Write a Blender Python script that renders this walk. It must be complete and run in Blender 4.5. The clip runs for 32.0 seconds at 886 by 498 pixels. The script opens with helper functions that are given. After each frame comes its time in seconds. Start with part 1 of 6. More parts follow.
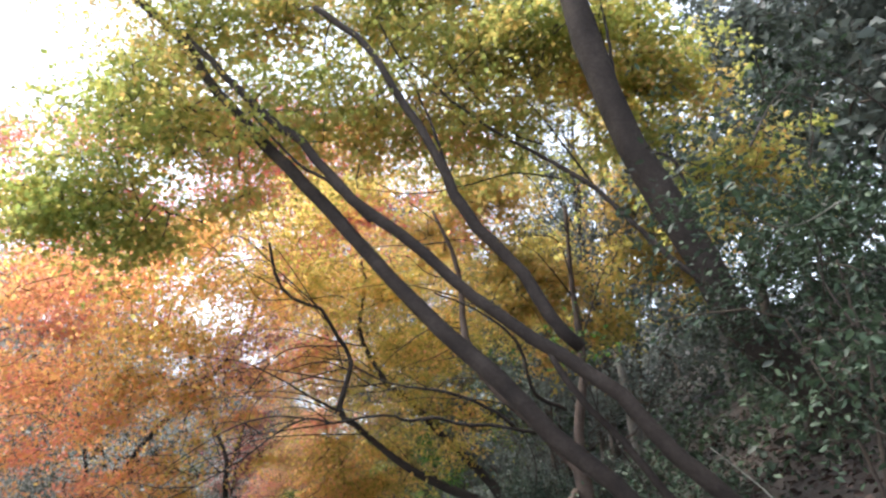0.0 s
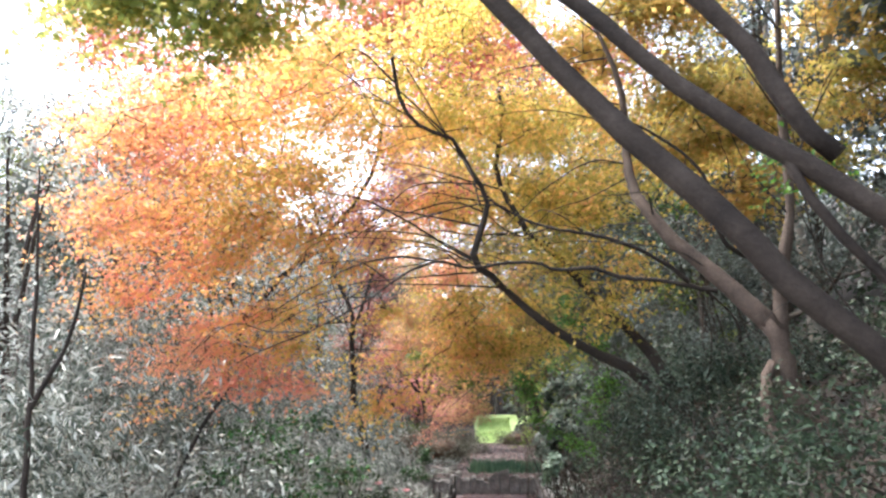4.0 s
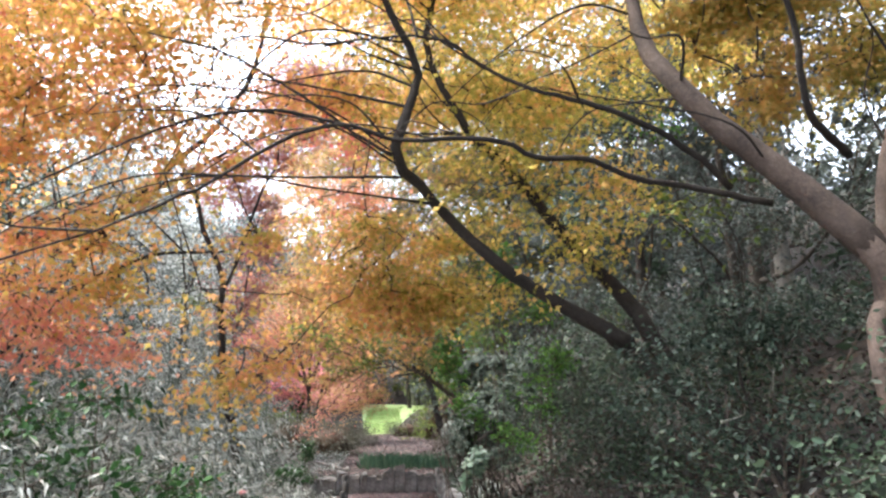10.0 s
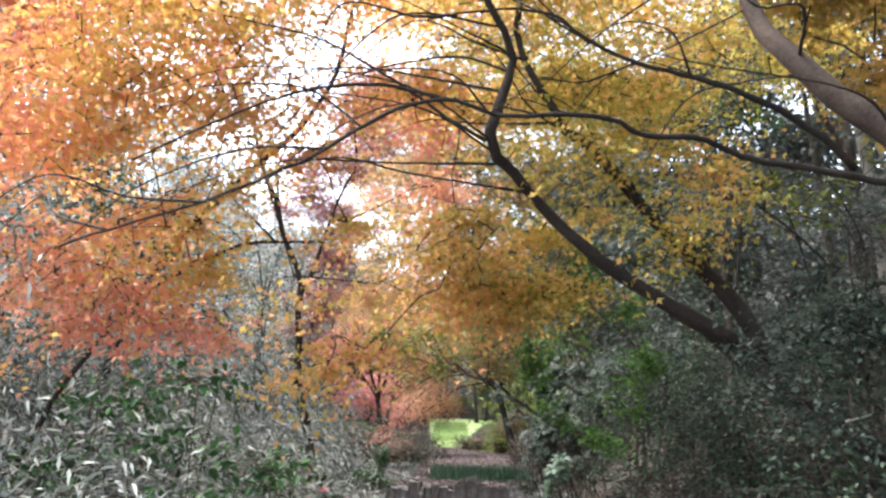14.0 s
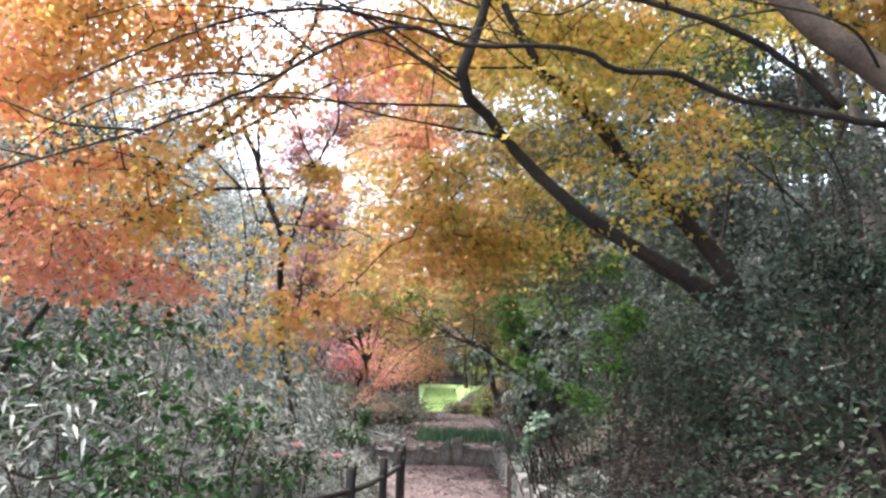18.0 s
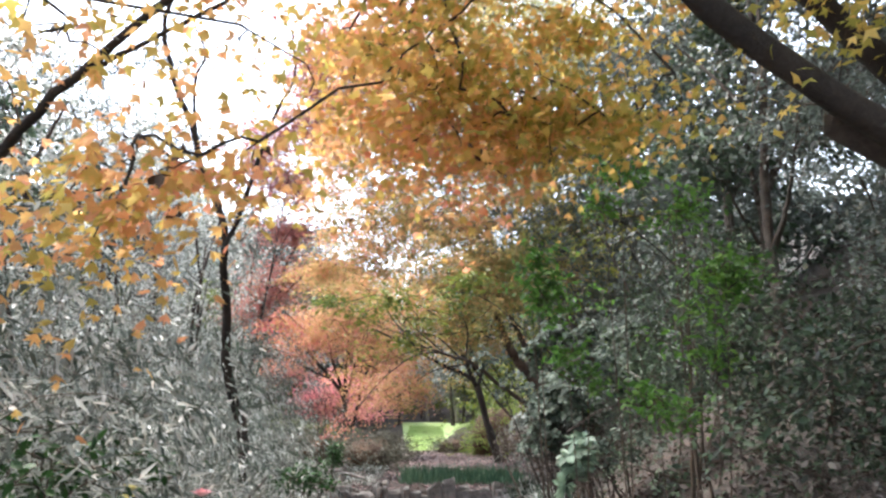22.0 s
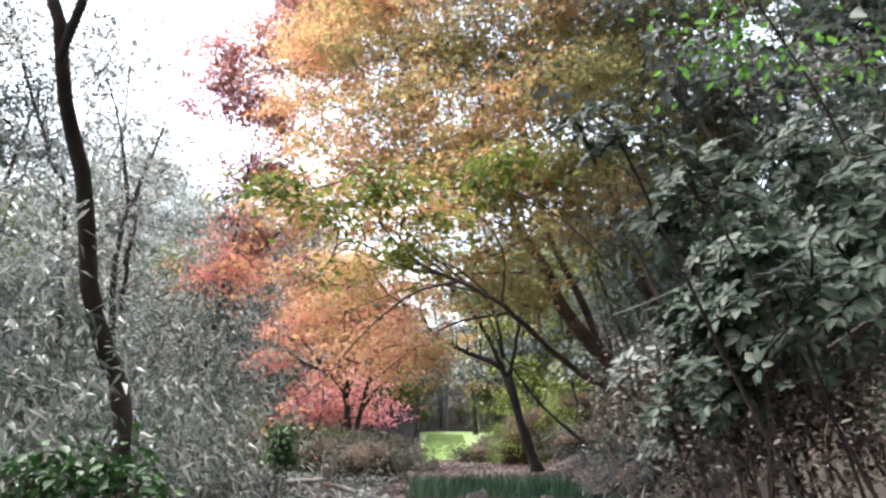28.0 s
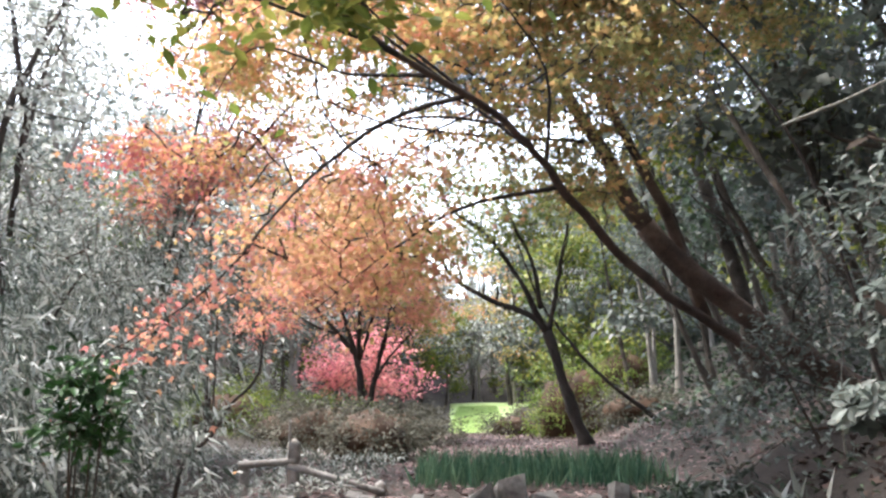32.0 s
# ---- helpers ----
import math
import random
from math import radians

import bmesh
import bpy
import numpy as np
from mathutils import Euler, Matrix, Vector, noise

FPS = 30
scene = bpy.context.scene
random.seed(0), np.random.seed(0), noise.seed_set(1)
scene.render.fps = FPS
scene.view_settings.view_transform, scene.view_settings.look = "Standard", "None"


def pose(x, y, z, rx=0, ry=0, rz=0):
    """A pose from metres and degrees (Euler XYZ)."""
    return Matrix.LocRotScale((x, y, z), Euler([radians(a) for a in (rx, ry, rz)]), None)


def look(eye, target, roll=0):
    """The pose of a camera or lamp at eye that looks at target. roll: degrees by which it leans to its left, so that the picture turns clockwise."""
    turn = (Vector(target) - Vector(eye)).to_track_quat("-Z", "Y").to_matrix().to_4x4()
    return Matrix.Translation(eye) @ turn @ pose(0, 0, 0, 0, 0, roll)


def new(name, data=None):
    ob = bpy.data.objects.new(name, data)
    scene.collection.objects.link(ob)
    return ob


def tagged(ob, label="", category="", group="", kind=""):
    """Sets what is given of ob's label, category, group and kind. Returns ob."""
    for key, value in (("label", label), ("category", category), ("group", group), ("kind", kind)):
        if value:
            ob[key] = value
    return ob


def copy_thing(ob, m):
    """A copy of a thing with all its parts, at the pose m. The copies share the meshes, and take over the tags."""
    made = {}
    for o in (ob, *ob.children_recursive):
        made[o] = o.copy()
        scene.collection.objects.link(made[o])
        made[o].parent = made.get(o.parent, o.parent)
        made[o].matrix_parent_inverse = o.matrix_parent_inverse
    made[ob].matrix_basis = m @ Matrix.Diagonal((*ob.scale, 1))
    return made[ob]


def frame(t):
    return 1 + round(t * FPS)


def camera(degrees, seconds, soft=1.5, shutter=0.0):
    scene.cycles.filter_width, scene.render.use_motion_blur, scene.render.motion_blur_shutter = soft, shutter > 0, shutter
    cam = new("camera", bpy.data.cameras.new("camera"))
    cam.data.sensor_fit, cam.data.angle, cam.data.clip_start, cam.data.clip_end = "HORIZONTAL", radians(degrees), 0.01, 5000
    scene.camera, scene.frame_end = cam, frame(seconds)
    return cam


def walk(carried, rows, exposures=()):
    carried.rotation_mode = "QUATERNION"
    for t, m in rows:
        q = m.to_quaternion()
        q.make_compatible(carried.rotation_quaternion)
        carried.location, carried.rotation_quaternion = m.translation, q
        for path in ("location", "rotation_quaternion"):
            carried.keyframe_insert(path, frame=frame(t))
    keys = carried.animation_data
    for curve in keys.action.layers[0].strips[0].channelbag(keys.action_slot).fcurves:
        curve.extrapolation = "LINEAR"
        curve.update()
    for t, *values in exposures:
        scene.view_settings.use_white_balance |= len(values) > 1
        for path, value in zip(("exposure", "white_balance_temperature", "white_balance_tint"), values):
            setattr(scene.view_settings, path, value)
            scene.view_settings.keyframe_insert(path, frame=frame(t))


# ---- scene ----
cam = camera(62.4, 32.0, soft=2.5)

# seconds, place, yaw to the left, pitch up, roll
PATH = [
    (0, 0.601, -5.583, 3.085, -6.39, 21.04, -3.96),
    (0.5, 0.602, -5.316, 3.081, -6.45, 20.13, -3.69),
    (1, 0.582, -5.013, 3.081, -4.48, 11.12, -2.84),
    (1.5, 0.561, -4.809, 3.083, -5.03, 9.99, -2.89),
    (2, 0.530, -4.582, 3.093, -1.04, 9.04, -1.54),
    (2.5, 0.441, -4.335, 3.085, -2.34, 10.75, -1.83),
    (3, 0.399, -4.143, 3.068, -2.54, 12.56, -1.81),
    (3.5, 0.432, -4.005, 3.063, 4.10, 11.35, -0.04),
    (5.5, 0.160, -2.488, 3.057, 0.67, 14.66, -0.42),
    (6, 0.116, -2.165, 3.024, -2.96, 13.44, -1.52),
    (6.5, 0.105, -2.018, 2.997, -0.52, 13.98, -0.03),
    (7, 0.116, -1.886, 2.985, 0.21, 18.51, 0.62),
    (7.5, 0.130, -1.617, 2.988, -1.92, 16.41, 0.00),
    (8, 0.131, -1.420, 2.971, -1.18, 12.97, 0.64),
    (8.5, 0.110, -1.203, 2.950, -1.42, 15.34, 1.59),
    (9, 0.101, -0.966, 2.942, -6.12, 12.44, -0.34),
    (9.5, 0.116, -0.751, 2.939, -9.18, 9.87, -0.17),
    (10, 0.095, -0.633, 2.916, -4.67, 11.21, 0.18),
    (10.5, 0.063, -0.432, 2.887, -6.22, 9.42, 0.76),
    (11, 0.059, -0.443, 2.853, -1.86, 12.35, 0.87),
    (11.5, 0.018, -0.494, 2.826, 1.16, 12.63, 0.51),
    (12, -0.058, -0.285, 2.816, -0.78, 12.21, 0.18),
    (12.5, -0.074, -0.247, 2.785, -2.20, 11.96, 0.34),
    (13, -0.077, -0.366, 2.754, 1.01, 12.36, 1.08),
    (13.5, -0.111, -0.409, 2.733, 1.92, 14.15, 0.54),
    (14, -0.111, -0.426, 2.737, 0.58, 12.39, 1.65),
    (14.5, -0.066, -0.325, 2.748, 0.10, 13.03, 1.47),
    (16.5, -0.018, -0.244, 2.743, 3.26, 14.11, 3.63),
    (17, -0.080, -0.102, 2.707, 2.24, 16.27, 3.63),
    (17.5, 0.011, -0.414, 2.657, -0.90, 11.43, 1.83),
    (18, 0.064, -0.211, 2.617, -0.06, 9.93, 1.82),
    (18.5, 0.058, 0.117, 2.561, 1.62, 10.17, 2.19),
    (19, 0.058, 0.244, 2.525, 2.10, 9.71, 1.26),
    (19.5, 0.055, 0.580, 2.493, 2.69, 10.00, 0.04),
    (20, 0.000, 1.001, 2.465, 3.49, 9.53, 0.06),
    (20.5, -0.034, 1.426, 2.441, 0.43, 10.69, -0.89),
    (21, -0.016, 1.853, 2.408, -0.90, 11.51, -0.99),
    (21.5, -0.012, 2.367, 2.370, -0.67, 12.99, 0.74),
    (22, 0.006, 2.838, 2.340, -1.48, 13.03, 0.49),
    (22.5, 0.050, 3.266, 2.326, -0.08, 15.15, 1.14),
    (23, 0.044, 3.781, 2.306, -1.09, 16.75, 1.46),
    (23.5, 0.100, 4.232, 2.267, -1.60, 16.40, 0.73),
    (24, 0.164, 4.621, 2.248, -0.83, 17.89, 0.47),
    (24.5, 0.140, 5.122, 2.211, -0.46, 18.05, -0.06),
    (26.5, 0.149, 6.751, 1.967, -1.19, 15.88, 0.04),
    (27, 0.127, 7.293, 1.930, 1.19, 14.42, 0.83),
    (27.5, 0.093, 7.738, 1.902, -0.05, 14.51, -0.23),
    (28, 0.100, 8.251, 1.877, -0.01, 14.16, 0.07),
    (28.5, 0.116, 8.763, 1.858, 0.84, 13.86, -0.05),
    (29, 0.108, 9.262, 1.845, 0.70, 14.39, -0.76),
    (29.5, 0.078, 9.771, 1.825, -0.04, 13.58, -0.76),
    (30, 0.095, 10.318, 1.790, 0.78, 12.84, -1.27),
    (30.5, 0.176, 10.842, 1.751, 1.31, 12.51, -1.20),
    (31, 0.263, 11.321, 1.726, 2.10, 12.38, -0.30),
    (31.5, 0.276, 11.795, 1.720, 2.58, 12.29, -0.41),
    (32, 0.308, 12.234, 1.715, 2.55, 12.25, -0.74),
]

EXPOSURES = [(0.0, 2.2), (1.0, 2.6), (3.0, 2.75), (6.0, 2.6), (7.0, 2.4), (8.5, 2.6), (11.0, 2.85), (14.0, 2.7), (17.0, 2.7), (18.0, 2.85), (20.0, 2.85), (22.0, 2.85), (24.0, 2.25), (27.0, 2.5), (28.0, 2.75), (30.0, 2.85), (32.0, 3.0)]


def rows_from(path):
    return [(t, pose(x, y, z, 0, 0, yaw) @ pose(0, 0, 0, 90 + pitch, 0, 0) @ pose(0, 0, 0, 0, 0, roll))
            for t, x, y, z, yaw, pitch, roll in path]


walk(cam, rows_from(PATH), EXPOSURES)

# ---- world and light: a bright overcast sky, with a broad weak sun behind the cloud ----
SUN_EL, SUN_ROT = radians(62), radians(-70)
world = bpy.data.worlds.new("sky")
scene.world = world
world.use_nodes = True
wn, wl = world.node_tree.nodes, world.node_tree.links
sky = wn.new("ShaderNodeTexSky")
sky.sky_type, sky.sun_disc, sky.sun_elevation, sky.sun_rotation = "NISHITA", False, SUN_EL, SUN_ROT
sky.air_density, sky.dust_density, sky.ozone_density = 1.0, 1.2, 1.0
grey = wn.new("ShaderNodeHueSaturation")
grey.inputs["Saturation"].default_value = 0.5
wl.new(sky.outputs["Color"], grey.inputs["Color"])
wl.new(grey.outputs["Color"], wn["Background"].inputs["Color"])
wn["Background"].inputs["Strength"].default_value = 0.15

sun_data = bpy.data.lights.new("sun", "SUN")
sun_data.energy, sun_data.angle, sun_data.color = 1.5, radians(25), (1.0, 0.95, 0.88)
sun = new("sun", sun_data)
sun.matrix_world = look((0, 0, 40), (-40 * math.cos(SUN_EL) * math.sin(SUN_ROT), -40 * math.cos(SUN_EL) * math.cos(SUN_ROT), 40 - 40 * math.sin(SUN_EL)))

# ---- materials ----


def ramp(nt, stops):
    node = nt.nodes.new("ShaderNodeValToRGB")
    e = node.color_ramp.elements
    while len(e) < len(stops):
        e.new(0.5)
    for el, (p, c) in zip(e, stops):
        el.position, el.color = p, (*c, 1)
    return node


def noise_tex(nt, scale, detail=3.0, rough=0.6, coords="Object"):
    tc = nt.nodes.new("ShaderNodeTexCoord")
    n = nt.nodes.new("ShaderNodeTexNoise")
    n.inputs["Scale"].default_value, n.inputs["Detail"].default_value, n.inputs["Roughness"].default_value = scale, detail, rough
    nt.links.new(tc.outputs[coords], n.inputs["Vector"])
    return n


def maths(nt, op, a, b=0.0):
    m = nt.nodes.new("ShaderNodeMath")
    m.operation = op
    for sock, v in zip(m.inputs, (a, b)):
        if hasattr(v, "is_output"):
            nt.links.new(v, sock)
        else:
            sock.default_value = v
    return m.outputs[0]


def bare(name):
    m = bpy.data.materials.new(name)
    m.use_nodes = True
    return m, m.node_tree, m.node_tree.nodes["Principled BSDF"]


def bump(nt, bsdf, height, strength, distance=0.02):
    b = nt.nodes.new("ShaderNodeBump")
    b.inputs["Strength"].default_value, b.inputs["Distance"].default_value = strength, distance
    nt.links.new(height, b.inputs["Height"])
    nt.links.new(b.outputs["Normal"], bsdf.inputs["Normal"])


def surface(name, stops, scale, rough=0.85, fine=30.0, relief=0.5, spread=0.25, distance=0.02):
    """A rough natural surface: a coarse patchy ramp of colours, fine grain in value, and relief."""
    m, nt, b = bare(name)
    coarse, grain = noise_tex(nt, scale, 5.0), noise_tex(nt, fine, 4.0, 0.7)
    r = ramp(nt, stops)
    nt.links.new(maths(nt, "ADD", coarse.outputs["Fac"], maths(nt, "MULTIPLY", maths(nt, "SUBTRACT", grain.outputs["Fac"], 0.5), spread * 2)), r.inputs["Fac"])
    nt.links.new(r.outputs["Color"], b.inputs["Base Color"])
    b.inputs["Roughness"].default_value = rough
    bump(nt, b, grain.outputs["Fac"], relief, distance)
    return m


def leaf(name, stops, scale=0.45, through_light=0.45, rough=0.5, tilt=None, island=0.5, gloss=0.3):
    """Leaves: colour by patches of the crown and leaf by leaf, with light coming through the blade."""
    m, nt, b = bare(name)
    n = noise_tex(nt, scale, 2.0, 0.5)
    geo = nt.nodes.new("ShaderNodeNewGeometry")
    fac = maths(nt, "ADD", n.outputs["Fac"], maths(nt, "MULTIPLY", maths(nt, "SUBTRACT", geo.outputs["Random Per Island"], 0.5), island))
    if tilt:
        tc = nt.nodes.new("ShaderNodeTexCoord")
        dot = nt.nodes.new("ShaderNodeVectorMath")
        dot.operation = "DOT_PRODUCT"
        dot.inputs[1].default_value = tilt[:3]
        nt.links.new(tc.outputs["Object"], dot.inputs[0])
        fac = maths(nt, "ADD", fac, maths(nt, "ADD", dot.outputs["Value"], tilt[3]))
    r = ramp(nt, stops)
    nt.links.new(fac, r.inputs["Fac"])
    b.inputs["Roughness"].default_value = rough
    b.inputs["Specular IOR Level"].default_value = gloss
    nt.links.new(r.outputs["Color"], b.inputs["Base Color"])
    tr = nt.nodes.new("ShaderNodeBsdfTranslucent")
    nt.links.new(r.outputs["Color"], tr.inputs["Color"])
    mx = nt.nodes.new("ShaderNodeMixShader")
    mx.inputs[0].default_value = through_light
    nt.links.new(b.outputs[0], mx.inputs[1])
    nt.links.new(tr.outputs[0], mx.inputs[2])
    nt.links.new(mx.outputs[0], nt.nodes["Material Output"].inputs["Surface"])
    return m


M_BARK = surface("maple_bark", [(0.3, (0.022, 0.018, 0.014)), (0.55, (0.065, 0.052, 0.042)), (0.75, (0.13, 0.115, 0.1))], 3.0, 0.9, 40, 0.7)
M_BARK_GREY = surface("grey_bark", [(0.3, (0.018, 0.012, 0.0095)), (0.5, (0.036, 0.0255, 0.02)), (0.75, (0.066, 0.05, 0.041))], 3.0, 0.9, 30, 0.7)
M_BARK_RED = surface("brown_bark", [(0.3, (0.035, 0.024, 0.02)), (0.55, (0.09, 0.062, 0.05)), (0.75, (0.14, 0.11, 0.09))], 3.0, 0.9, 40, 0.7)
M_BARK_DARK = surface("dark_bark", [(0.3, (0.012, 0.009, 0.008)), (0.6, (0.036, 0.027, 0.022)), (0.8, (0.07, 0.056, 0.046))], 3.0, 0.9, 40, 0.7)
M_BARK_PALE = surface("pale_bark", [(0.3, (0.14, 0.125, 0.11)), (0.7, (0.3, 0.28, 0.25))], 3.0, 0.9, 30, 0.4)
M_SASA = leaf("dusty_sage_leaf", [(0.2, (0.15, 0.168, 0.148)), (0.5, (0.34, 0.365, 0.33)), (0.8, (0.56, 0.575, 0.53))], 0.7, 0.42, 0.4, gloss=0.45, island=0.8)
M_TWIG = surface("twig", [(0.3, (0.03, 0.022, 0.018)), (0.7, (0.1, 0.075, 0.055))], 4.0, 0.9, 60, 0.2)
M_CANE = surface("pale_cane", [(0.3, (0.1, 0.1, 0.085)), (0.7, (0.24, 0.23, 0.19))], 4.0, 0.8, 60, 0.2)

# tilt: redder leaves to the left; olive to the right paints that side's shade
M_GOLD = leaf("golden_maple_leaf", [(0.2, (0.42, 0.4, 0.1)), (0.4, (0.7, 0.54, 0.15)), (0.57, (0.85, 0.55, 0.2)), (0.75, (0.87, 0.47, 0.24)), (0.97, (0.87, 0.34, 0.26))], 0.5, 0.75, tilt=(-0.045, 0.0, 0.0, -0.04))
M_LIME = leaf("turning_green_maple_leaf", [(0.25, (0.3, 0.36, 0.1)), (0.5, (0.5, 0.48, 0.14)), (0.7, (0.68, 0.5, 0.16)), (0.9, (0.78, 0.42, 0.18))], 0.7, 0.75)
M_YELLOW = leaf("yellow_maple_leaf", [(0.25, (0.3, 0.3, 0.08)), (0.5, (0.52, 0.41, 0.12)), (0.75, (0.66, 0.4, 0.14))], 0.6, 0.62)
M_AMBER = leaf("orange_maple_leaf", [(0.2, (0.27, 0.27, 0.11)), (0.38, (0.45, 0.35, 0.14)), (0.56, (0.6, 0.35, 0.17)), (0.78, (0.64, 0.26, 0.18)), (0.98, (0.5, 0.14, 0.17))], 0.6, 0.62, tilt=(-0.05, 0.0, 0.0, -0.09))
M_RED = leaf("red_maple_leaf", [(0.2, (0.74, 0.42, 0.17)), (0.5, (0.76, 0.31, 0.18)), (0.8, (0.72, 0.19, 0.19))], 0.5, 0.55)
M_PINK = leaf("pink_maple_leaf", [(0.2, (0.58, 0.39, 0.19)), (0.45, (0.68, 0.37, 0.22)), (0.65, (0.72, 0.29, 0.25)), (0.9, (0.72, 0.21, 0.28))], 0.3, 0.58, tilt=(0.0, 0.0, -0.09, 0.42))
M_VERMILION = leaf("vermilion_maple_leaf", [(0.2, (0.86, 0.55, 0.3)), (0.5, (0.88, 0.45, 0.3)), (0.8, (0.86, 0.34, 0.28))], 0.8, 0.75)
M_CRIMSON = leaf("crimson_maple_leaf", [(0.2, (0.74, 0.42, 0.34)), (0.5, (0.74, 0.31, 0.31)), (0.8, (0.66, 0.2, 0.27))], 0.4, 0.55)
M_ROSE = leaf("rose_orange_maple_leaf", [(0.2, (0.48, 0.33, 0.16)), (0.42, (0.54, 0.3, 0.18)), (0.62, (0.5, 0.22, 0.17)), (0.85, (0.4, 0.15, 0.15))], 0.4, 0.5, tilt=(-0.06, 0.0, 0.0, -0.1))
M_EVER = leaf("evergreen_leaf", [(0.2, (0.032, 0.036, 0.03)), (0.4, (0.036, 0.056, 0.037)), (0.6, (0.053, 0.09, 0.05)), (0.85, (0.1, 0.14, 0.085))], 1.1, 0.25, 0.5, gloss=0.34)
M_GREYLEAF = leaf("dusty_evergreen_leaf", [(0.2, (0.055, 0.06, 0.054)), (0.42, (0.085, 0.104, 0.092)), (0.62, (0.125, 0.152, 0.135)), (0.85, (0.2, 0.228, 0.205))], 0.9, 0.35, 0.48, gloss=0.4)
M_RHODO = leaf("rhododendron_leaf", [(0.2, (0.022, 0.036, 0.026)), (0.45, (0.042, 0.066, 0.046)), (0.7, (0.075, 0.1, 0.077)), (0.92, (0.13, 0.16, 0.13))], 0.9, 0.25, 0.55, gloss=0.18, island=0.9)
M_PALEGREEN = leaf("pale_green_leaf", [(0.25, (0.06, 0.1, 0.065)), (0.55, (0.12, 0.19, 0.13)), (0.85, (0.2, 0.29, 0.2))], 0.9, 0.3, 0.45, gloss=0.35, island=0.8)
M_FRESH = leaf("fresh_green_leaf", [(0.25, (0.04, 0.1, 0.02)), (0.5, (0.08, 0.2, 0.035)), (0.8, (0.17, 0.34, 0.07))], 0.9, 0.45, 0.45, gloss=0.4)
M_CAMELLIA = leaf("glossy_camellia_leaf", [(0.25, (0.012, 0.032, 0.011)), (0.5, (0.022, 0.066, 0.018)), (0.8, (0.05, 0.125, 0.035))], 0.9, 0.22, 0.45, gloss=0.25)
M_BAMBOO = leaf("bamboo_leaf", [(0.2, (0.05, 0.07, 0.052)), (0.45, (0.175, 0.202, 0.178)), (0.65, (0.32, 0.345, 0.315)), (0.9, (0.56, 0.575, 0.545))], 0.5, 0.35, 0.42, gloss=0.42, island=0.9)
M_OLIVE = leaf("olive_green_leaf", [(0.25, (0.07, 0.11, 0.025)), (0.5, (0.15, 0.19, 0.04)), (0.8, (0.3, 0.29, 0.07))], 0.8, 0.4, 0.45)
M_MOSSBUSH = leaf("yellowish_green_bush_leaf", [(0.25, (0.08, 0.13, 0.025)), (0.5, (0.15, 0.22, 0.04)), (0.8, (0.28, 0.32, 0.07))], 0.6, 0.35, 0.5)
M_AZALEA = leaf("bronze_azalea_leaf", [(0.25, (0.055, 0.058, 0.045)), (0.5, (0.105, 0.105, 0.08)), (0.8, (0.19, 0.172, 0.135))], 0.6, 0.25, 0.6, gloss=0.2)
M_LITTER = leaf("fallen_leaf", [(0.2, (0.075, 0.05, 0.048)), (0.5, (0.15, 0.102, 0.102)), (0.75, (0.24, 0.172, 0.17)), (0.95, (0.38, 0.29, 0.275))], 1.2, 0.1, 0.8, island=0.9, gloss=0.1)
# dry leaves, darker than those on the path: the bank's shade is in the colour
M_DRY_SHADED = leaf("shaded_dry_leaf", [(0.2, (0.018, 0.012, 0.01)), (0.5, (0.036, 0.025, 0.021)), (0.75, (0.066, 0.046, 0.04)), (0.95, (0.13, 0.095, 0.082))], 1.2, 0.1, 0.8, island=0.9, gloss=0.1)
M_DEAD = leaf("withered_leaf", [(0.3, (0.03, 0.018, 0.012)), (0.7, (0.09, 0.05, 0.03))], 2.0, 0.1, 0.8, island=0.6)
M_IRIS = leaf("iris_blade", [(0.25, (0.04, 0.1, 0.065)), (0.5, (0.08, 0.165, 0.105)), (0.8, (0.16, 0.25, 0.15))], 0.8, 0.3, 0.4)
M_GRASS = leaf("lawn_blade", [(0.25, (0.28, 0.4, 0.15)), (0.5, (0.4, 0.53, 0.22)), (0.8, (0.6, 0.68, 0.36))], 0.5, 0.4, 0.6)
M_BROWNLEAF = leaf("dusty_brown_leaf", [(0.2, (0.04, 0.032, 0.027)), (0.45, (0.08, 0.065, 0.056)), (0.65, (0.13, 0.112, 0.097)), (0.9, (0.21, 0.19, 0.17))], 0.9, 0.2, 0.6, island=0.8, gloss=0.2)
M_PETAL = leaf("pink_petal", [(0.3, (0.85, 0.3, 0.34)), (0.7, (0.9, 0.55, 0.56))], 3.0, 0.3, 0.5)
M_PETAL_Y = leaf("yellow_petal", [(0.3, (0.75, 0.66, 0.2)), (0.7, (0.85, 0.8, 0.4))], 3.0, 0.3, 0.5)

# soil darkened along with the bank leaves, shade included in its colour
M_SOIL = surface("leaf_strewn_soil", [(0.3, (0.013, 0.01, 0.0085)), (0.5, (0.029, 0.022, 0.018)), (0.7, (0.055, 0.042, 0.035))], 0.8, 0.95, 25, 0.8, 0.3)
M_PATH = surface("path_surface", [(0.3, (0.08, 0.058, 0.058)), (0.5, (0.13, 0.096, 0.098)), (0.7, (0.19, 0.148, 0.15))], 0.7, 0.95, 22, 0.7, 0.3)
M_STONE = surface("wall_stone", [(0.3, (0.07, 0.067, 0.064)), (0.5, (0.17, 0.163, 0.155)), (0.75, (0.3, 0.29, 0.28))], 2.5, 0.9, 18, 0.8, 0.25)
M_POST = surface("dark_post", [(0.3, (0.012, 0.01, 0.009)), (0.7, (0.05, 0.042, 0.036))], 4.0, 0.7, 30, 0.3)
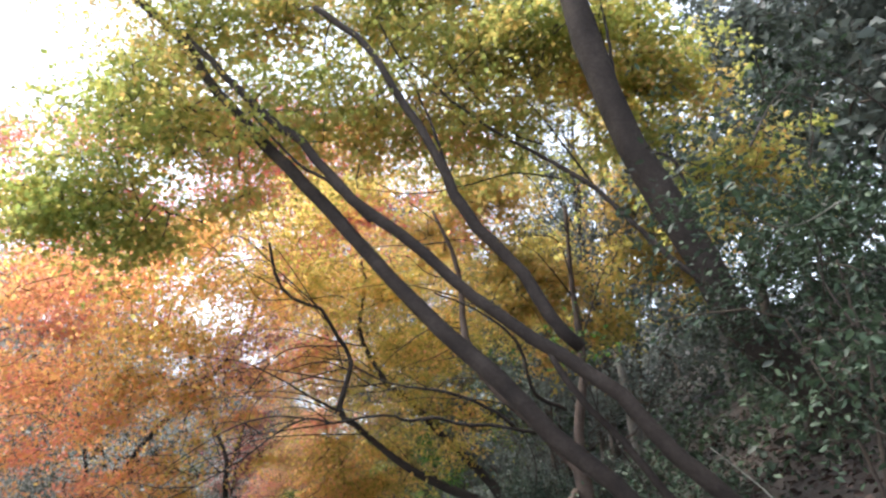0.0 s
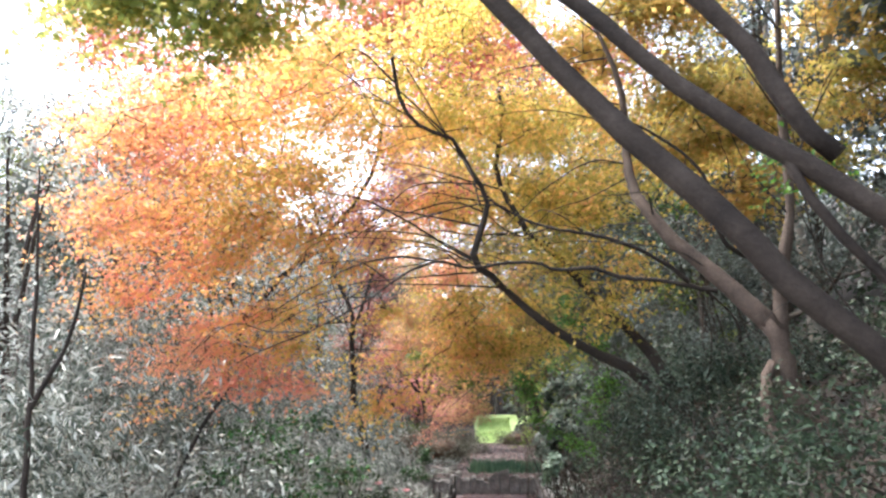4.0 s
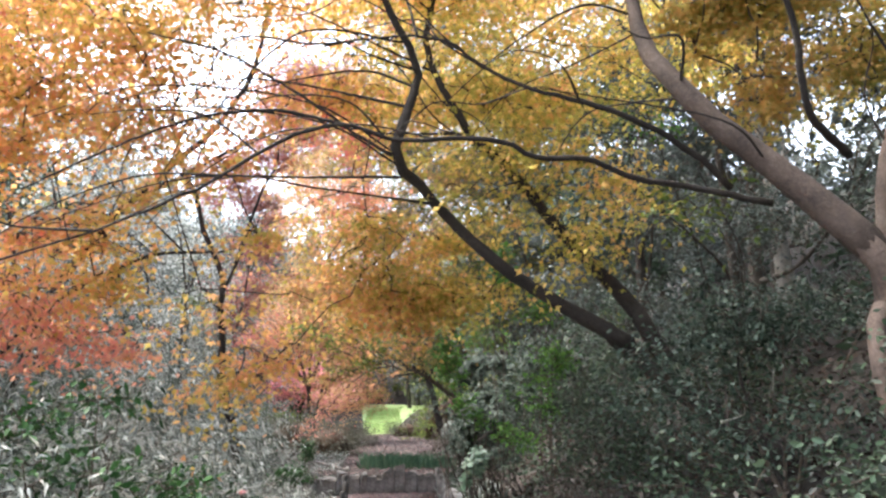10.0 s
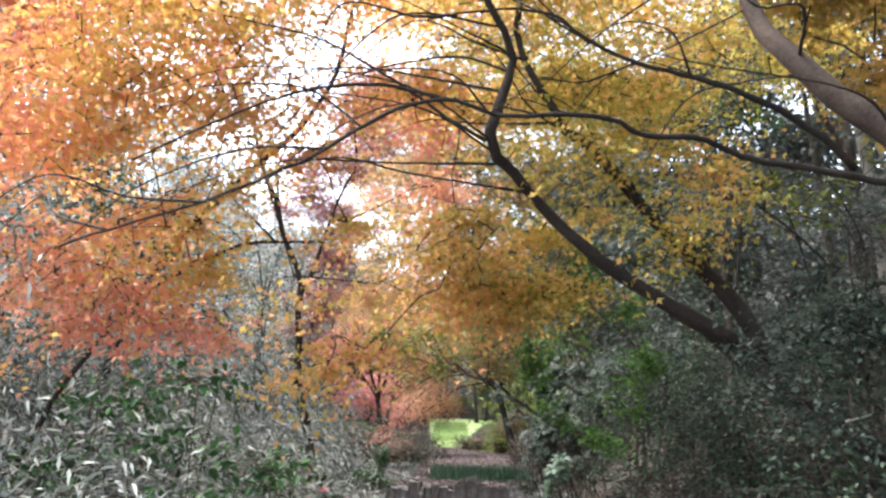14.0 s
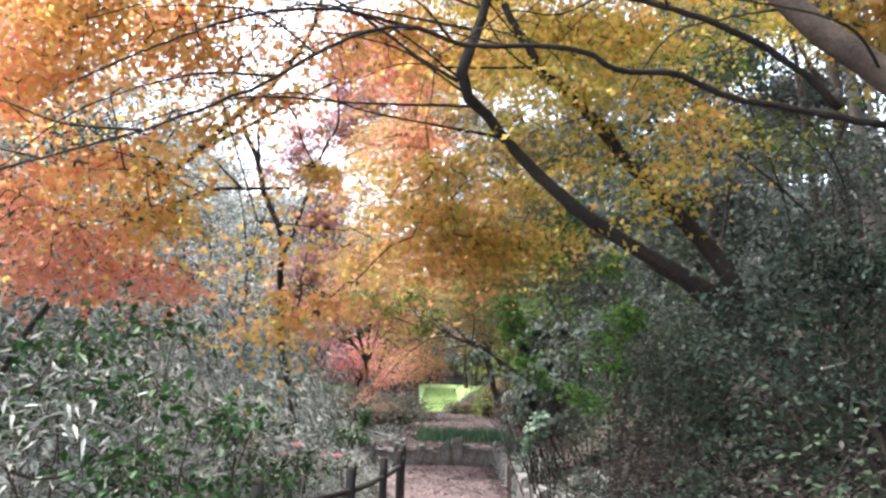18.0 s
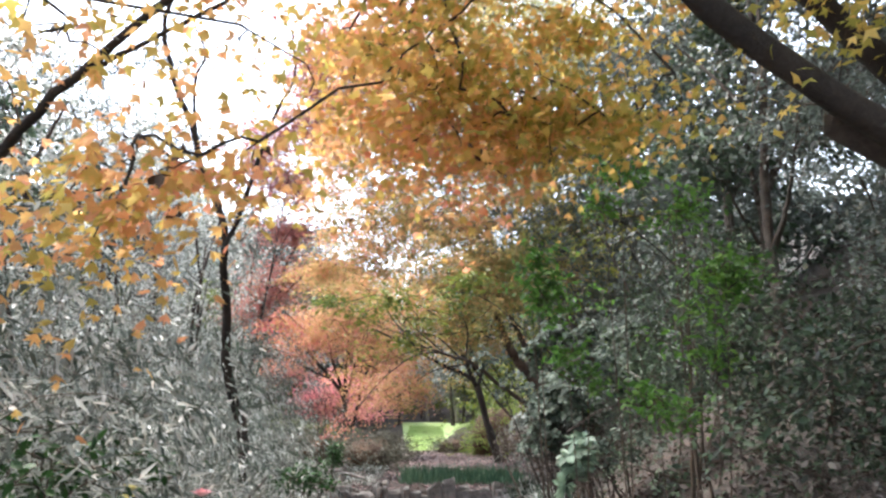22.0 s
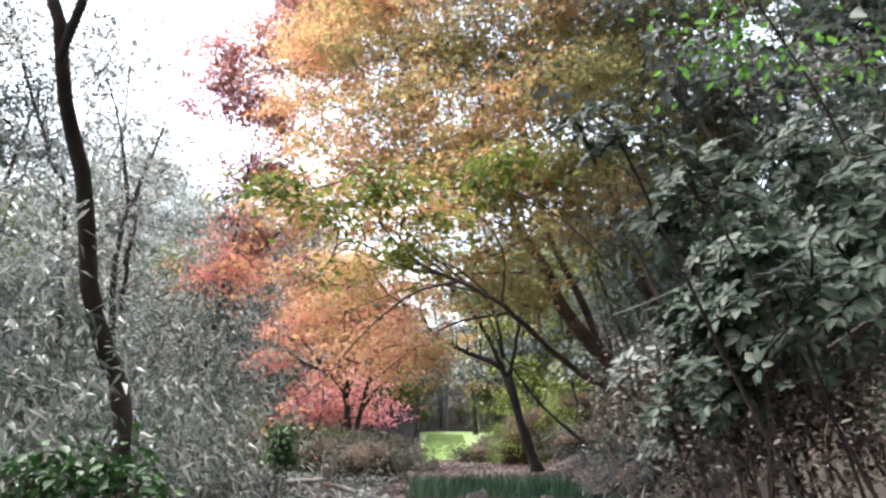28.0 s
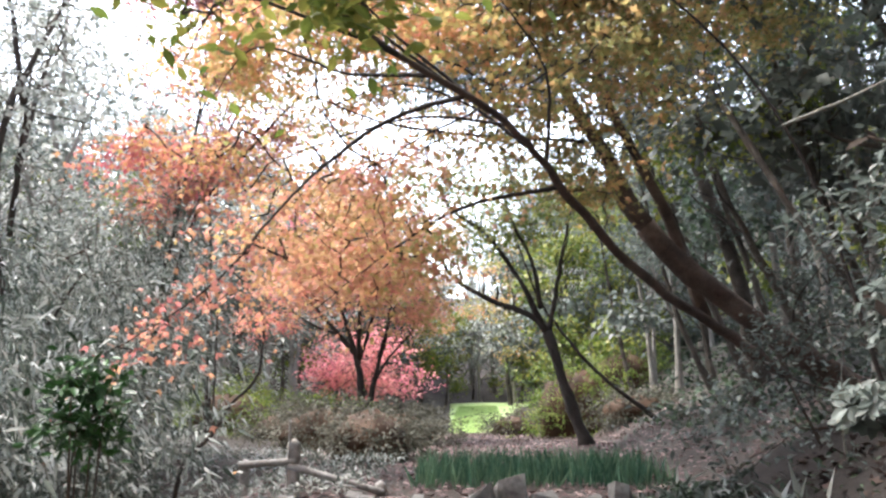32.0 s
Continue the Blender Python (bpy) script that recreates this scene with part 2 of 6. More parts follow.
M_LOG = surface("weathered_log", [(0.3, (0.13, 0.12, 0.11)), (0.5, (0.27, 0.255, 0.24)), (0.75, (0.42, 0.4, 0.385))], 4.0, 0.9, 30, 0.5)

# ---- mesh helpers ----
RNG = np.random.default_rng(7)


def mesh_object(name, verts, faces, material, parent=None, label="", smooth=False):
    """Links a mesh; faces is an (n, k) array or a list of such arrays."""
    me = bpy.data.meshes.new(name)
    groups = [f for f in (faces if isinstance(faces, list) else [faces]) if len(f)]
    verts = np.asarray(verts, np.float32)
    loops = np.concatenate([f.ravel() for f in groups]).astype(np.int32)
    sizes = np.concatenate([np.full(len(f), f.shape[1]) for f in groups]).astype(np.int32)
    me.vertices.add(len(verts))
    me.vertices.foreach_set("co", verts.ravel())
    me.loops.add(len(loops))
    me.loops.foreach_set("vertex_index", loops)
    me.polygons.add(len(sizes))
    me.polygons.foreach_set("loop_start", np.concatenate([[0], np.cumsum(sizes)[:-1]]).astype(np.int32))
    me.polygons.foreach_set("loop_total", sizes)
    if smooth:
        me.polygons.foreach_set("use_smooth", np.ones(len(sizes), bool))
    me.update(calc_edges=True)
    me.validate()
    me.materials.append(material)
    ob = new(name, me)
    if parent:
        ob.parent = parent
    if label:
        ob["label"] = label
    return ob


def part(name, bm, material, parent, label=""):
    me = bpy.data.meshes.new(name)
    bm.to_mesh(me)
    bm.free()
    me.materials.append(material)
    ob = new(name, me)
    ob.parent = parent
    if label:
        ob["label"] = label
    return ob


def thing(name, label, category, place=(0, 0, 0), group="", kind=""):
    e = new(name)
    e.empty_display_size = 0.2
    e.location = place
    return tagged(e, label, category, group, kind)


def smooth_curve(pts, n=8):
    p = np.asarray(pts, float)
    p = np.vstack([2 * p[0] - p[1], p, 2 * p[-1] - p[-2]])
    out = []
    for i in range(1, len(p) - 2):
        a, b, c, d = p[i - 1:i + 3]
        for s in np.linspace(0, 1, n, endpoint=False):
            out.append(0.5 * (2 * b + (c - a) * s + (2 * a - 5 * b + 4 * c - d) * s * s + (3 * b - a - 3 * c + d) * s ** 3))
    out.append(p[-2])
    return np.array(out)


def tube(line, radii, sides=8, rough=0.0, rng=None):
    """Vertices and faces of a tube round a line; rough: unevenness as a share of the radius."""
    line, n = np.asarray(line, float), len(line)
    t = np.gradient(line, axis=0)
    t /= np.linalg.norm(t, axis=1)[:, None] + 1e-9
    ref = np.array([0.0, 1.0, 0.0]) if abs(t[:, 1]).mean() < 0.8 else np.array([1.0, 0, 0])
    u = np.cross(t, ref)
    u /= np.linalg.norm(u, axis=1)[:, None] + 1e-9
    v = np.cross(t, u)
    a = np.linspace(0, 2 * np.pi, sides, endpoint=False)
    r = np.broadcast_to(np.asarray(radii, float)[:, None], (n, sides)).copy()
    if rough and rng is not None:
        r *= 1 + rough * rng.normal(size=(n, sides))
    verts = line[:, None] + r[..., None] * (np.cos(a)[None, :, None] * u[:, None] + np.sin(a)[None, :, None] * v[:, None])
    i, j = np.meshgrid(np.arange(n - 1), np.arange(sides), indexing="ij")
    k = (j + 1) % sides
    f = np.stack([i * sides + j, i * sides + k, (i + 1) * sides + k, (i + 1) * sides + j], -1).reshape(-1, 4)
    verts = np.vstack([verts.reshape(-1, 3), line[:1], line[-1:] + t[-1:] * r[-1, 0] * 0.7])
    caps = [[n * sides, (q + 1) % sides, q] for q in range(sides)] + [[n * sides + 1, (n - 1) * sides + q, (n - 1) * sides + (q + 1) % sides] for q in range(sides)]
    return verts, f, np.array(caps)


def join_tubes(tubes):
    vs, quads, tris, off = [], [], [], 0
    for v, f, c in tubes:
        vs.append(v)
        quads.append(f + off)
        tris.append(c + off)
        off += len(v)
    return np.vstack(vs), [np.vstack(quads), np.vstack(tris)]


def limb(name, pts, r0, r1, material, parent, label="", rng=RNG, sides=10, flare=0.0):
    """A tapering limb along a smooth line, slightly crooked and uneven at a scale of several diameters."""
    line = smooth_curve(pts, 10)
    run = np.concatenate([[0], np.cumsum(np.linalg.norm(np.diff(line, axis=0), axis=1))])
    n = int(np.clip(run[-1] / (3.0 * max(r0, 0.012)), 10, 60))
    s = np.linspace(0, 1, n)
    line = np.stack([np.interp(s * run[-1], run, line[:, k]) for k in range(3)], -1)
    line[1:-1] += rng.normal(size=(n - 2, 3)) * 0.12 * min(r0, 0.08)
    rad = r0 + (r1 - r0) * s ** 0.8
    rad *= 1 + flare * np.exp(-s / 0.06)
    rad *= 1 + 0.09 * np.interp(s, np.linspace(0, 1, 9), rng.normal(size=9))
    v, f, c = tube(line, rad, sides, 0.03, rng)
    return mesh_object(name, v, [f, c], material, parent, label, True)


# leaf outlines: x across, y along the blade, z out of it
def outline(kind):
    if kind == "maple":
        tips = [(-1.25, 0.55), (-0.72, 0.85), (0.0, 1.0), (0.72, 0.85), (1.25, 0.55)]
        pts = [(0, -0.05, 0)]
        for i, (a, r) in enumerate(tips):
            pts.append((r * math.sin(a), 0.35 + r * 0.75 * math.cos(a), -0.10 * r))
            if i < 4:
                m = (a + tips[i + 1][0]) / 2
                pts.append((0.3 * math.sin(m), 0.35 + 0.3 * math.cos(m), 0.03))
        return np.array(pts), np.array([[0, i, i + 1] for i in range(1, len(pts) - 1)])
    if kind == "trio":
        return (np.array([(0, 0, 0), (-0.62, 0.52, -0.1), (-0.2, 0.5, 0.02), (0, 1.05, -0.08), (0.2, 0.5, 0.02), (0.62, 0.52, -0.1)]),
                np.array([[0, 2, 1], [0, 4, 2], [2, 4, 3], [0, 5, 4]]))
    w, fold = {"diamond": (0.30, 0.09), "oval": (0.24, 0.07), "round": (0.45, 0.1), "lance": (0.10, 0.03), "blade": (0.035, 0.01)}[kind]
    if kind in ("oval", "round"):
        return (np.array([(0, 0, 0), (-w, 0.38, fold), (-w * 0.8, 0.7, fold * 0.6), (0, 1, -0.06), (w * 0.8, 0.7, fold * 0.6), (w, 0.38, fold)]),
                np.array([[0, 2, 1], [0, 3, 2], [0, 4, 3], [0, 5, 4]]))
    return (np.array([(0, 0, 0), (-w, 0.3, fold), (0, 1, -0.15), (w, 0.3, fold)]), np.array([[0, 3, 2], [0, 2, 1]]))


def leaves(kind, at, normal, along, size, clear=True):
    """Vertices and faces of many leaves at once. The walker's way stays free of them."""
    if clear:
        keep = ~((np.abs(at[:, 0] - 0.2) < 0.8) & (at[:, 2] < path_z(at[:, 1]) + 2.05) & (at[:, 1] < 16))
        at, normal, along, size = at[keep], normal[keep], along[keep], size[keep]
    shape, tri = outline(kind)
    normal = normal / (np.linalg.norm(normal, axis=1)[:, None] + 1e-9)
    along = along - normal * (along * normal).sum(1)[:, None]
    along /= np.linalg.norm(along, axis=1)[:, None] + 1e-9
    across = np.cross(along, normal)
    v = at[:, None] + size[:, None, None] * (shape[None, :, :1] * across[:, None] + shape[None, :, 1:2] * along[:, None] + shape[None, :, 2:] * normal[:, None])
    f = tri[None] + (np.arange(len(at)) * len(shape))[:, None, None]
    return v.reshape(-1, 3), f.reshape(-1, 3)


def path_z(y):
    return np.interp(y, [-60, -14, -6, 0, 5, 13, 20, 26], [3.6, 2.3, 1.68, 1.2, 0.8, 0.4, 0.3, 0.25])


def in_lobes(rng, lobes, n, shell=0.45, share=0.75):
    """Points in ellipsoids (x, y, z, rx, ry, rz), fuller towards their outside, shared out by volume."""
    lob = np.array(lobes, float)
    w = np.prod(lob[:, 3:6], axis=1) ** share
    pick = rng.choice(len(lob), n, p=w / w.sum())
    d = rng.normal(size=(n, 3))
    d /= np.linalg.norm(d, axis=1)[:, None]
    r = rng.uniform(0.0, 1.0, n) ** shell * rng.lognormal(0, 0.22, n)
    return lob[pick, :3] + d * r[:, None] * lob[pick, 3:6], d


def twig_net(rng, roots, tips, r_tip=0.004, sag=0.05, grow=0.36, plain=False):
    """Twigs that tie every tip to the nearest wood, thicker where they bear more."""
    order = np.argsort(((tips[:, None] - roots[None]) ** 2).sum(-1).min(1)) if len(tips) * len(roots) < 4e6 else np.arange(len(tips))
    nodes = np.vstack([roots, np.zeros((len(tips), 3))])
    have, parent_of = len(roots), {}
    for k in order:
        d = ((nodes[:have] - tips[k]) ** 2).sum(1)
        j = int(np.argmin(d))
        nodes[have] = tips[k]
        parent_of[have] = j
        have += 1
    load = np.ones(have)
    for i in range(have - 1, len(roots) - 1, -1):
        load[parent_of[i]] += load[i]
    out = []
    for i, j in parent_of.items():
        a, b = nodes[j], nodes[i]
        span = np.linalg.norm(b - a)
        mids = a + (b - a) * np.array([[0.0], [0.33], [0.66], [1.0]])
        mids[1:3] += rng.normal(size=(2, 3)) * span * 0.035
        mids[1:3, 2] += span * sag
        ra = min(r_tip * (load[i] ** grow) * 1.1, 2.4 * r_tip)
        rb = min(r_tip * (max(load[i] - 1, 1) ** grow), 2.4 * r_tip)
        if plain:
            mids = mids[::3]
        out.append(tube(mids, np.linspace(ra, min(rb, ra), len(mids)), 3))
    return join_tubes(out)


def sprays(rng, centres, outward, per, radius, flat=0.25, droop=0.35, lie=0.45, sweep=(0, 0, 0), long=0.8):
    """Leaf places, normals and directions in flat drooping sprays round the twig ends."""
    n = len(centres)
    out = outward * np.array([1, 1, 0.2]) + np.array(sweep) + rng.normal(size=(n, 3)) * 0.35
    out /= np.linalg.norm(out, axis=1)[:, None] + 1e-9
    up = np.array([0, 0, 1.0]) + out * droop + rng.normal(size=(n, 3)) * 0.2
    c = np.repeat(centres, per, 0)
    o, u = np.repeat(out, per, 0), np.repeat(up, per, 0)
    m = len(c)
    side = np.cross(o, u)
    s, t, h = rng.normal(size=m) * radius * long, rng.normal(size=m) * radius, rng.normal(size=m) * radius * flat
    at = c + o * s[:, None] + side * t[:, None] + u * h[:, None]
    at[:, 2] -= droop * 0.5 * (np.abs(s) + np.abs(t))
    normal = u + rng.normal(size=(m, 3)) * lie
    along = o + rng.normal(size=(m, 3)) * 0.7 - np.array([0, 0, 0.5])
    return at, normal, along


def tree(name, label, limbs, lobes, n_sprays, per, kind, size, m_leaf, m_bark, seed, radius=0.16, shell=0.5, extra=None, group="", twig_r=0.004, droop=0.35, category="tree", lie=0.45, root_from=0.35, m_twig=None, dead=0, share=0.75, plain=False, more=(), sweep=(0, 0, 0), long=0.8, flat=0.25):
    """more: further crowns, as (lobes, sprays, leaves a spray, outline, size, material, radius). limbs: (points, radius at the start, at the end, part name, label); the first is the trunk, from the ground up."""
    rng = np.random.default_rng(seed)
    base = limbs[0][0][0]
    top = thing(name, label, category, (0, 0, 0), group)
    roots = []
    for k, (pts, r0, r1, pname, plabel) in enumerate(limbs):
        # thin limbs get the dark bark: their shaded silhouette is put into the colour
        limb(pname, pts, r0, r1, M_BARK_DARK if r0 < 0.035 and m_bark is not M_BARK_PALE and m_bark is not M_CANE else m_bark, top, plabel, rng, (6 if plain else 10) if r0 > 0.04 else (4 if plain else 6), 0.5 if k == 0 else 0.0)
        line = smooth_curve(pts, 6)
        roots.append(line[int(len(line) * root_from):])
    if n_sprays:
        centres, outward = in_lobes(rng, lobes, n_sprays, shell, share)
        v, f = twig_net(rng, np.vstack(roots), centres, twig_r, plain=plain)
        tagged(mesh_object("twig_net", v, f, m_twig or M_TWIG, top, "thin dark twigs", True), kind="stuff")
        at, nrm, al = sprays(rng, centres, outward, per, radius, flat, droop, lie, sweep, long)
        v, f = leaves(kind, at, nrm, al, size * rng.uniform(0.65, 1.2, len(at)))
        tagged(mesh_object("crown", v, f, m_leaf, top), kind="stuff")
        for lobes_, n_, per_, kind_, size_, m_, radius_ in more:
            c_, way = in_lobes(rng, lobes_, n_, shell, share)
            v, f = twig_net(rng, np.vstack(roots), c_, twig_r, plain=True)
            tagged(mesh_object("twig_net", v, f, m_twig or M_TWIG, top, "thin dark twigs", True), kind="stuff")
            at, nrm, al = sprays(rng, c_, way, per_, radius_, flat, droop, lie, sweep, long)
            v, f = leaves(kind_, at, nrm, al, size_ * rng.uniform(0.65, 1.2, len(at)))
            tagged(mesh_object("crown", v, f, m_, top), kind="stuff")
        if dead:
            at = centres[rng.integers(len(centres), size=dead)] + rng.normal(size=(dead, 3)) * 0.06
            at = np.repeat(at, 3, 0) + rng.normal(size=(dead * 3, 3)) * 0.02
            v, f = leaves("oval", at, rng.normal(size=at.shape), rng.normal(size=at.shape) * 0.4 - np.array([0, 0, 1.0]), 0.055 * rng.uniform(0.6, 1.4, len(at)))
            tagged(mesh_object("withered_leaves", v, f, M_DEAD, top, "dark withered hanging leaves"), kind="stuff")
    return top

# ---- the ground: a path between a steep bank and a sunken thicket, then a terrace behind a low wall ----


def step(a, b, x):
    s = np.clip((x - a) / (b - a), 0, 1)
    return s * s * (3 - 2 * s)


def ground_z(x, y):
    x, y = np.asarray(x, float), np.asarray(y, float)
    low = path_z(y)
    right = np.where(x > 1.75, 0.30 + 0.74 * np.minimum(x - 1.75, 9) + 0.5 * np.maximum(x - 10.75, 0), 0)
    left = -0.16 * np.clip(-0.75 - x, 0, 7)
    near = low + right + left
    shelf = 0.74 + 0.002 * np.maximum(y - 20, 0) + 0.05 * np.clip(y - 40, 0, 25)
    far = shelf + 0.5 * np.clip(x - 3.4, 0, 40) * 0.9 + 0.10 * np.clip(-2.6 - x, 0, 6)
    sharp = (y > 20.0).astype(float)
    soft = step(16.5, 24.0, y)
    w = np.where((x > -2.6) & (x < 1.75), sharp, np.where(x <= -2.6, soft, step(18.0, 22.0, y)))
    z = near * (1 - w) + far * w
    z = z + 26 * np.tanh(np.maximum(-9.5 - x, 0) * 0.55 / 26) * step(-5, 25, y) + 22 * np.tanh(np.maximum(y - 66, 0) * 0.35 / 22)
    z = np.minimum(z, 40)
    bumpy = 0.04 * np.sin(1.7 * x + 0.6 * y) * np.sin(1.3 * y - 0.4 * x) + 0.25 * np.sin(0.31 * x + 1.2) * np.sin(0.27 * y)
    open_way = ((x > -1.2) & (x < 2.1) & (y < 60)).astype(float)
    return z + bumpy * (1 - open_way) * np.clip((np.abs(x - 0.4) - 1.6) / 3, 0, 1)


def grid_lines(fine, far):
    return np.unique(np.round(np.concatenate([fine, -np.geomspace(1, far, 22) + fine[0], np.geomspace(1, far, 22) + fine[-1]]), 3))


gx = grid_lines(np.concatenate([np.arange(-14, -3, 0.5), np.arange(-3, 5, 0.14), np.arange(5, 16, 0.5)]), 420)
gy = grid_lines(np.concatenate([np.arange(-12, 19.8, 0.3), [19.96, 20.0, 20.03], np.arange(20.3, 50, 0.4), np.arange(50, 80, 1.5)]), 420)
GX, GY = np.meshgrid(gx, gy)
GZ = ground_z(GX, GY)
ii, jj = np.meshgrid(np.arange(len(gy) - 1), np.arange(len(gx) - 1), indexing="ij")
w_ = len(gx)
quads = np.stack([ii * w_ + jj, ii * w_ + jj + 1, (ii + 1) * w_ + jj + 1, (ii + 1) * w_ + jj], -1).reshape(-1, 4)
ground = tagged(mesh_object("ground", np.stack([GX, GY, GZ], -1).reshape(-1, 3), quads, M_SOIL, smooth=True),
                "brown woodland soil strewn with dead leaves", "ground", kind="structure")


def sheet(name, y0, y1, left, right, rise, material, label, dy=0.25, nx=9, lumps=0.012):
    """A ground covering laid a little above the soil between two edges."""
    ys = np.arange(y0, y1 + 1e-6, dy)
    s = np.linspace(0, 1, nx)
    X = left(ys)[:, None] * (1 - s) + right(ys)[:, None] * s
    Y = np.broadcast_to(ys[:, None], X.shape)
    Z = ground_z(X, Y) + rise + lumps * np.sin(5.1 * X + 1.3 * Y) * np.sin(3.7 * Y)
    Z[:, 0] -= rise + 0.05
    Z[:, -1] -= rise + 0.05
    i, j = np.meshgrid(np.arange(len(ys) - 1), np.arange(nx - 1), indexing="ij")
    f = np.stack([i * nx + j, i * nx + j + 1, (i + 1) * nx + j + 1, (i + 1) * nx + j], -1).reshape(-1, 4)
    return tagged(mesh_object(name, np.stack([X, Y, Z], -1).reshape(-1, 3), f, material, smooth=True), label, name.replace("_", " "), kind="structure")


sheet("path", -12, 19.6, lambda y: np.interp(y, [-12, 4, 8, 12, 16, 19.6], [-0.62, -0.5, -0.26, -0.38, -1.4, -2.4]), lambda y: 1.56 + 0 * y, 0.025, M_PATH, "path covered with pinkish fallen leaves")
M_LAWN = surface("lawn_soil", [(0.3, (0.26, 0.37, 0.14)), (0.6, (0.38, 0.5, 0.21))], 1.0, 0.95, 20, 0.6, 0.2)
sheet("lawn", 39.5, 63.0, lambda y: -0.9 - 0.05 * (y - 40), lambda y: 0.5 + 0.16 * (y - 40), 0.03, M_LAWN, "bright green lawn in an open clearing", 0.6)


def scatter(name, kind, area, n, size, material, label, category, lift=0.012, seed=3, lie=0.25, upright=False, parent=None):
    rng = np.random.default_rng(seed)
    x0, x1, y0, y1 = area
    at = np.stack([rng.uniform(x0, x1, n), rng.uniform(y0, y1, n), np.zeros(n)], -1)
    at[:, 2] = ground_z(at[:, 0], at[:, 1]) + lift
    if upright:
        al = np.array([0, 0, 1.0]) + rng.normal(size=(n, 3)) * lie
        nrm = rng.normal(size=(n, 3)) * np.array([1, 1, 0.1])
    else:
        at[:, 2] += rng.uniform(0, 0.02, n)
        nrm = np.array([0, 0, 1.0]) + rng.normal(size=(n, 3)) * lie
        al = rng.normal(size=(n, 3))
    v, f = leaves(kind, at, nrm, al, size * rng.uniform(0.6, 1.3, n), clear=False)
    return tagged(mesh_object(name, v, f, material), label, category, kind="stuff")


scatter("leaf_litter", "trio", (-0.6, 1.55, -10, 20), 17000, 0.06, M_LITTER, "pinkish brown fallen leaves lying on the path", "fallen leaves", 0.03)
scatter("leaf_litter", "trio", (1.7, 6.5, -12, 18), 20000, 0.07, M_DRY_SHADED, "dry brown fallen leaves on the steep bank", "fallen leaves", seed=4, lie=0.5)
scatter("leaf_litter", "trio", (-3, 5.5, 20.3, 42), 14000, 0.085, M_LITTER, "dry brown fallen leaves on the terrace", "fallen leaves", seed=5)
scatter("lawn_grass", "blade", (-0.9, 1.4, 39.7, 58), 14000, 0.14, M_GRASS, "short bright green grass of the lawn", "grass", seed=6, lie=0.35, upright=True)
iris = scatter("iris_bed", "blade", (-0.5, 2.6, 21.3, 23.6), 1500, 0.36, M_IRIS, "bed of dark green sword-shaped iris leaves", "irises", seed=8, lie=0.28, upright=True)

# ---- trees ----


def side_branches(pts, n, reach, seed, r=0.013, lean=(-1.0, -0.1, 0.15), first=0.25):
    """Long thin side branches off a limb, that arch over and droop at the tip."""
    rng = np.random.default_rng(seed)
    line, out = smooth_curve(pts, 10), []
    for k in range(n):
        a = line[int((first + (0.97 - first) * (k + rng.uniform(0, 0.8)) / n) * (len(line) - 1))]
        d = np.array(lean) + rng.normal(size=3) * np.array([0.35, 0.5, 0.3])
        d *= reach * rng.uniform(0.6, 1.2) / np.linalg.norm(d)
        j = rng.normal(size=(2, 3)) * 0.05 * reach
        out.append(([tuple(a), tuple(a + d * 0.35 + j[0] + (0, 0, 0.06 * reach)), tuple(a + d * 0.7 + j[1] + (0, 0, 0.04 * reach)), tuple(a + d + (0, 0, -0.12 * reach))], r * rng.uniform(0.7, 1.2), 0.003, "branch", ""))
    return out


A1 = [(2.29, 5.75, 3.36), (1.47, 5.55, 3.77), (0.99, 5.38, 4.05), (0.53, 5.20, 4.42), (0.33, 5.00, 4.60), (0.16, 4.77, 4.74), (0.31, 4.80, 5.27), (0.33, 4.80, 5.46), (0.12, 4.65, 5.83), (-0.05, 4.53, 6.12), (-0.33, 4.40, 6.21), (-0.65, 4.30, 6.49), (-0.75, 4.1, 7.0)]
A_TRUNK = [(3.9, 4.6, 1.7), (3.4, 5.1, 2.3), (2.58, 5.70, 3.04), (2.26, 5.80, 3.36), (2.05, 5.85, 3.55), (1.80, 5.80, 3.63)]
A2 = [(2.67, 5.85, 3.18), (2.47, 5.90, 3.58), (2.06, 5.90, 4.06), (1.58, 5.85, 4.55), (1.13, 5.75, 5.03), (0.94, 5.70, 5.15), (0.91, 5.70, 5.16), (0.65, 5.70, 5.61), (0.45, 5.75, 6.16), (0.57, 5.80, 7.04), (0.5, 5.8, 7.3)]
F = [(2.73, 4.00, 4.20), (2.19, 4.10, 4.33), (1.77, 4.00, 4.35), (1.43, 3.90, 4.44), (1.05, 3.80, 4.41), (0.83, 3.70, 4.47), (0.48, 3.60, 4.45), (0.15, 3.50, 4.39), (-0.14, 3.40, 4.44), (-0.44, 3.30, 4.32), (-0.87, 3.20, 4.00), (-1.32, 3.10, 3.74), (-1.78, 3.00, 3.54), (-1.96, 2.90, 3.42)]
F2 = [(-0.14, 3.40, 4.44), (-0.56, 3.30, 4.47), (-0.97, 3.20, 4.36), (-1.35, 3.10, 4.14), (-1.69, 3.00, 3.90)]
FU = [(2.44, 4.00, 4.30), (2.13, 3.90, 4.52), (1.62, 3.80, 4.73), (1.08, 3.70, 4.82), (0.70, 3.60, 4.91), (0.46, 3.50, 5.03), (0.13, 3.40, 5.00), (-0.27, 3.30, 4.87)]
TWIG = [(0.14, 4.77, 4.72), (-0.18, 4.75, 4.90), (-0.38, 4.70, 5.03), (-0.75, 4.65, 5.25), (-1.16, 4.60, 5.44), (-1.67, 4.50, 5.52)]
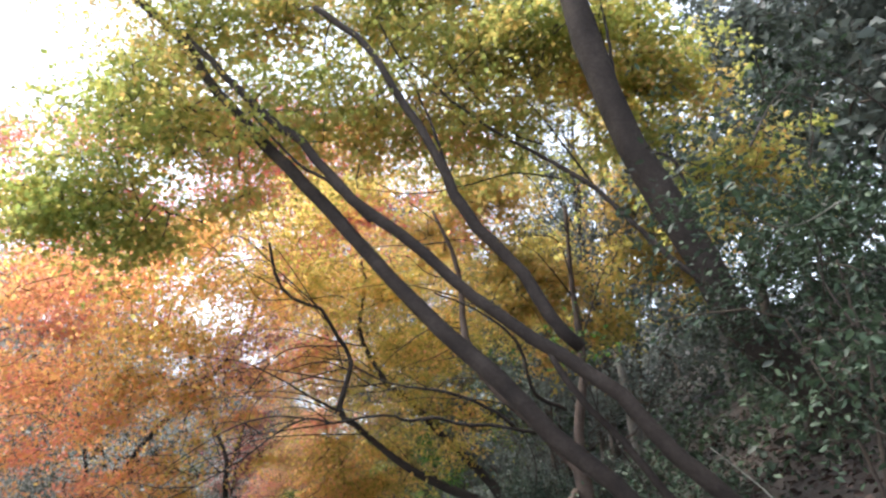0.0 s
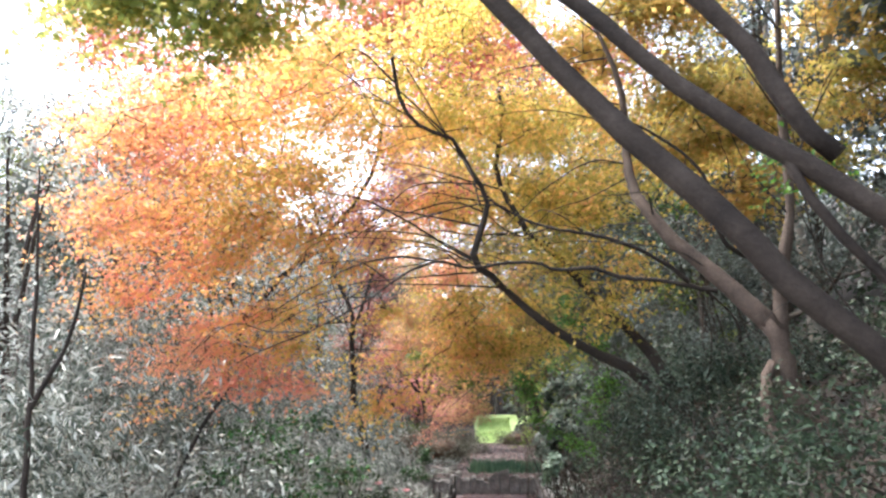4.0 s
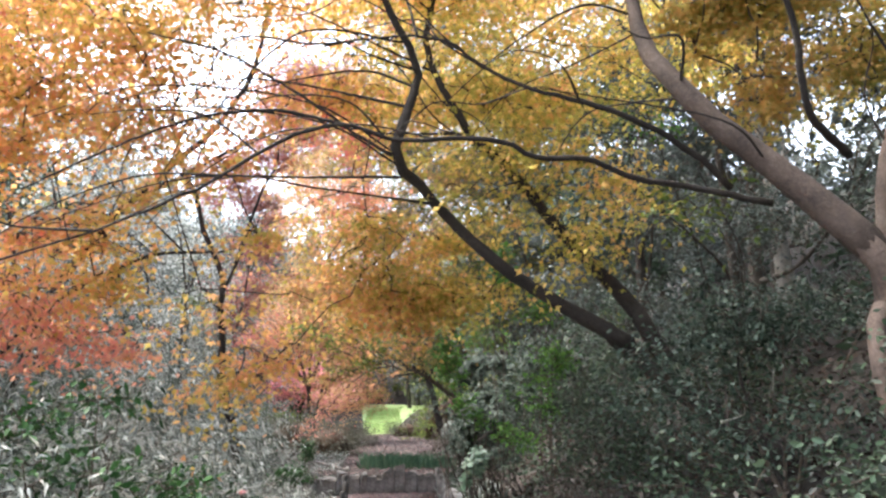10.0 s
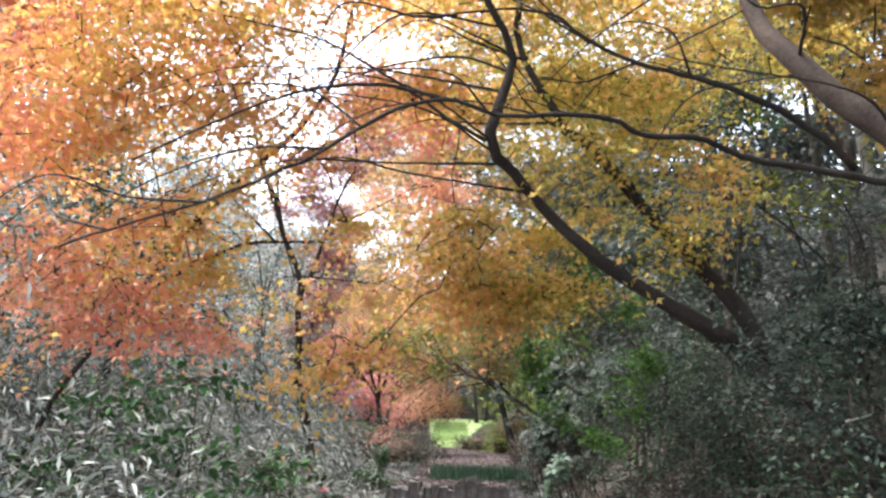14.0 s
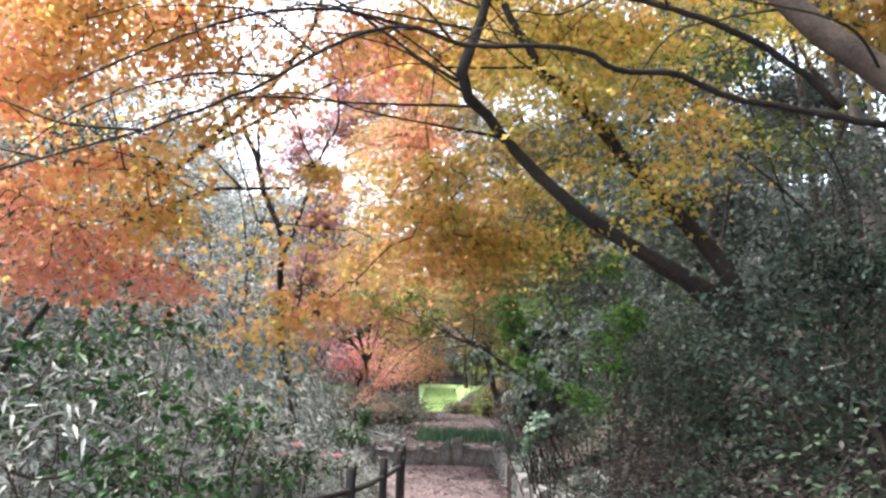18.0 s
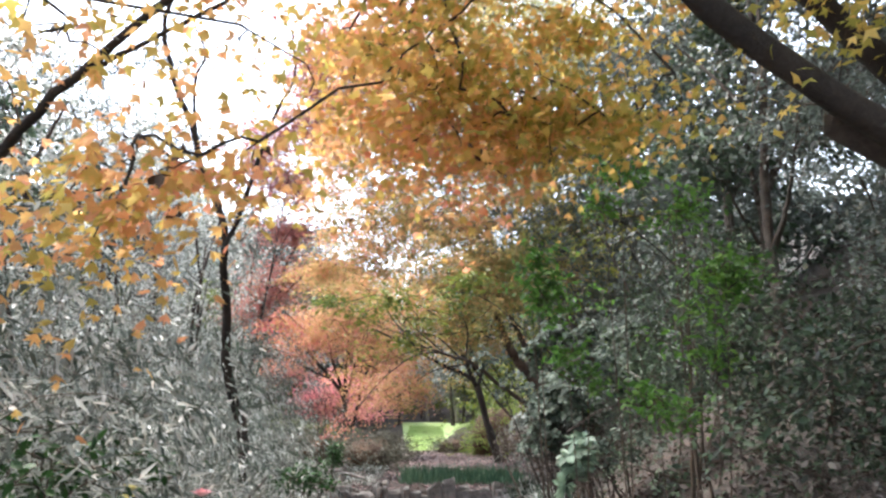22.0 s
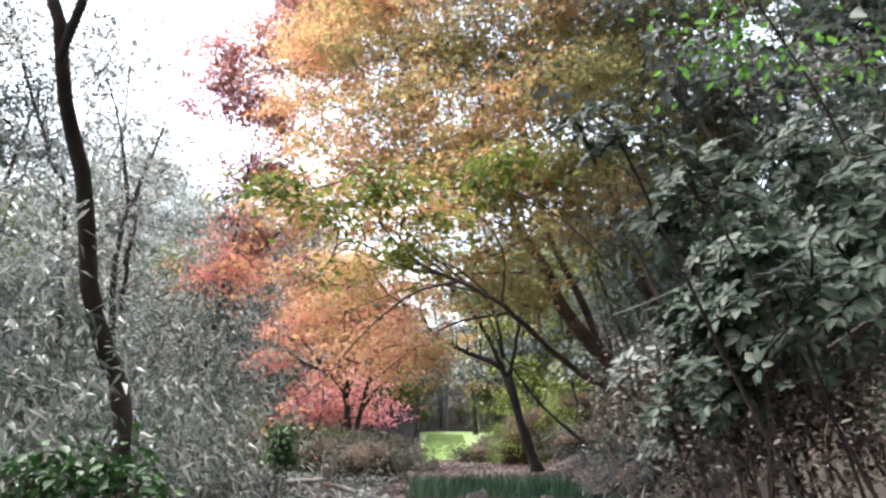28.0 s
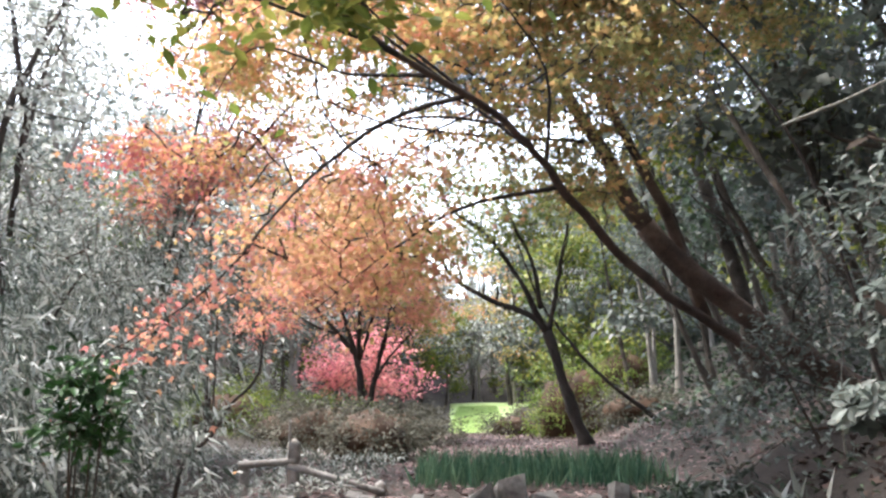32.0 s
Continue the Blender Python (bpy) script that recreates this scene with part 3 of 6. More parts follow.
GOLD_LOW = [(-1.10, 5.20, 3.02, 0.22, 0.20, 0.13), (-0.87, 5.25, 3.20, 0.29, 0.20, 0.17), (-0.26, 6.20, 3.72, 0.28, 0.22, 0.17), (-0.06, 6.10, 3.98, 0.48, 0.33, 0.29), (0.30, 6.20, 3.75, 0.45, 0.32, 0.27), (0.66, 6.30, 3.88, 0.46, 0.32, 0.27), (-0.02, 6.10, 4.44, 0.41, 0.29, 0.25), (0.66, 6.40, 4.44, 0.33, 0.23, 0.20), (1.31, 6.50, 4.71, 0.30, 0.21, 0.18), (1.15, 6.50, 3.94, 0.24, 0.20, 0.14), (-2.48, 5.20, 4.23, 0.38, 0.27, 0.23), (-1.98, 5.30, 4.51, 0.25, 0.20, 0.15), (-3.04, 5.20, 4.90, 0.35, 0.25, 0.21), (-0.43, 6.00, 5.78, 0.50, 0.35, 0.30)]
GOLD_MID = [(0.20, 6.30, 5.67, 0.45, 0.32, 0.27), (0.91, 6.40, 5.98, 0.69, 0.45, 0.41), (1.62, 6.40, 5.94, 0.61, 0.43, 0.37), (-2.17, 5.40, 3.80, 0.39, 0.27, 0.23), (-2.88, 5.30, 5.44, 0.45, 0.31, 0.27), (-2.07, 5.40, 5.17, 0.32, 0.23, 0.19), (-1.38, 5.50, 4.80, 0.17, 0.20, 0.10), (-0.99, 5.60, 4.26, 0.15, 0.20, 0.09), (-0.85, 5.50, 5.31, 0.17, 0.20, 0.10)]
GOLD_HIGH = [(-2.44, 5.37, 6.13, 1.10, 0.45, 0.66), (-1.47, 5.34, 6.74, 0.99, 0.45, 0.59), (-0.56, 5.37, 7.83, 0.99, 0.45, 0.60), (-1.74, 5.37, 7.93, 0.66, 0.45, 0.40), (-3.24, 5.37, 6.94, 0.88, 0.45, 0.53), (0.40, 5.37, 8.34, 0.88, 0.45, 0.53), (-0.24, 5.31, 6.87, 0.77, 0.45, 0.46), (0.93, 5.43, 4.90, 0.78, 0.45, 0.47), (1.34, 5.43, 5.51, 0.67, 0.45, 0.40), (0.84, 5.40, 6.73, 0.77, 0.45, 0.46)]
GOLD_LEFT = [(-4.67, 5.40, 6.82, 0.99, 0.45, 0.60), (-4.54, 5.37, 5.47, 0.99, 0.45, 0.60), (-4.43, 5.34, 4.42, 0.77, 0.45, 0.46), (-2.48, 5.31, 4.08, 0.77, 0.45, 0.46), (-3.46, 5.34, 4.84, 0.99, 0.45, 0.59), (-3.54, 5.37, 5.76, 0.99, 0.45, 0.60), (-3.87, 5.28, 3.00, 0.27, 0.20, 0.16), (-2.55, 5.34, 5.27, 0.99, 0.45, 0.59), (1.92, 5.46, 4.88, 0.56, 0.39, 0.33), (1.89, 5.46, 4.27, 0.50, 0.35, 0.30), (-2.52, 5.40, 7.70, 0.66, 0.45, 0.40), (-4.27, 5.40, 7.39, 0.66, 0.45, 0.40)]
GOLD_TOP = [(0.92, 6.00, 6.78, 0.51, 0.36, 0.31), (1.63, 6.10, 6.55, 0.52, 0.36, 0.31), (2.27, 6.10, 6.32, 0.44, 0.31, 0.27), (2.04, 6.10, 7.04, 0.59, 0.41, 0.35), (0.38, 6.00, 7.02, 0.58, 0.41, 0.35), (2.95, 6.10, 5.98, 0.33, 0.23, 0.20), (3.49, 6.10, 6.45, 0.37, 0.26, 0.22), (-0.43, 5.90, 6.88, 0.43, 0.30, 0.26)]
GOLD_DEEP = [(0.43, 7.60, 7.65, 0.69, 0.49, 0.42), (1.15, 7.60, 7.22, 0.69, 0.49, 0.42), (-0.13, 7.60, 6.93, 0.60, 0.42, 0.36), (-0.57, 7.60, 7.60, 0.60, 0.42, 0.36), (1.90, 7.60, 7.73, 0.79, 0.50, 0.48), (0.09, 7.60, 6.19, 0.50, 0.35, 0.30), (2.78, 7.60, 7.29, 0.69, 0.49, 0.42), (3.65, 7.60, 7.82, 0.69, 0.49, 0.42), (2.59, 7.60, 6.43, 0.60, 0.42, 0.36), (1.72, 7.60, 6.62, 0.60, 0.42, 0.36), (0.86, 7.60, 6.36, 0.50, 0.35, 0.30), (3.74, 7.60, 6.86, 0.50, 0.35, 0.30), (-0.50, 7.80, 5.01, 0.41, 0.28, 0.24), (0.57, 7.80, 8.17, 0.75, 0.50, 0.45), (1.19, 7.80, 7.50, 0.75, 0.50, 0.45), (1.99, 7.80, 8.20, 0.75, 0.50, 0.45)]
GOLD_SPARSE = [(-2.08, 5.60, 6.00, 0.63, 0.44, 0.38), (-1.37, 5.60, 6.02, 0.63, 0.44, 0.38), (-1.73, 5.60, 5.41, 0.56, 0.39, 0.34), (-1.12, 5.60, 5.26, 0.42, 0.29, 0.25), (-1.84, 5.60, 4.93, 0.35, 0.24, 0.21), (-1.31, 5.10, 3.58, 0.21, 0.20, 0.13), (-1.06, 5.10, 3.55, 0.16, 0.20, 0.09), (-0.69, 5.30, 3.71, 0.17, 0.20, 0.10), (-0.50, 5.40, 3.56, 0.15, 0.20, 0.09), (-1.85, 6.00, 7.04, 0.64, 0.45, 0.38), (-2.19, 6.00, 6.38, 0.46, 0.32, 0.27)]
GOLD_BACK = [(-2.37, 6.20, 7.19, 0.83, 0.45, 0.50), (-1.47, 6.20, 7.46, 0.71, 0.45, 0.43), (-0.99, 6.20, 6.74, 0.59, 0.41, 0.35), (-3.13, 6.20, 7.61, 0.71, 0.45, 0.43), (-2.42, 6.20, 8.00, 0.71, 0.45, 0.43), (-0.26, 6.40, 7.49, 0.60, 0.42, 0.36), (1.18, 6.60, 9.42, 0.73, 0.45, 0.44), (0.68, 6.60, 10.39, 0.73, 0.45, 0.44), (3.36, 6.80, 9.48, 0.75, 0.45, 0.45), (2.96, 6.80, 11.27, 0.75, 0.45, 0.45), (3.86, 6.80, 8.06, 0.62, 0.44, 0.37), (4.73, 6.80, 11.52, 0.75, 0.45, 0.45), (5.45, 6.80, 9.94, 0.62, 0.44, 0.37), (-0.26, 6.40, 9.00, 0.72, 0.45, 0.43), (0.52, 6.40, 7.99, 0.48, 0.34, 0.29)]
RED_LOBES = [(-3.17, 5.40, 3.72, 0.45, 0.32, 0.27), (-2.72, 5.40, 3.58, 0.45, 0.32, 0.27), (-2.26, 5.40, 3.37, 0.39, 0.27, 0.23), (-1.89, 5.40, 3.21, 0.16, 0.15, 0.10), (-2.98, 5.30, 3.31, 0.29, 0.20, 0.17), (-3.40, 5.50, 4.01, 0.40, 0.28, 0.24), (-0.31, 6.60, 4.92, 0.36, 0.25, 0.21), (-0.10, 6.60, 4.98, 0.24, 0.20, 0.14), (-3.86, 5.60, 3.60, 0.54, 0.38, 0.32)]
tree("maple_tree", "leaning maple with dark forked limbs and golden orange leaves", [
    (A_TRUNK, 0.13, 0.075, "trunk", "dark brown leaning trunk"),
    (A1, 0.07, 0.018, "limb", "dark crooked forked limb"),
    (A2, 0.085, 0.02, "limb", "reddish brown straight limb"),
    (TWIG, 0.016, 0.006, "limb", ""),
] + side_branches(A1, 14, 2.3, 301, lean=(-1.0, -0.35, 0.05)) + side_branches(A2, 8, 1.7, 302),
    GOLD_LOW + GOLD_MID, 640, 28, "maple", 0.05, M_GOLD, M_BARK_DARK, 11, radius=0.15, dead=60, twig_r=0.003, m_twig=M_BARK_DARK, droop=0.55, lie=0.9, share=0.65,
    more=[(GOLD_HIGH + GOLD_LEFT + GOLD_TOP, 950, 36, "trio", 0.058, M_GOLD, 0.17), (GOLD_DEEP + GOLD_BACK, 850, 32, "trio", 0.062, M_GOLD, 0.2), (GOLD_SPARSE, 330, 10, "trio", 0.058, M_GOLD, 0.2)], sweep=(-1.1, -0.2, -0.45), long=1.7, flat=0.13)
RED_STEM = [(-4.2, 6.4, 0.2), (-3.9, 6.2, 2.0), (-3.0, 5.9, 3.4), (-2.0, 5.6, 4.0), (-1.2, 5.6, 4.1)]
tree("maple_tree", "slender maple with vermilion red leaves beside the path", [(RED_STEM, 0.045, 0.01, "trunk", "")] + side_branches(RED_STEM, 6, 1.0, 315, 0.009, (-0.6, -0.2, 0.1), 0.5),
    RED_LOBES, 200, 24, "maple", 0.048, M_VERMILION, M_BARK_DARK, 24, radius=0.15, twig_r=0.003, droop=0.5, lie=0.9, share=0.65, sweep=(-0.6, -0.1, -0.4), long=1.4, flat=0.14)
RED_HIGH = [(-7.52, 9.50, 10.39, 1.39, 0.60, 0.83), (-5.97, 9.50, 9.68, 1.11, 0.60, 0.67), (-4.68, 9.50, 10.35, 1.11, 0.60, 0.67), (-3.31, 9.60, 9.58, 1.12, 0.60, 0.67), (-2.30, 9.60, 10.37, 1.12, 0.60, 0.67), (-1.05, 9.70, 10.65, 1.13, 0.60, 0.68), (0.43, 9.80, 10.45, 1.14, 0.60, 0.68), (-4.86, 9.50, 8.77, 1.11, 0.60, 0.67), (-6.57, 9.40, 8.20, 1.24, 0.60, 0.74), (-6.96, 9.40, 6.65, 1.24, 0.60, 0.74), (-7.78, 9.60, 11.91, 1.54, 0.60, 0.92), (-5.19, 9.60, 12.12, 1.54, 0.60, 0.92), (-2.51, 9.80, 12.22, 1.57, 0.60, 0.94), (0.23, 9.80, 12.17, 1.57, 0.60, 0.94), (2.41, 9.80, 11.88, 1.42, 0.60, 0.85)]
RED_BACK = [(-3.55, 8.40, 7.10, 1.01, 0.60, 0.60), (-4.40, 8.40, 8.18, 1.01, 0.60, 0.60), (-4.93, 8.20, 7.07, 0.87, 0.60, 0.52), (-5.43, 8.20, 6.07, 0.87, 0.60, 0.52), (-0.48, 8.60, 6.58, 0.77, 0.54, 0.46), (-0.90, 8.80, 8.62, 0.91, 0.60, 0.55), (-5.32, 8.40, 8.52, 1.01, 0.60, 0.60)]
tree("maple_tree", "red maple standing behind the golden one", [([(-5.0, 9.8, -0.3), (-4.9, 9.7, 2.5), (-4.0, 9.5, 4.8), (-2.0, 9.3, 7.0), (-1.6, 9.6, 9.4)], 0.08, 0.025, "trunk", ""), ([(-4.7, 9.7, 3.2), (-4.9, 9.3, 5.2), (-5.3, 9.2, 6.4)], 0.04, 0.015, "limb", ""), ([(-3.2, 9.4, 5.6), (-1.4, 9.3, 6.6), (-0.2, 9.2, 7.0)], 0.035, 0.012, "limb", "")],
    RED_HIGH + RED_BACK + [(0.0, 9.8, 9.6, 1.8, 1.0, 0.9), (-3.6, 9.8, 9.6, 2.2, 1.0, 0.9), (-1.0, 10.0, 10.8, 2.2, 1.0, 0.8), (-6.4, 9.5, 8.4, 1.5, 1.0, 1.0), (-1.6, 10.0, 12.0, 2.4, 1.0, 1.2), (2.4, 9.8, 9.8, 1.6, 1.0, 0.9)], 2500, 30, "trio", 0.08, M_RED, M_BARK_DARK, 23, radius=0.2, dead=8, lie=1.0, sweep=(-0.8, -0.1, -0.3), long=1.6, flat=0.15)

YELLOW_LOBES = [(2.61, 5.10, 8.17, 0.96, 0.45, 0.58), (3.66, 5.10, 6.56, 0.86, 0.45, 0.51), (5.02, 5.10, 8.15, 0.96, 0.45, 0.58), (5.11, 5.10, 6.95, 0.86, 0.45, 0.51), (5.75, 5.10, 7.53, 0.75, 0.45, 0.45), (2.92, 5.10, 6.98, 0.75, 0.45, 0.45), (2.21, 5.10, 8.17, 0.64, 0.45, 0.39), (4.36, 5.10, 5.91, 0.54, 0.37, 0.32), (3.41, 5.10, 5.54, 0.54, 0.37, 0.32), (2.93, 5.10, 6.18, 0.54, 0.37, 0.32), (5.99, 5.10, 6.44, 0.54, 0.37, 0.32), (1.63, 5.10, 7.58, 0.64, 0.45, 0.39)]
E_TRUNK = [(4.2, 3.4, 2.3), (3.20, 3.45, 3.12), (3.13, 3.45, 3.42), (3.07, 3.45, 3.74), (2.97, 3.50, 3.88)]
E1 = [(3.11, 3.46, 3.72), (2.87, 3.55, 4.01), (2.59, 3.70, 4.35), (2.19, 3.85, 4.83), (1.94, 4.10, 5.35), (1.91, 4.30, 5.92), (1.91, 4.30, 6.54), (1.76, 4.30, 7.12), (1.59, 4.30, 7.52)]
E2 = [(3.12, 3.45, 3.65), (3.14, 3.42, 4.19), (3.24, 3.30, 4.83), (3.23, 3.20, 5.49), (3.20, 3.10, 6.16), (3.21, 3.00, 6.96)]
E_PROP = [(3.5, 2.9, 2.0), (2.93, 3.20, 2.71), (2.88, 3.30, 3.20), (3.00, 3.40, 3.42)]
tree("maple_tree", "brown forked maple with long low branches and yellow leaves", [
    (E_TRUNK, 0.15, 0.09, "trunk", "reddish brown knotted trunk"), (E1, 0.10, 0.025, "limb", ""), (E2, 0.07, 0.03, "limb", "upright limb"),
    (E_PROP, 0.045, 0.055, "limb", "thin dead stem"), (F, 0.027, 0.006, "limb", "long thin drooping branch"), (F2, 0.014, 0.005, "limb", ""), (FU, 0.03, 0.006, "limb", "long thin rising branch"),
    ([(3.05, 3.62, 4.42), (2.6, 3.3, 4.6), (2.4, 3.1, 5.2), (1.9, 3.0, 5.6), (1.4, 2.9, 5.8)], 0.03, 0.01, "limb", "")] + side_branches(E1, 9, 1.7, 303) + side_branches(E2, 6, 1.4, 311, 0.014, (-0.5, -0.3, 0.7)) + side_branches(FU, 8, 1.3, 304, 0.009) + side_branches(F, 8, 1.1, 305, 0.008, first=0.4),
    YELLOW_LOBES, 800, 40, "trio", 0.06, M_YELLOW, M_BARK_RED, 12, radius=0.15, dead=16, lie=1.0, sweep=(-0.6, -0.1, -0.3), long=1.4, flat=0.15)

LIME_LOBES = [(-2.19, 1.30, 6.53, 0.88, 0.50, 0.53), (-2.63, 1.30, 6.24, 0.64, 0.45, 0.38), (-1.70, 1.20, 7.66, 0.55, 0.39, 0.33), (-1.17, 1.20, 8.46, 0.55, 0.39, 0.33), (-1.66, 1.50, 6.11, 0.66, 0.46, 0.39), (-0.82, 1.40, 6.36, 0.36, 0.25, 0.22), (-0.27, 1.30, 8.62, 0.56, 0.39, 0.33), (0.68, 1.30, 8.55, 0.48, 0.33, 0.29), (1.63, 1.30, 8.16, 0.64, 0.45, 0.38), (2.49, 1.20, 8.40, 0.63, 0.44, 0.38), (3.46, 1.30, 8.00, 0.80, 0.50, 0.48), (4.13, 1.40, 7.76, 0.49, 0.34, 0.29), (3.53, 1.20, 8.64, 0.71, 0.50, 0.42), (3.59, 1.50, 7.15, 0.49, 0.34, 0.30), (1.05, 1.40, 9.46, 0.97, 0.50, 0.58), (-1.27, 1.40, 9.59, 0.97, 0.50, 0.58)]
LIME_BACK = [(-1.74, 2.20, 8.74, 0.55, 0.38, 0.33), (-0.93, 2.20, 8.83, 0.47, 0.33, 0.28), (0.04, 2.20, 8.49, 0.39, 0.27, 0.23), (-0.50, 2.20, 8.08, 0.39, 0.27, 0.23), (-1.49, 2.20, 7.94, 0.39, 0.27, 0.23), (1.05, 2.20, 9.09, 0.47, 0.33, 0.28), (1.74, 2.20, 8.48, 0.39, 0.27, 0.23)]
B1 = [(4.42, 0.80, 1.97), (3.46, 0.75, 2.51), (3.05, 0.70, 2.91), (2.53, 0.68, 3.40), (2.19, 0.68, 3.72), (1.83, 0.70, 4.13), (1.73, 0.75, 4.28), (1.16, 0.80, 4.87), (0.63, 0.88, 5.55), (-0.01, 1.00, 6.37), (-0.58, 1.10, 7.10), (-1.05, 1.25, 7.77), (-1.45, 1.40, 8.47), (-2.08, 1.60, 9.19)]
B2 = [(4.63, 0.30, 2.21), (3.33, 0.35, 3.27), (2.98, 0.40, 3.64), (2.70, 0.45, 4.04), (2.37, 0.50, 4.33), (2.15, 0.52, 4.50), (1.87, 0.56, 4.73), (1.45, 0.60, 5.10), (0.98, 0.65, 5.60), (0.47, 0.70, 6.06), (0.07, 0.80, 6.62), (-0.37, 0.90, 7.08), (-0.76, 1.00, 7.56), (-1.34, 1.20, 8.35)]
B3 = [(2.44, 0.52, 4.49), (2.20, 0.53, 4.76), (1.97, 0.55, 5.25), (1.61, 0.55, 5.67), (1.41, 0.58, 6.12), (1.21, 0.60, 6.65), (0.92, 0.65, 7.22), (0.63, 0.70, 7.82), (0.13, 0.80, 8.34)]
B4 = [(4.50, 0.60, 1.94), (3.11, 0.55, 3.13), (2.69, 0.55, 3.69), (2.36, 0.53, 4.07), (2.20, 0.53, 4.35), (2.14, 0.52, 4.49)]
tree("maple_tree", "grey multi-stemmed maple leaning over the path with greenish leaves", [
    (B1, 0.105, 0.045, "trunk", "smooth grey leaning stem"), (B2, 0.095, 0.035, "stem", "smooth grey leaning stem"), (B3, 0.065, 0.035, "limb", ""), ([(1.50, 0.57, 5.86), (1.41, 0.70, 6.29), (1.28, 0.80, 6.93), (1.06, 0.90, 7.64), (0.77, 1.00, 8.38)], 0.018, 0.008, "limb", ""), ([(0.65, 0.68, 5.80), (0.24, 0.75, 6.27), (-0.04, 0.80, 6.49), (-0.55, 0.90, 7.16)], 0.022, 0.01, "limb", ""), ([(2.51, 1.20, 6.88), (2.15, 1.30, 7.16), (1.44, 1.50, 8.37), (1.05, 1.60, 9.03), (0.84, 1.70, 9.62)], 0.016, 0.006, "limb", ""), ([(2.64, 1.10, 6.42), (2.14, 1.10, 6.49), (1.62, 1.10, 6.36), (1.13, 1.10, 6.28), (0.53, 1.10, 6.35)], 0.012, 0.004, "limb", ""), ([(2.93, 1.00, 6.30), (2.53, 1.10, 7.13), (2.25, 1.20, 7.63), (2.04, 1.30, 8.25), (1.96, 1.40, 8.88)], 0.014, 0.005, "limb", ""), (B4, 0.045, 0.03, "stem", "")],
    LIME_LOBES + LIME_BACK + [(-1.4, 1.2, 7.2, 1.5, 0.7, 0.7), (0.5, 1.4, 7.4, 1.4, 0.7, 0.7), (1.9, 1.5, 7.35, 1.2, 0.75, 0.7), (-1.0, 1.6, 9.6, 2.3, 0.75, 0.8), (1.6, 1.6, 9.4, 1.5, 0.75, 0.9)], 2150, 31, "trio", 0.066, M_LIME, M_BARK_GREY, 13, radius=0.17, root_from=0.7, lie=1.0, share=0.6, sweep=(-0.8, -0.1, -0.3), long=1.5, flat=0.14)

D1 = [(5.62, 0.60, 2.98), (4.05, 0.50, 4.42), (3.69, 0.45, 5.21), (3.38, 0.40, 5.79), (3.07, 0.35, 6.60), (2.85, 0.30, 7.47), (2.75, 0.25, 8.31), (2.78, 0.20, 9.39)]
tree("maple_tree", "thick grey-brown maple trunk leaning out from the bank", [
    (D1, 0.18, 0.12, "trunk", ""), ([(3.67, 0.48, 5.22), (3.75, 0.60, 5.73), (3.70, 0.65, 6.26), (3.56, 0.70, 6.49), (3.17, 0.80, 6.54)], 0.035, 0.014, "limb", ""), ([(2.95, 0.34, 6.66), (3.10, 0.40, 7.31), (3.14, 0.50, 8.17)], 0.03, 0.012, "limb", ""), ([(3.65, 0.45, 4.98), (3.33, 0.50, 5.35), (3.01, 0.60, 5.82), (2.85, 0.70, 6.10), (2.54, 0.80, 6.41), (2.04, 0.90, 6.81), (1.64, 1.00, 7.22), (0.99, 1.20, 8.09)], 0.04, 0.01, "limb", "dark curved limb")],
    [(4.9, 1.6, 6.6, 0.9, 0.9, 0.7), (3.9, 1.6, 8.0, 1.2, 0.8, 0.6), (2.6, 1.2, 8.2, 1.1, 0.8, 0.5)], 330, 40, "trio", 0.07, M_LIME, M_BARK_GREY, 14, radius=0.18)

AMBER_LOW = [(-1.87, 19.50, 8.17, 1.13, 0.79, 0.68), (-0.47, 19.00, 6.85, 1.22, 0.80, 0.73), (0.95, 18.60, 6.59, 1.31, 0.80, 0.79), (2.25, 19.00, 7.40, 1.08, 0.76, 0.65), (-1.55, 19.30, 6.13, 0.97, 0.68, 0.58), (-2.35, 19.50, 5.67, 0.85, 0.59, 0.51), (-0.44, 18.80, 5.77, 1.07, 0.75, 0.64), (0.75, 18.50, 5.39, 0.97, 0.68, 0.58), (-3.06, 19.50, 4.45, 0.64, 0.45, 0.38), (-2.23, 19.30, 4.23, 0.83, 0.58, 0.50), (-0.85, 18.80, 3.78, 1.00, 0.70, 0.60), (0.31, 18.50, 4.10, 0.91, 0.64, 0.55), (1.48, 18.50, 5.78, 0.91, 0.64, 0.55), (3.27, 19.50, 5.93, 0.85, 0.59, 0.51), (1.97, 19.50, 5.00, 0.71, 0.49, 0.42), (1.56, 19.50, 4.11, 0.64, 0.45, 0.38)]
AMBER_HIGH = [(-1.12, 20.00, 9.51, 1.62, 0.80, 0.97), (0.51, 19.50, 8.52, 1.56, 0.80, 0.93), (2.08, 19.50, 9.22, 1.56, 0.80, 0.93), (3.64, 19.50, 8.99, 1.27, 0.80, 0.76), (5.21, 19.50, 9.23, 1.27, 0.80, 0.76), (6.76, 19.50, 9.24, 1.27, 0.80, 0.76), (2.95, 19.00, 7.72, 1.08, 0.76, 0.65), (-0.94, 20.00, 11.02, 1.77, 0.80, 1.06), (1.09, 20.00, 11.28, 1.91, 0.80, 1.15), (3.90, 20.00, 11.41, 1.91, 0.80, 1.15), (6.46, 20.00, 11.29, 1.77, 0.80, 1.06), (-1.33, 18.50, 3.20, 0.52, 0.36, 0.31), (-0.27, 18.00, 2.99, 0.62, 0.43, 0.37)]
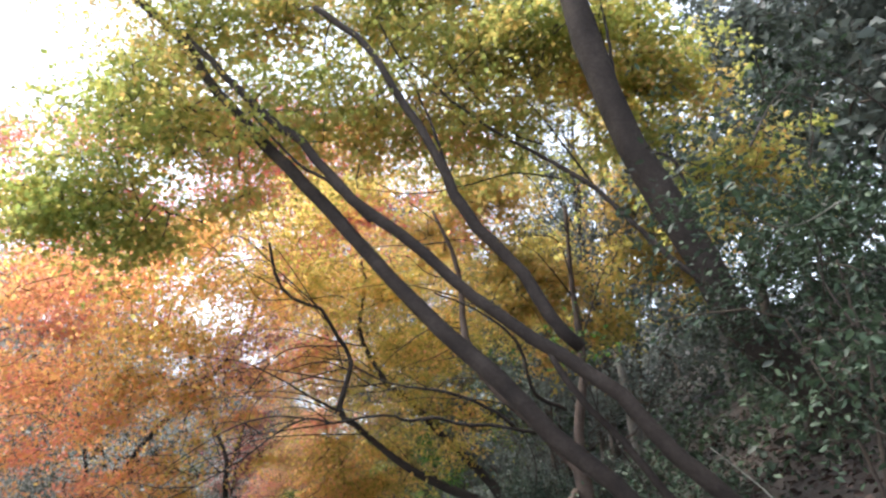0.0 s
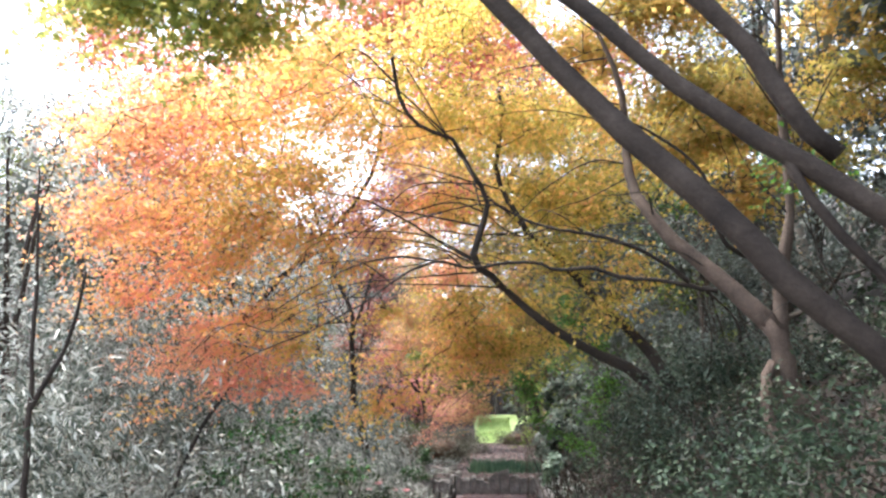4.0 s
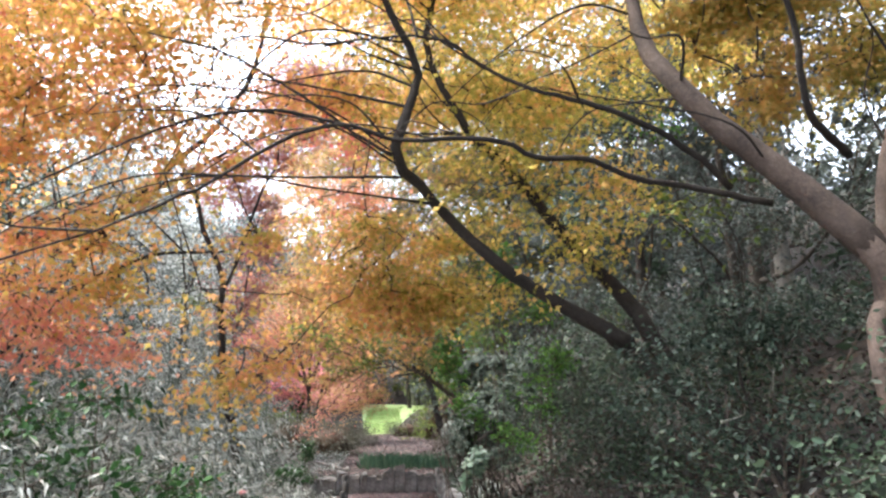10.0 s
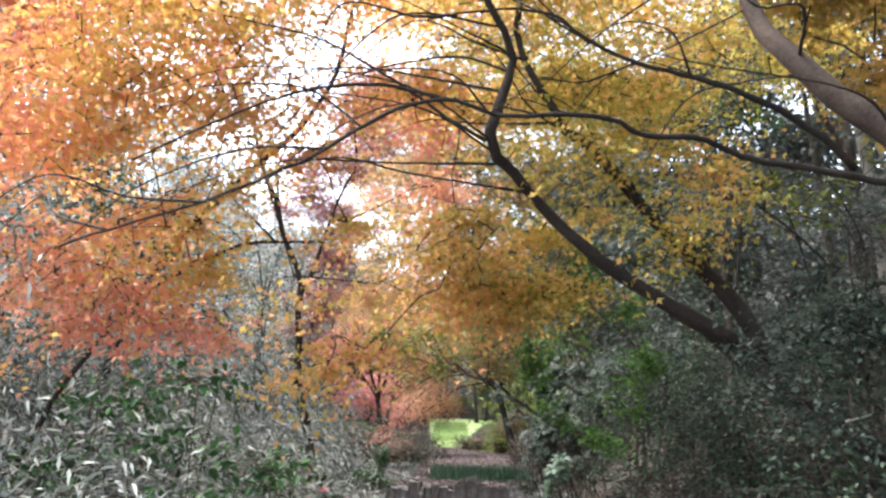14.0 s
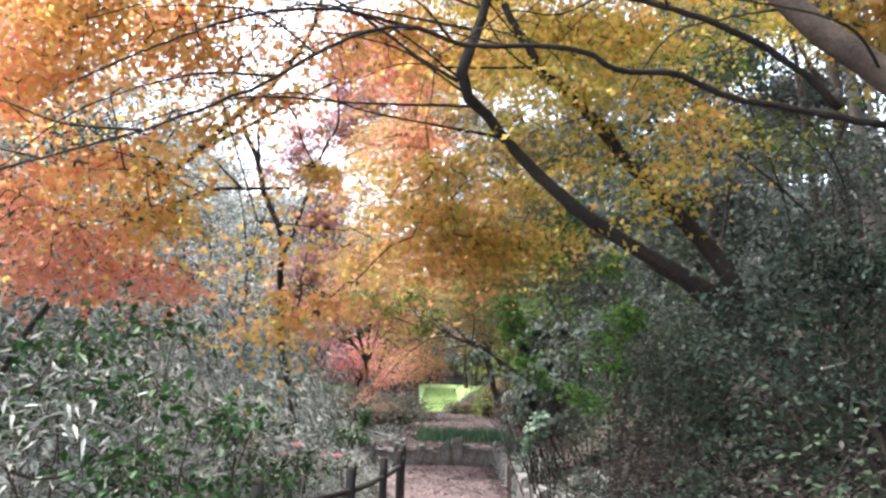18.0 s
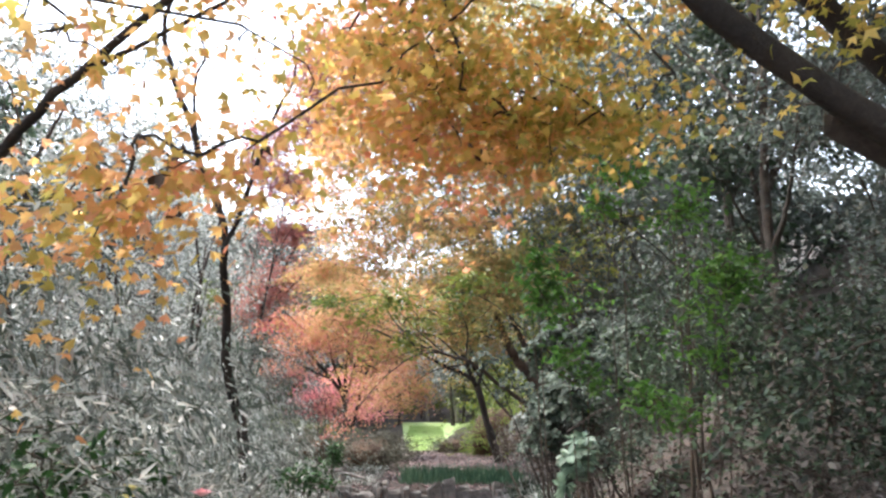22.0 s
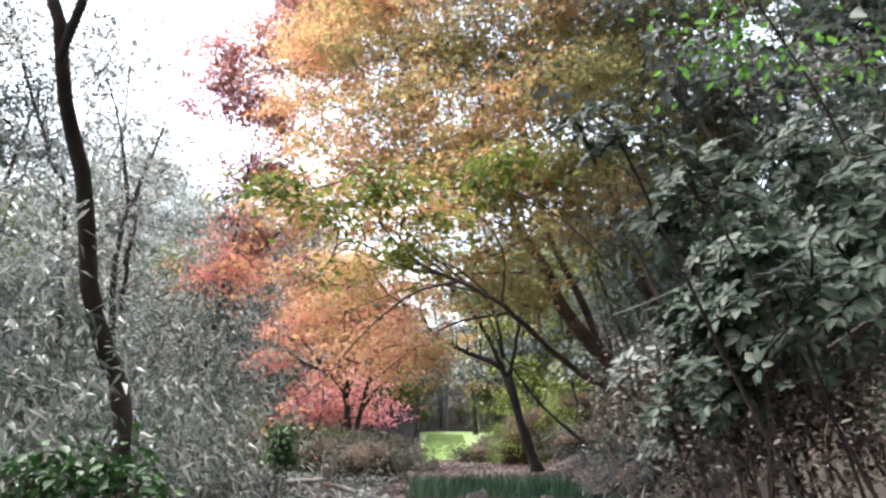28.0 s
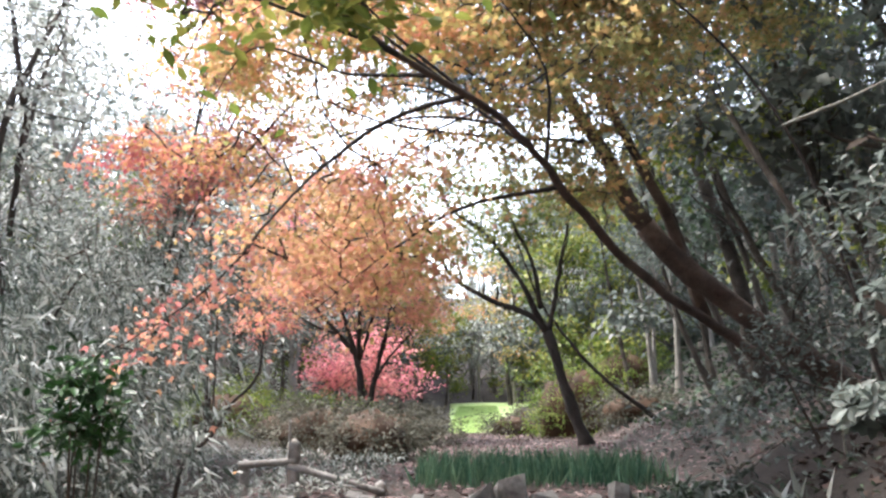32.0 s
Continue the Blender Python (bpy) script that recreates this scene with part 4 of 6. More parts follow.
AMBER_NEAR = [(0.69, 18.20, 5.36, 0.72, 0.50, 0.43), (1.30, 18.40, 5.58, 0.74, 0.52, 0.44), (0.12, 18.00, 4.91, 0.62, 0.43, 0.37), (0.96, 18.20, 4.74, 0.64, 0.45, 0.38), (1.78, 18.60, 5.09, 0.67, 0.47, 0.40), (0.65, 18.00, 4.25, 0.46, 0.32, 0.28), (1.48, 18.80, 4.34, 0.43, 0.30, 0.26), (-0.14, 17.60, 4.78, 0.44, 0.31, 0.26), (1.30, 19.00, 3.78, 0.36, 0.25, 0.21), (1.03, 18.60, 3.97, 0.34, 0.24, 0.20), (2.27, 18.80, 5.50, 0.61, 0.42, 0.36), (0.40, 18.00, 5.63, 0.62, 0.43, 0.37)]
AMBER_DROOP = [(-0.66, 16.80, 3.17, 0.35, 0.24, 0.21), (-0.94, 16.60, 2.90, 0.34, 0.24, 0.20), (-0.93, 16.90, 2.79, 0.29, 0.20, 0.17), (-1.13, 16.50, 2.61, 0.25, 0.20, 0.15), (-1.33, 16.50, 2.39, 0.21, 0.20, 0.13), (-1.49, 16.40, 2.22, 0.16, 0.20, 0.10), (-1.72, 16.40, 2.08, 0.11, 0.20, 0.06), (-0.38, 17.50, 3.09, 0.43, 0.30, 0.26), (-0.67, 17.50, 2.90, 0.36, 0.25, 0.21), (-0.10, 17.80, 2.79, 0.30, 0.21, 0.18), (-0.35, 17.20, 3.41, 0.41, 0.29, 0.25), (-0.42, 18.00, 2.64, 0.27, 0.20, 0.16), (-0.83, 17.60, 2.67, 0.25, 0.20, 0.15)]
AMBER_MID = [(-1.78, 20.00, 8.51, 1.03, 0.72, 0.62), (-0.80, 20.00, 9.61, 1.21, 0.80, 0.72), (0.71, 19.50, 10.05, 1.33, 0.80, 0.80), (2.30, 19.50, 9.37, 1.17, 0.80, 0.70), (-0.73, 19.50, 7.15, 1.17, 0.80, 0.70), (0.45, 19.50, 8.30, 1.25, 0.80, 0.75), (1.57, 19.00, 7.23, 1.13, 0.79, 0.68), (-1.97, 20.00, 7.20, 0.86, 0.60, 0.52), (-2.38, 20.00, 5.83, 0.86, 0.60, 0.52), (-0.93, 19.50, 5.83, 1.00, 0.70, 0.60), (0.43, 19.00, 6.39, 1.04, 0.73, 0.63), (1.53, 19.00, 5.82, 0.96, 0.68, 0.58), (-0.18, 20.00, 11.50, 1.21, 0.80, 0.72), (1.49, 19.50, 11.78, 1.25, 0.80, 0.75), (3.50, 19.00, 10.47, 0.96, 0.68, 0.58), (4.20, 19.00, 11.75, 0.96, 0.68, 0.58)]
AMBER_BACK = [(-2.57, 20.80, 8.00, 0.75, 0.52, 0.45), (-1.99, 20.80, 7.04, 0.82, 0.58, 0.49), (-1.25, 20.80, 8.02, 0.90, 0.63, 0.54), (-2.15, 20.60, 5.68, 0.67, 0.47, 0.40), (-0.93, 20.60, 6.73, 0.89, 0.62, 0.53), (-0.19, 20.60, 7.96, 0.89, 0.62, 0.53), (-1.61, 21.00, 10.00, 0.91, 0.64, 0.55), (-0.81, 21.00, 11.10, 0.91, 0.64, 0.55), (-2.54, 21.00, 9.24, 0.76, 0.53, 0.46), (-1.12, 20.40, 5.39, 0.73, 0.51, 0.44), (1.17, 21.00, 12.43, 1.06, 0.74, 0.64), (2.94, 21.00, 13.13, 1.06, 0.74, 0.64)]
AMBER_SIDE = [(3.08, 19.40, 8.70, 0.85, 0.60, 0.51), (3.98, 19.20, 7.71, 0.72, 0.50, 0.43), (5.07, 19.20, 8.94, 0.84, 0.59, 0.50), (6.13, 19.00, 8.38, 0.71, 0.49, 0.42), (7.10, 19.00, 9.05, 0.71, 0.49, 0.42), (4.13, 19.00, 6.47, 0.53, 0.37, 0.32), (3.25, 19.20, 6.86, 0.66, 0.46, 0.39), (2.44, 19.20, 6.13, 0.66, 0.46, 0.39), (2.63, 19.40, 7.58, 0.73, 0.51, 0.44), (4.87, 19.00, 7.41, 0.59, 0.41, 0.35), (2.05, 19.40, 8.70, 0.73, 0.51, 0.44)]
AMBER_FRONT = [(-0.91, 17.20, 4.64, 0.40, 0.28, 0.24), (-0.27, 17.20, 4.29, 0.37, 0.26, 0.22), (0.25, 17.20, 4.62, 0.37, 0.26, 0.22), (-1.48, 17.40, 5.08, 0.38, 0.26, 0.23), (0.78, 17.60, 4.05, 0.31, 0.22, 0.19), (-0.54, 17.40, 5.06, 0.38, 0.26, 0.23), (1.34, 17.60, 4.60, 0.35, 0.24, 0.21)]
AMBER_TOP = [(3.33, 20.00, 12.79, 1.08, 0.76, 0.65), (4.65, 20.00, 11.71, 0.93, 0.65, 0.56), (6.12, 20.00, 12.85, 1.08, 0.76, 0.65), (3.89, 20.00, 10.34, 0.93, 0.65, 0.56), (7.68, 20.00, 11.93, 0.93, 0.65, 0.56), (2.39, 20.50, 11.66, 0.96, 0.67, 0.57), (5.19, 20.00, 9.92, 0.77, 0.54, 0.46), (1.44, 20.50, 13.43, 0.96, 0.67, 0.57)]
C1 = [(1.72, 19.00, 3.03), (1.20, 18.30, 3.36), (0.86, 17.50, 3.48), (0.57, 16.70, 3.47), (0.27, 16.30, 3.53), (-0.04, 16.00, 3.61), (-0.25, 15.80, 3.69)]
C2 = [(2.96, 21.1, 2.88), (2.31, 20.50, 3.68), (2.04, 20.50, 4.09), (1.83, 20.40, 4.60), (1.52, 20.30, 5.10), (1.24, 20.20, 5.69), (1.11, 20.10, 6.52)]
C3 = [(2.95, 20.8, 2.7), (2.5, 20.6, 4.0), (1.9, 20.3, 5.2), (1.6, 20.1, 6.6), (1.3, 19.9, 8.0)]
tree("maple_tree", "large spreading maple with orange and crimson drooping leaves", [
    ([(4.83, 20.90, 1.67), (3.52, 20.70, 2.58), (2.76, 20.60, 3.20), (2.27, 20.50, 3.72)], 0.17, 0.13, "trunk", ""), (C2[1:], 0.13, 0.03, "limb", ""),
    ([(3.67, 20.50, 2.01), (2.85, 20.00, 2.49), (2.26, 19.50, 2.73)] + C1, 0.07, 0.014, "limb", "dark sweeping limb"), (C3, 0.09, 0.025, "limb", "")] + [([(1.38, 19.00, 4.22), (0.68, 18.60, 4.13), (0.10, 18.20, 4.04), (-0.43, 17.90, 4.03), (-0.91, 17.60, 4.13)], 0.022, 0.006, "branch", "long thin level branch"), ([(0.27, 16.30, 3.53), (-0.18, 16.40, 3.44), (-0.59, 16.40, 3.15), (-0.91, 16.40, 2.82), (-1.14, 16.40, 2.53), (-1.42, 16.30, 2.25), (-1.79, 16.30, 2.04)], 0.018, 0.003, "branch", "long drooping branch")] + side_branches(C1, 10, 1.8, 306, 0.018) + side_branches(C2, 6, 1.6, 307, 0.018) + side_branches(C3, 5, 1.6, 308, 0.018),
    AMBER_LOW + AMBER_MID + AMBER_BACK + AMBER_SIDE + AMBER_FRONT + AMBER_TOP + AMBER_HIGH + AMBER_NEAR, 3800, 33, "trio", 0.066, M_AMBER, M_BARK_RED, 15, radius=0.17, dead=40, droop=0.55, twig_r=0.004, m_twig=M_BARK_DARK, lie=0.9, share=0.62, sweep=(-0.8, -0.2, -0.35), long=1.5, flat=0.14, more=[(AMBER_DROOP, 130, 22, "trio", 0.05, M_ROSE, 0.14)])

L1 = [(-2.75, 15.0, 0.0), (-2.96, 15.40, 2.09), (-3.15, 15.20, 2.74), (-3.20, 14.90, 3.37), (-3.14, 14.50, 4.04), (-3.10, 14.00, 4.51), (-2.99, 13.60, 4.83), (-3.03, 13.50, 5.23), (-3.23, 13.40, 5.71), (-3.43, 13.35, 6.14), (-3.54, 13.30, 6.62), (-3.85, 13.20, 7.32), (-4.03, 13.10, 8.17), (-3.9, 13.0, 8.6)]
L2 = [(-2.99, 13.60, 4.80), (-2.77, 13.40, 5.20), (-2.51, 13.20, 5.92), (-2.22, 13.00, 6.73), (-1.96, 12.90, 7.22), (-2.01, 12.80, 7.96)]
tree("bare_tree", "slender dark tree with a high fork and almost no leaves", [(L1, 0.11, 0.03, "trunk", ""), (L2, 0.05, 0.012, "limb", ""),
    ([(-3.49, 13.30, 6.58), (-3.52, 13.20, 7.32), (-3.39, 13.20, 7.74), (-3.56, 13.10, 8.17), (-3.69, 13.00, 8.62)], 0.03, 0.01, "limb", "")],
    [(-3.6, 13.6, 8.0, 1.0, 0.8, 0.6)], 16, 12, "oval", 0.07, M_GREYLEAF, M_BARK_DARK, 16, radius=0.2)

T1 = [(2.85, 30.00, 0.70), (2.58, 30.00, 1.51), (2.33, 30.00, 2.33), (2.01, 30.00, 3.46), (1.74, 30.00, 3.82), (0.81, 30.00, 4.20), (-0.19, 30.00, 4.79), (-0.63, 30.00, 5.54)]
T2 = [(1.88, 30.00, 3.68), (1.34, 30.00, 4.85), (0.55, 30.00, 5.95), (-0.19, 30.20, 6.58), (-0.65, 30.40, 7.51)]
T3 = [(2.04, 30.00, 3.39), (2.38, 30.20, 4.95), (2.52, 30.40, 5.58), (2.87, 30.60, 6.87)]
T4 = [(1.89, 30.00, 4.04), (1.69, 29.80, 5.18), (1.28, 29.70, 6.05), (1.00, 29.60, 6.93)]
tree("maple_tree", "dark crooked maple with spreading bare branches and olive leaves", [(T1[:4], 0.17, 0.12, "trunk", ""), (T1[3:], 0.1, 0.03, "limb", ""), (T2, 0.09, 0.025, "limb", ""), (T3, 0.08, 0.025, "limb", ""), (T4, 0.07, 0.02, "limb", "")]
    + side_branches(T1[3:], 8, 1.3, 309, 0.025, (-0.5, -0.2, 1.0)) + side_branches(T2, 8, 1.3, 310, 0.022, (-0.3, -0.2, 1.0)) + side_branches(T3, 6, 1.2, 312, 0.02, (0.2, -0.2, 1.0)),
    [(-0.4, 30, 7.2, 2.0, 1.4, 0.9), (1.9, 30.3, 7.2, 1.9, 1.4, 1.0), (0.5, 30, 5.9, 1.8, 1.2, 0.5)], 330, 18, "trio", 0.09, M_OLIVE, M_BARK_DARK, 17, radius=0.3, twig_r=0.006)
tree("leaning_tree", "thin dark tree leaning across the bank", [([(4.7, 30.0, 1.2), (3.15, 30.0, 2.5), (2.15, 30.0, 3.76), (1.78, 30.0, 4.41), (1.4, 30, 5.6)], 0.06, 0.02, "trunk", "")],
    [(1.6, 30, 6.4, 1.4, 1.2, 0.8)], 60, 24, "trio", 0.1, M_OLIVE, M_BARK_DARK, 18, radius=0.3, twig_r=0.006)

tree("maple_tree", "vase-shaped maple with pink and orange leaves", [
    ([(-3.07, 34.50, 0.47), (-3.16, 34.50, 1.49), (-3.21, 34.50, 2.17), (-3.32, 34.50, 3.13), (-3.82, 34.50, 3.85), (-4.56, 34.50, 4.67), (-5.23, 34.50, 5.50)], 0.17, 0.035, "trunk", ""),
    ([(-3.14, 34.50, 1.40), (-2.89, 34.50, 2.09), (-2.69, 34.50, 3.04), (-2.43, 34.50, 4.01), (-2.30, 34.50, 5.01), (-2.13, 34.50, 5.92)], 0.1, 0.03, "stem", ""), ([(-3.28, 34.50, 3.05), (-3.70, 34.50, 4.30), (-4.04, 34.50, 5.39), (-4.25, 34.50, 6.51)], 0.09, 0.025, "stem", ""),
    ([(-3.30, 34.50, 3.22), (-3.24, 34.30, 4.45), (-3.18, 34.20, 5.70), (-3.09, 34.10, 6.78)], 0.09, 0.025, "stem", ""), ([(-3.28, 34.50, 3.13), (-2.95, 34.70, 4.31), (-2.74, 34.80, 5.61), (-2.69, 34.80, 6.74)], 0.07, 0.02, "stem", ""), ([(-2.81, 34.50, 2.52), (-2.40, 34.80, 3.23), (-1.79, 35.00, 3.97), (-1.34, 35.10, 4.52)], 0.05, 0.02, "stem", ""),
    ([(-3.91, 34.50, 3.94), (-4.68, 34.70, 4.24), (-5.46, 34.80, 4.71)], 0.05, 0.02, "stem", ""), ([(-2.69, 34.50, 3.22), (-2.26, 34.20, 4.43), (-1.81, 34.10, 5.48)], 0.05, 0.02, "stem", "")],
    [(-3.4, 34.3, 6.4, 2.2, 1.7, 1.1), (-4.9, 34.2, 5.5, 1.5, 1.4, 0.8), (-2.2, 34.3, 5.5, 1.5, 1.3, 0.8), (-5.9, 34.0, 4.4, 1.1, 1.1, 0.45), (-1.2, 34.2, 4.6, 0.9, 0.9, 0.45), (-3.2, 34.2, 7.9, 1.8, 1.4, 0.8), (-1.3, 34.2, 7.0, 1.3, 1.1, 0.8)],
    640, 40, "trio", 0.092, M_PINK, M_BARK_DARK, 19, radius=0.35, twig_r=0.006)
tree("maple_tree", "small crimson pink maple in the clearing", [([(-4.6, 44.0, 1.0), (-4.7, 44, 2.2), (-5.2, 44, 3.6)], 0.12, 0.05, "trunk", ""), ([(-4.7, 44, 2.0), (-4.0, 44, 3.6)], 0.08, 0.03, "limb", "")],
    [(-5.2, 43.6, 3.2, 2.2, 1.6, 0.9), (-3.2, 43.6, 2.9, 1.6, 1.3, 0.7), (-4.6, 44, 4.4, 2.0, 1.4, 0.8)], 150, 26, "trio", 0.15, M_CRIMSON, M_BARK_DARK, 20, radius=0.45, twig_r=0.007)
ROSE_LOBES = [(-4.76, 24.50, 11.03, 1.20, 0.70, 0.72), (-3.61, 24.50, 11.52, 1.30, 0.70, 0.78), (-5.29, 24.50, 10.23, 1.00, 0.70, 0.60), (-4.26, 24.50, 7.93, 0.90, 0.63, 0.54), (-4.52, 24.50, 5.76, 1.00, 0.70, 0.60), (-5.04, 24.50, 5.41, 0.90, 0.63, 0.54), (-2.84, 25.00, 12.49, 1.54, 0.70, 0.92), (-4.08, 24.50, 9.61, 1.10, 0.70, 0.66), (-3.82, 25.00, 13.52, 1.64, 0.70, 0.98), (-2.62, 25.00, 14.59, 2.05, 0.70, 1.23), (-2.77, 25.00, 10.97, 1.23, 0.70, 0.74), (-3.43, 25.00, 6.76, 1.03, 0.70, 0.62), (-6.10, 24.50, 9.52, 0.60, 0.42, 0.36), (-3.83, 24.50, 7.94, 0.80, 0.56, 0.48)]
tree("maple_tree", "tall red maple standing among evergreens", [([(-5.8, 25.4, 0.2), (-5.5, 25.3, 3.0), (-4.6, 25.1, 6.0), (-3.6, 25, 8.4)], 0.07, 0.02, "trunk", ""), ([(-4.8, 25.1, 5.4), (-3.2, 24.7, 7.0), (-2.0, 24.5, 8.0)], 0.04, 0.012, "limb", "")],
    ROSE_LOBES + [(-3.41, 24.80, 11.07, 0.9, 0.6, 0.6), (-2.15, 24.80, 12.93, 0.9, 0.6, 0.6), (-3.96, 24.80, 9.31, 0.9, 0.6, 0.6), (-4.40, 24.80, 6.52, 0.9, 0.6, 0.6), (-2.78, 24.80, 11.99, 0.9, 0.6, 0.6), (-1.14, 24.80, 13.90, 0.9, 0.6, 0.6)], 1050, 36, "trio", 0.09, M_ROSE, M_BARK_DARK, 21, radius=0.22, twig_r=0.005, sweep=(-0.6, -0.1, -0.2), long=1.5, flat=0.15)
tree("oak_tree", "young oak branch with broad olive green leaves", [([(2.9, 16.9, 1.2), (2.3, 16.7, 3.4), (1.2, 16.4, 4.5), (0.2, 16.2, 4.6), (-0.9, 16.1, 4.35), (-2.0, 16.4, 4.45)], 0.015, 0.004, "trunk", "")],
    [(-1.52, 15.20, 4.30, 0.27, 0.20, 0.16), (-1.02, 15.20, 4.02, 0.27, 0.20, 0.16), (-0.56, 15.40, 4.37, 0.33, 0.23, 0.20), (-0.05, 15.40, 3.99, 0.28, 0.20, 0.17), (0.39, 15.60, 4.44, 0.29, 0.21, 0.18), (-0.31, 15.40, 3.64, 0.24, 0.20, 0.14), (-0.85, 15.20, 3.50, 0.18, 0.20, 0.11), (0.83, 15.80, 4.83, 0.30, 0.21, 0.18)], 190, 9, "oval", 0.1, M_OLIVE, M_BARK_DARK, 22, radius=0.19)

# ---- evergreens, thickets and shrubs ----


def shrub(name, label, category, lobes, n_sprays, per, kind, size, m_leaf, seed, radius=0.2, stems=5, sticks=0, m_stem=None, lie=0.7, droop=0.2, group="", shell=0.5, stem_r=0.02, twigs=True, clump=0, clump_r=0.2):
    rng = np.random.default_rng(seed)
    top = thing(name, label, category, (0, 0, 0), group)
    lob = np.array(lobes, float)
    cx, cy = np.average(lob[:, 0], weights=lob[:, 3]), np.average(lob[:, 1], weights=lob[:, 3])
    roots = []
    for k in range(stems):
        bx, by = cx + rng.normal() * 0.2 * lob[0, 3], cy + rng.normal() * 0.2 * lob[0, 4]
        bz = float(ground_z(bx, by)) - 0.05
        tgt = lob[k % len(lob)]
        tip = tgt[:3] + rng.normal(size=3) * tgt[3:6] * 0.35
        mid = np.array([bx, by, bz]) * 0.5 + tip * 0.5 + rng.normal(size=3) * 0.12 * tgt[3]
        pts = [(bx, by, bz), tuple(mid), tuple(tip)]
        limb("stem", pts, stem_r * rng.uniform(0.7, 1.4), stem_r * 0.3, m_stem or M_TWIG, top, "", rng, 6)
        roots.append(smooth_curve(pts, 6)[4:])
    for k in range(sticks):
        tgt = lob[k % len(lob)]
        p0 = tgt[:3] + rng.normal(size=3) * tgt[3:6] * np.array([0.5, 0.4, 0.5]) - np.array([0, 0.35 * tgt[4], 0])
        d = rng.normal(size=3) * np.array([1, 0.5, 0.8]) + np.array([-0.2, 0, 0.7])
        d *= rng.uniform(0.3, 0.65) * tgt[5] / np.linalg.norm(d)
        limb("dead_stem", [tuple(p0 - d), tuple(p0 + rng.normal(size=3) * 0.11), tuple(p0 + d)], 0.008 * rng.uniform(0.6, 1.5), 0.002, M_CANE if k % 3 == 0 else M_BARK_GREY, top, "pale dead stem" if k % 3 == 0 else "", rng, 5)
    if clump:
        hubs, way = in_lobes(rng, lobes, clump, shell)
        pick = rng.integers(len(hubs), size=n_sprays)
        centres, outward = hubs[pick] + rng.normal(size=(n_sprays, 3)) * clump_r * np.array([1, 1, 0.6]), way[pick]
    else:
        centres, outward = in_lobes(rng, lobes, n_sprays, shell)
    if twigs:
        v, f = twig_net(rng, np.vstack(roots), centres, 0.003)
        tagged(mesh_object("twig_net", v, f, m_stem or M_TWIG, top, "", True), kind="stuff")
    per, size, radius = (int(per * 1.45), size * 0.74, radius * 0.85) if name in ("evergreen_bush", "dry_bush", "shrub", "rhododendron_bush") else (per, size, radius)
    at, nrm, al = sprays(rng, centres, outward, per, radius, 0.5, droop, lie)
    ok = at[:, 2] > ground_z(at[:, 0], at[:, 1]) + 0.02
    v, f = leaves(kind, at[ok], nrm[ok], al[ok], size * rng.uniform(0.6, 1.25, ok.sum()))
    tagged(mesh_object("foliage", v, f, m_leaf, top), kind="stuff")
    return top


# right bank
shrub("shrub", "dark green leafy shrub on the bank", "shrub", [(2.3, 9.6, 3.6, 0.6, 0.7, 0.6), (2.5, 9.2, 2.7, 0.6, 0.7, 0.5)], 80, 20, "oval", 0.07, M_EVER, 31, sticks=9, clump=26, clump_r=0.17)
shrub("shrub", "dull green leafy shrub on the bank", "shrub", [(2.6, 7.8, 2.8, 0.8, 0.8, 0.7), (2.2, 6.9, 2.2, 0.6, 0.7, 0.5)], 120, 17, "oval", 0.08, M_EVER, 32, sticks=9, clump=26, clump_r=0.17)
for k, lobes in enumerate([[(0.83, 8.10, 3.50, 0.12, 0.20, 0.12), (0.85, 8.10, 3.27, 0.13, 0.20, 0.13), (0.94, 8.10, 3.09, 0.09, 0.20, 0.09)],
                           [(1.65, 8.60, 4.74, 0.15, 0.20, 0.15), (1.55, 8.60, 4.43, 0.12, 0.20, 0.12), (1.75, 8.60, 4.31, 0.11, 0.20, 0.11), (1.39, 8.60, 4.10, 0.09, 0.20, 0.09)],
                           [(2.11, 8.40, 4.07, 0.09, 0.20, 0.09), (1.99, 8.40, 3.93, 0.06, 0.20, 0.06)],
                           [(2.03, 7.70, 3.38, 0.11, 0.20, 0.11), (1.94, 7.70, 3.11, 0.11, 0.20, 0.11), (2.13, 7.70, 3.27, 0.09, 0.20, 0.09), (1.70, 7.70, 2.86, 0.09, 0.20, 0.09), (1.90, 7.70, 2.74, 0.09, 0.20, 0.09)],
                           [(1.10, 8.20, 2.81, 0.10, 0.20, 0.10), (1.20, 8.20, 2.64, 0.09, 0.20, 0.09)],
                           [(1.78, 7.90, 2.40, 0.08, 0.20, 0.08), (1.57, 7.90, 2.49, 0.06, 0.20, 0.06)]]):
    shrub("climbing_shrub", "bright green climbing shrub over the bank", "shrub", lobes, 15 * len(lobes), 11, "oval", 0.065, M_FRESH, 44 + 100 * k, sticks=2, stems=2, stem_r=0.009, radius=0.075, clump=6 * len(lobes), clump_r=0.06, group="climbing shrubs of the bank")


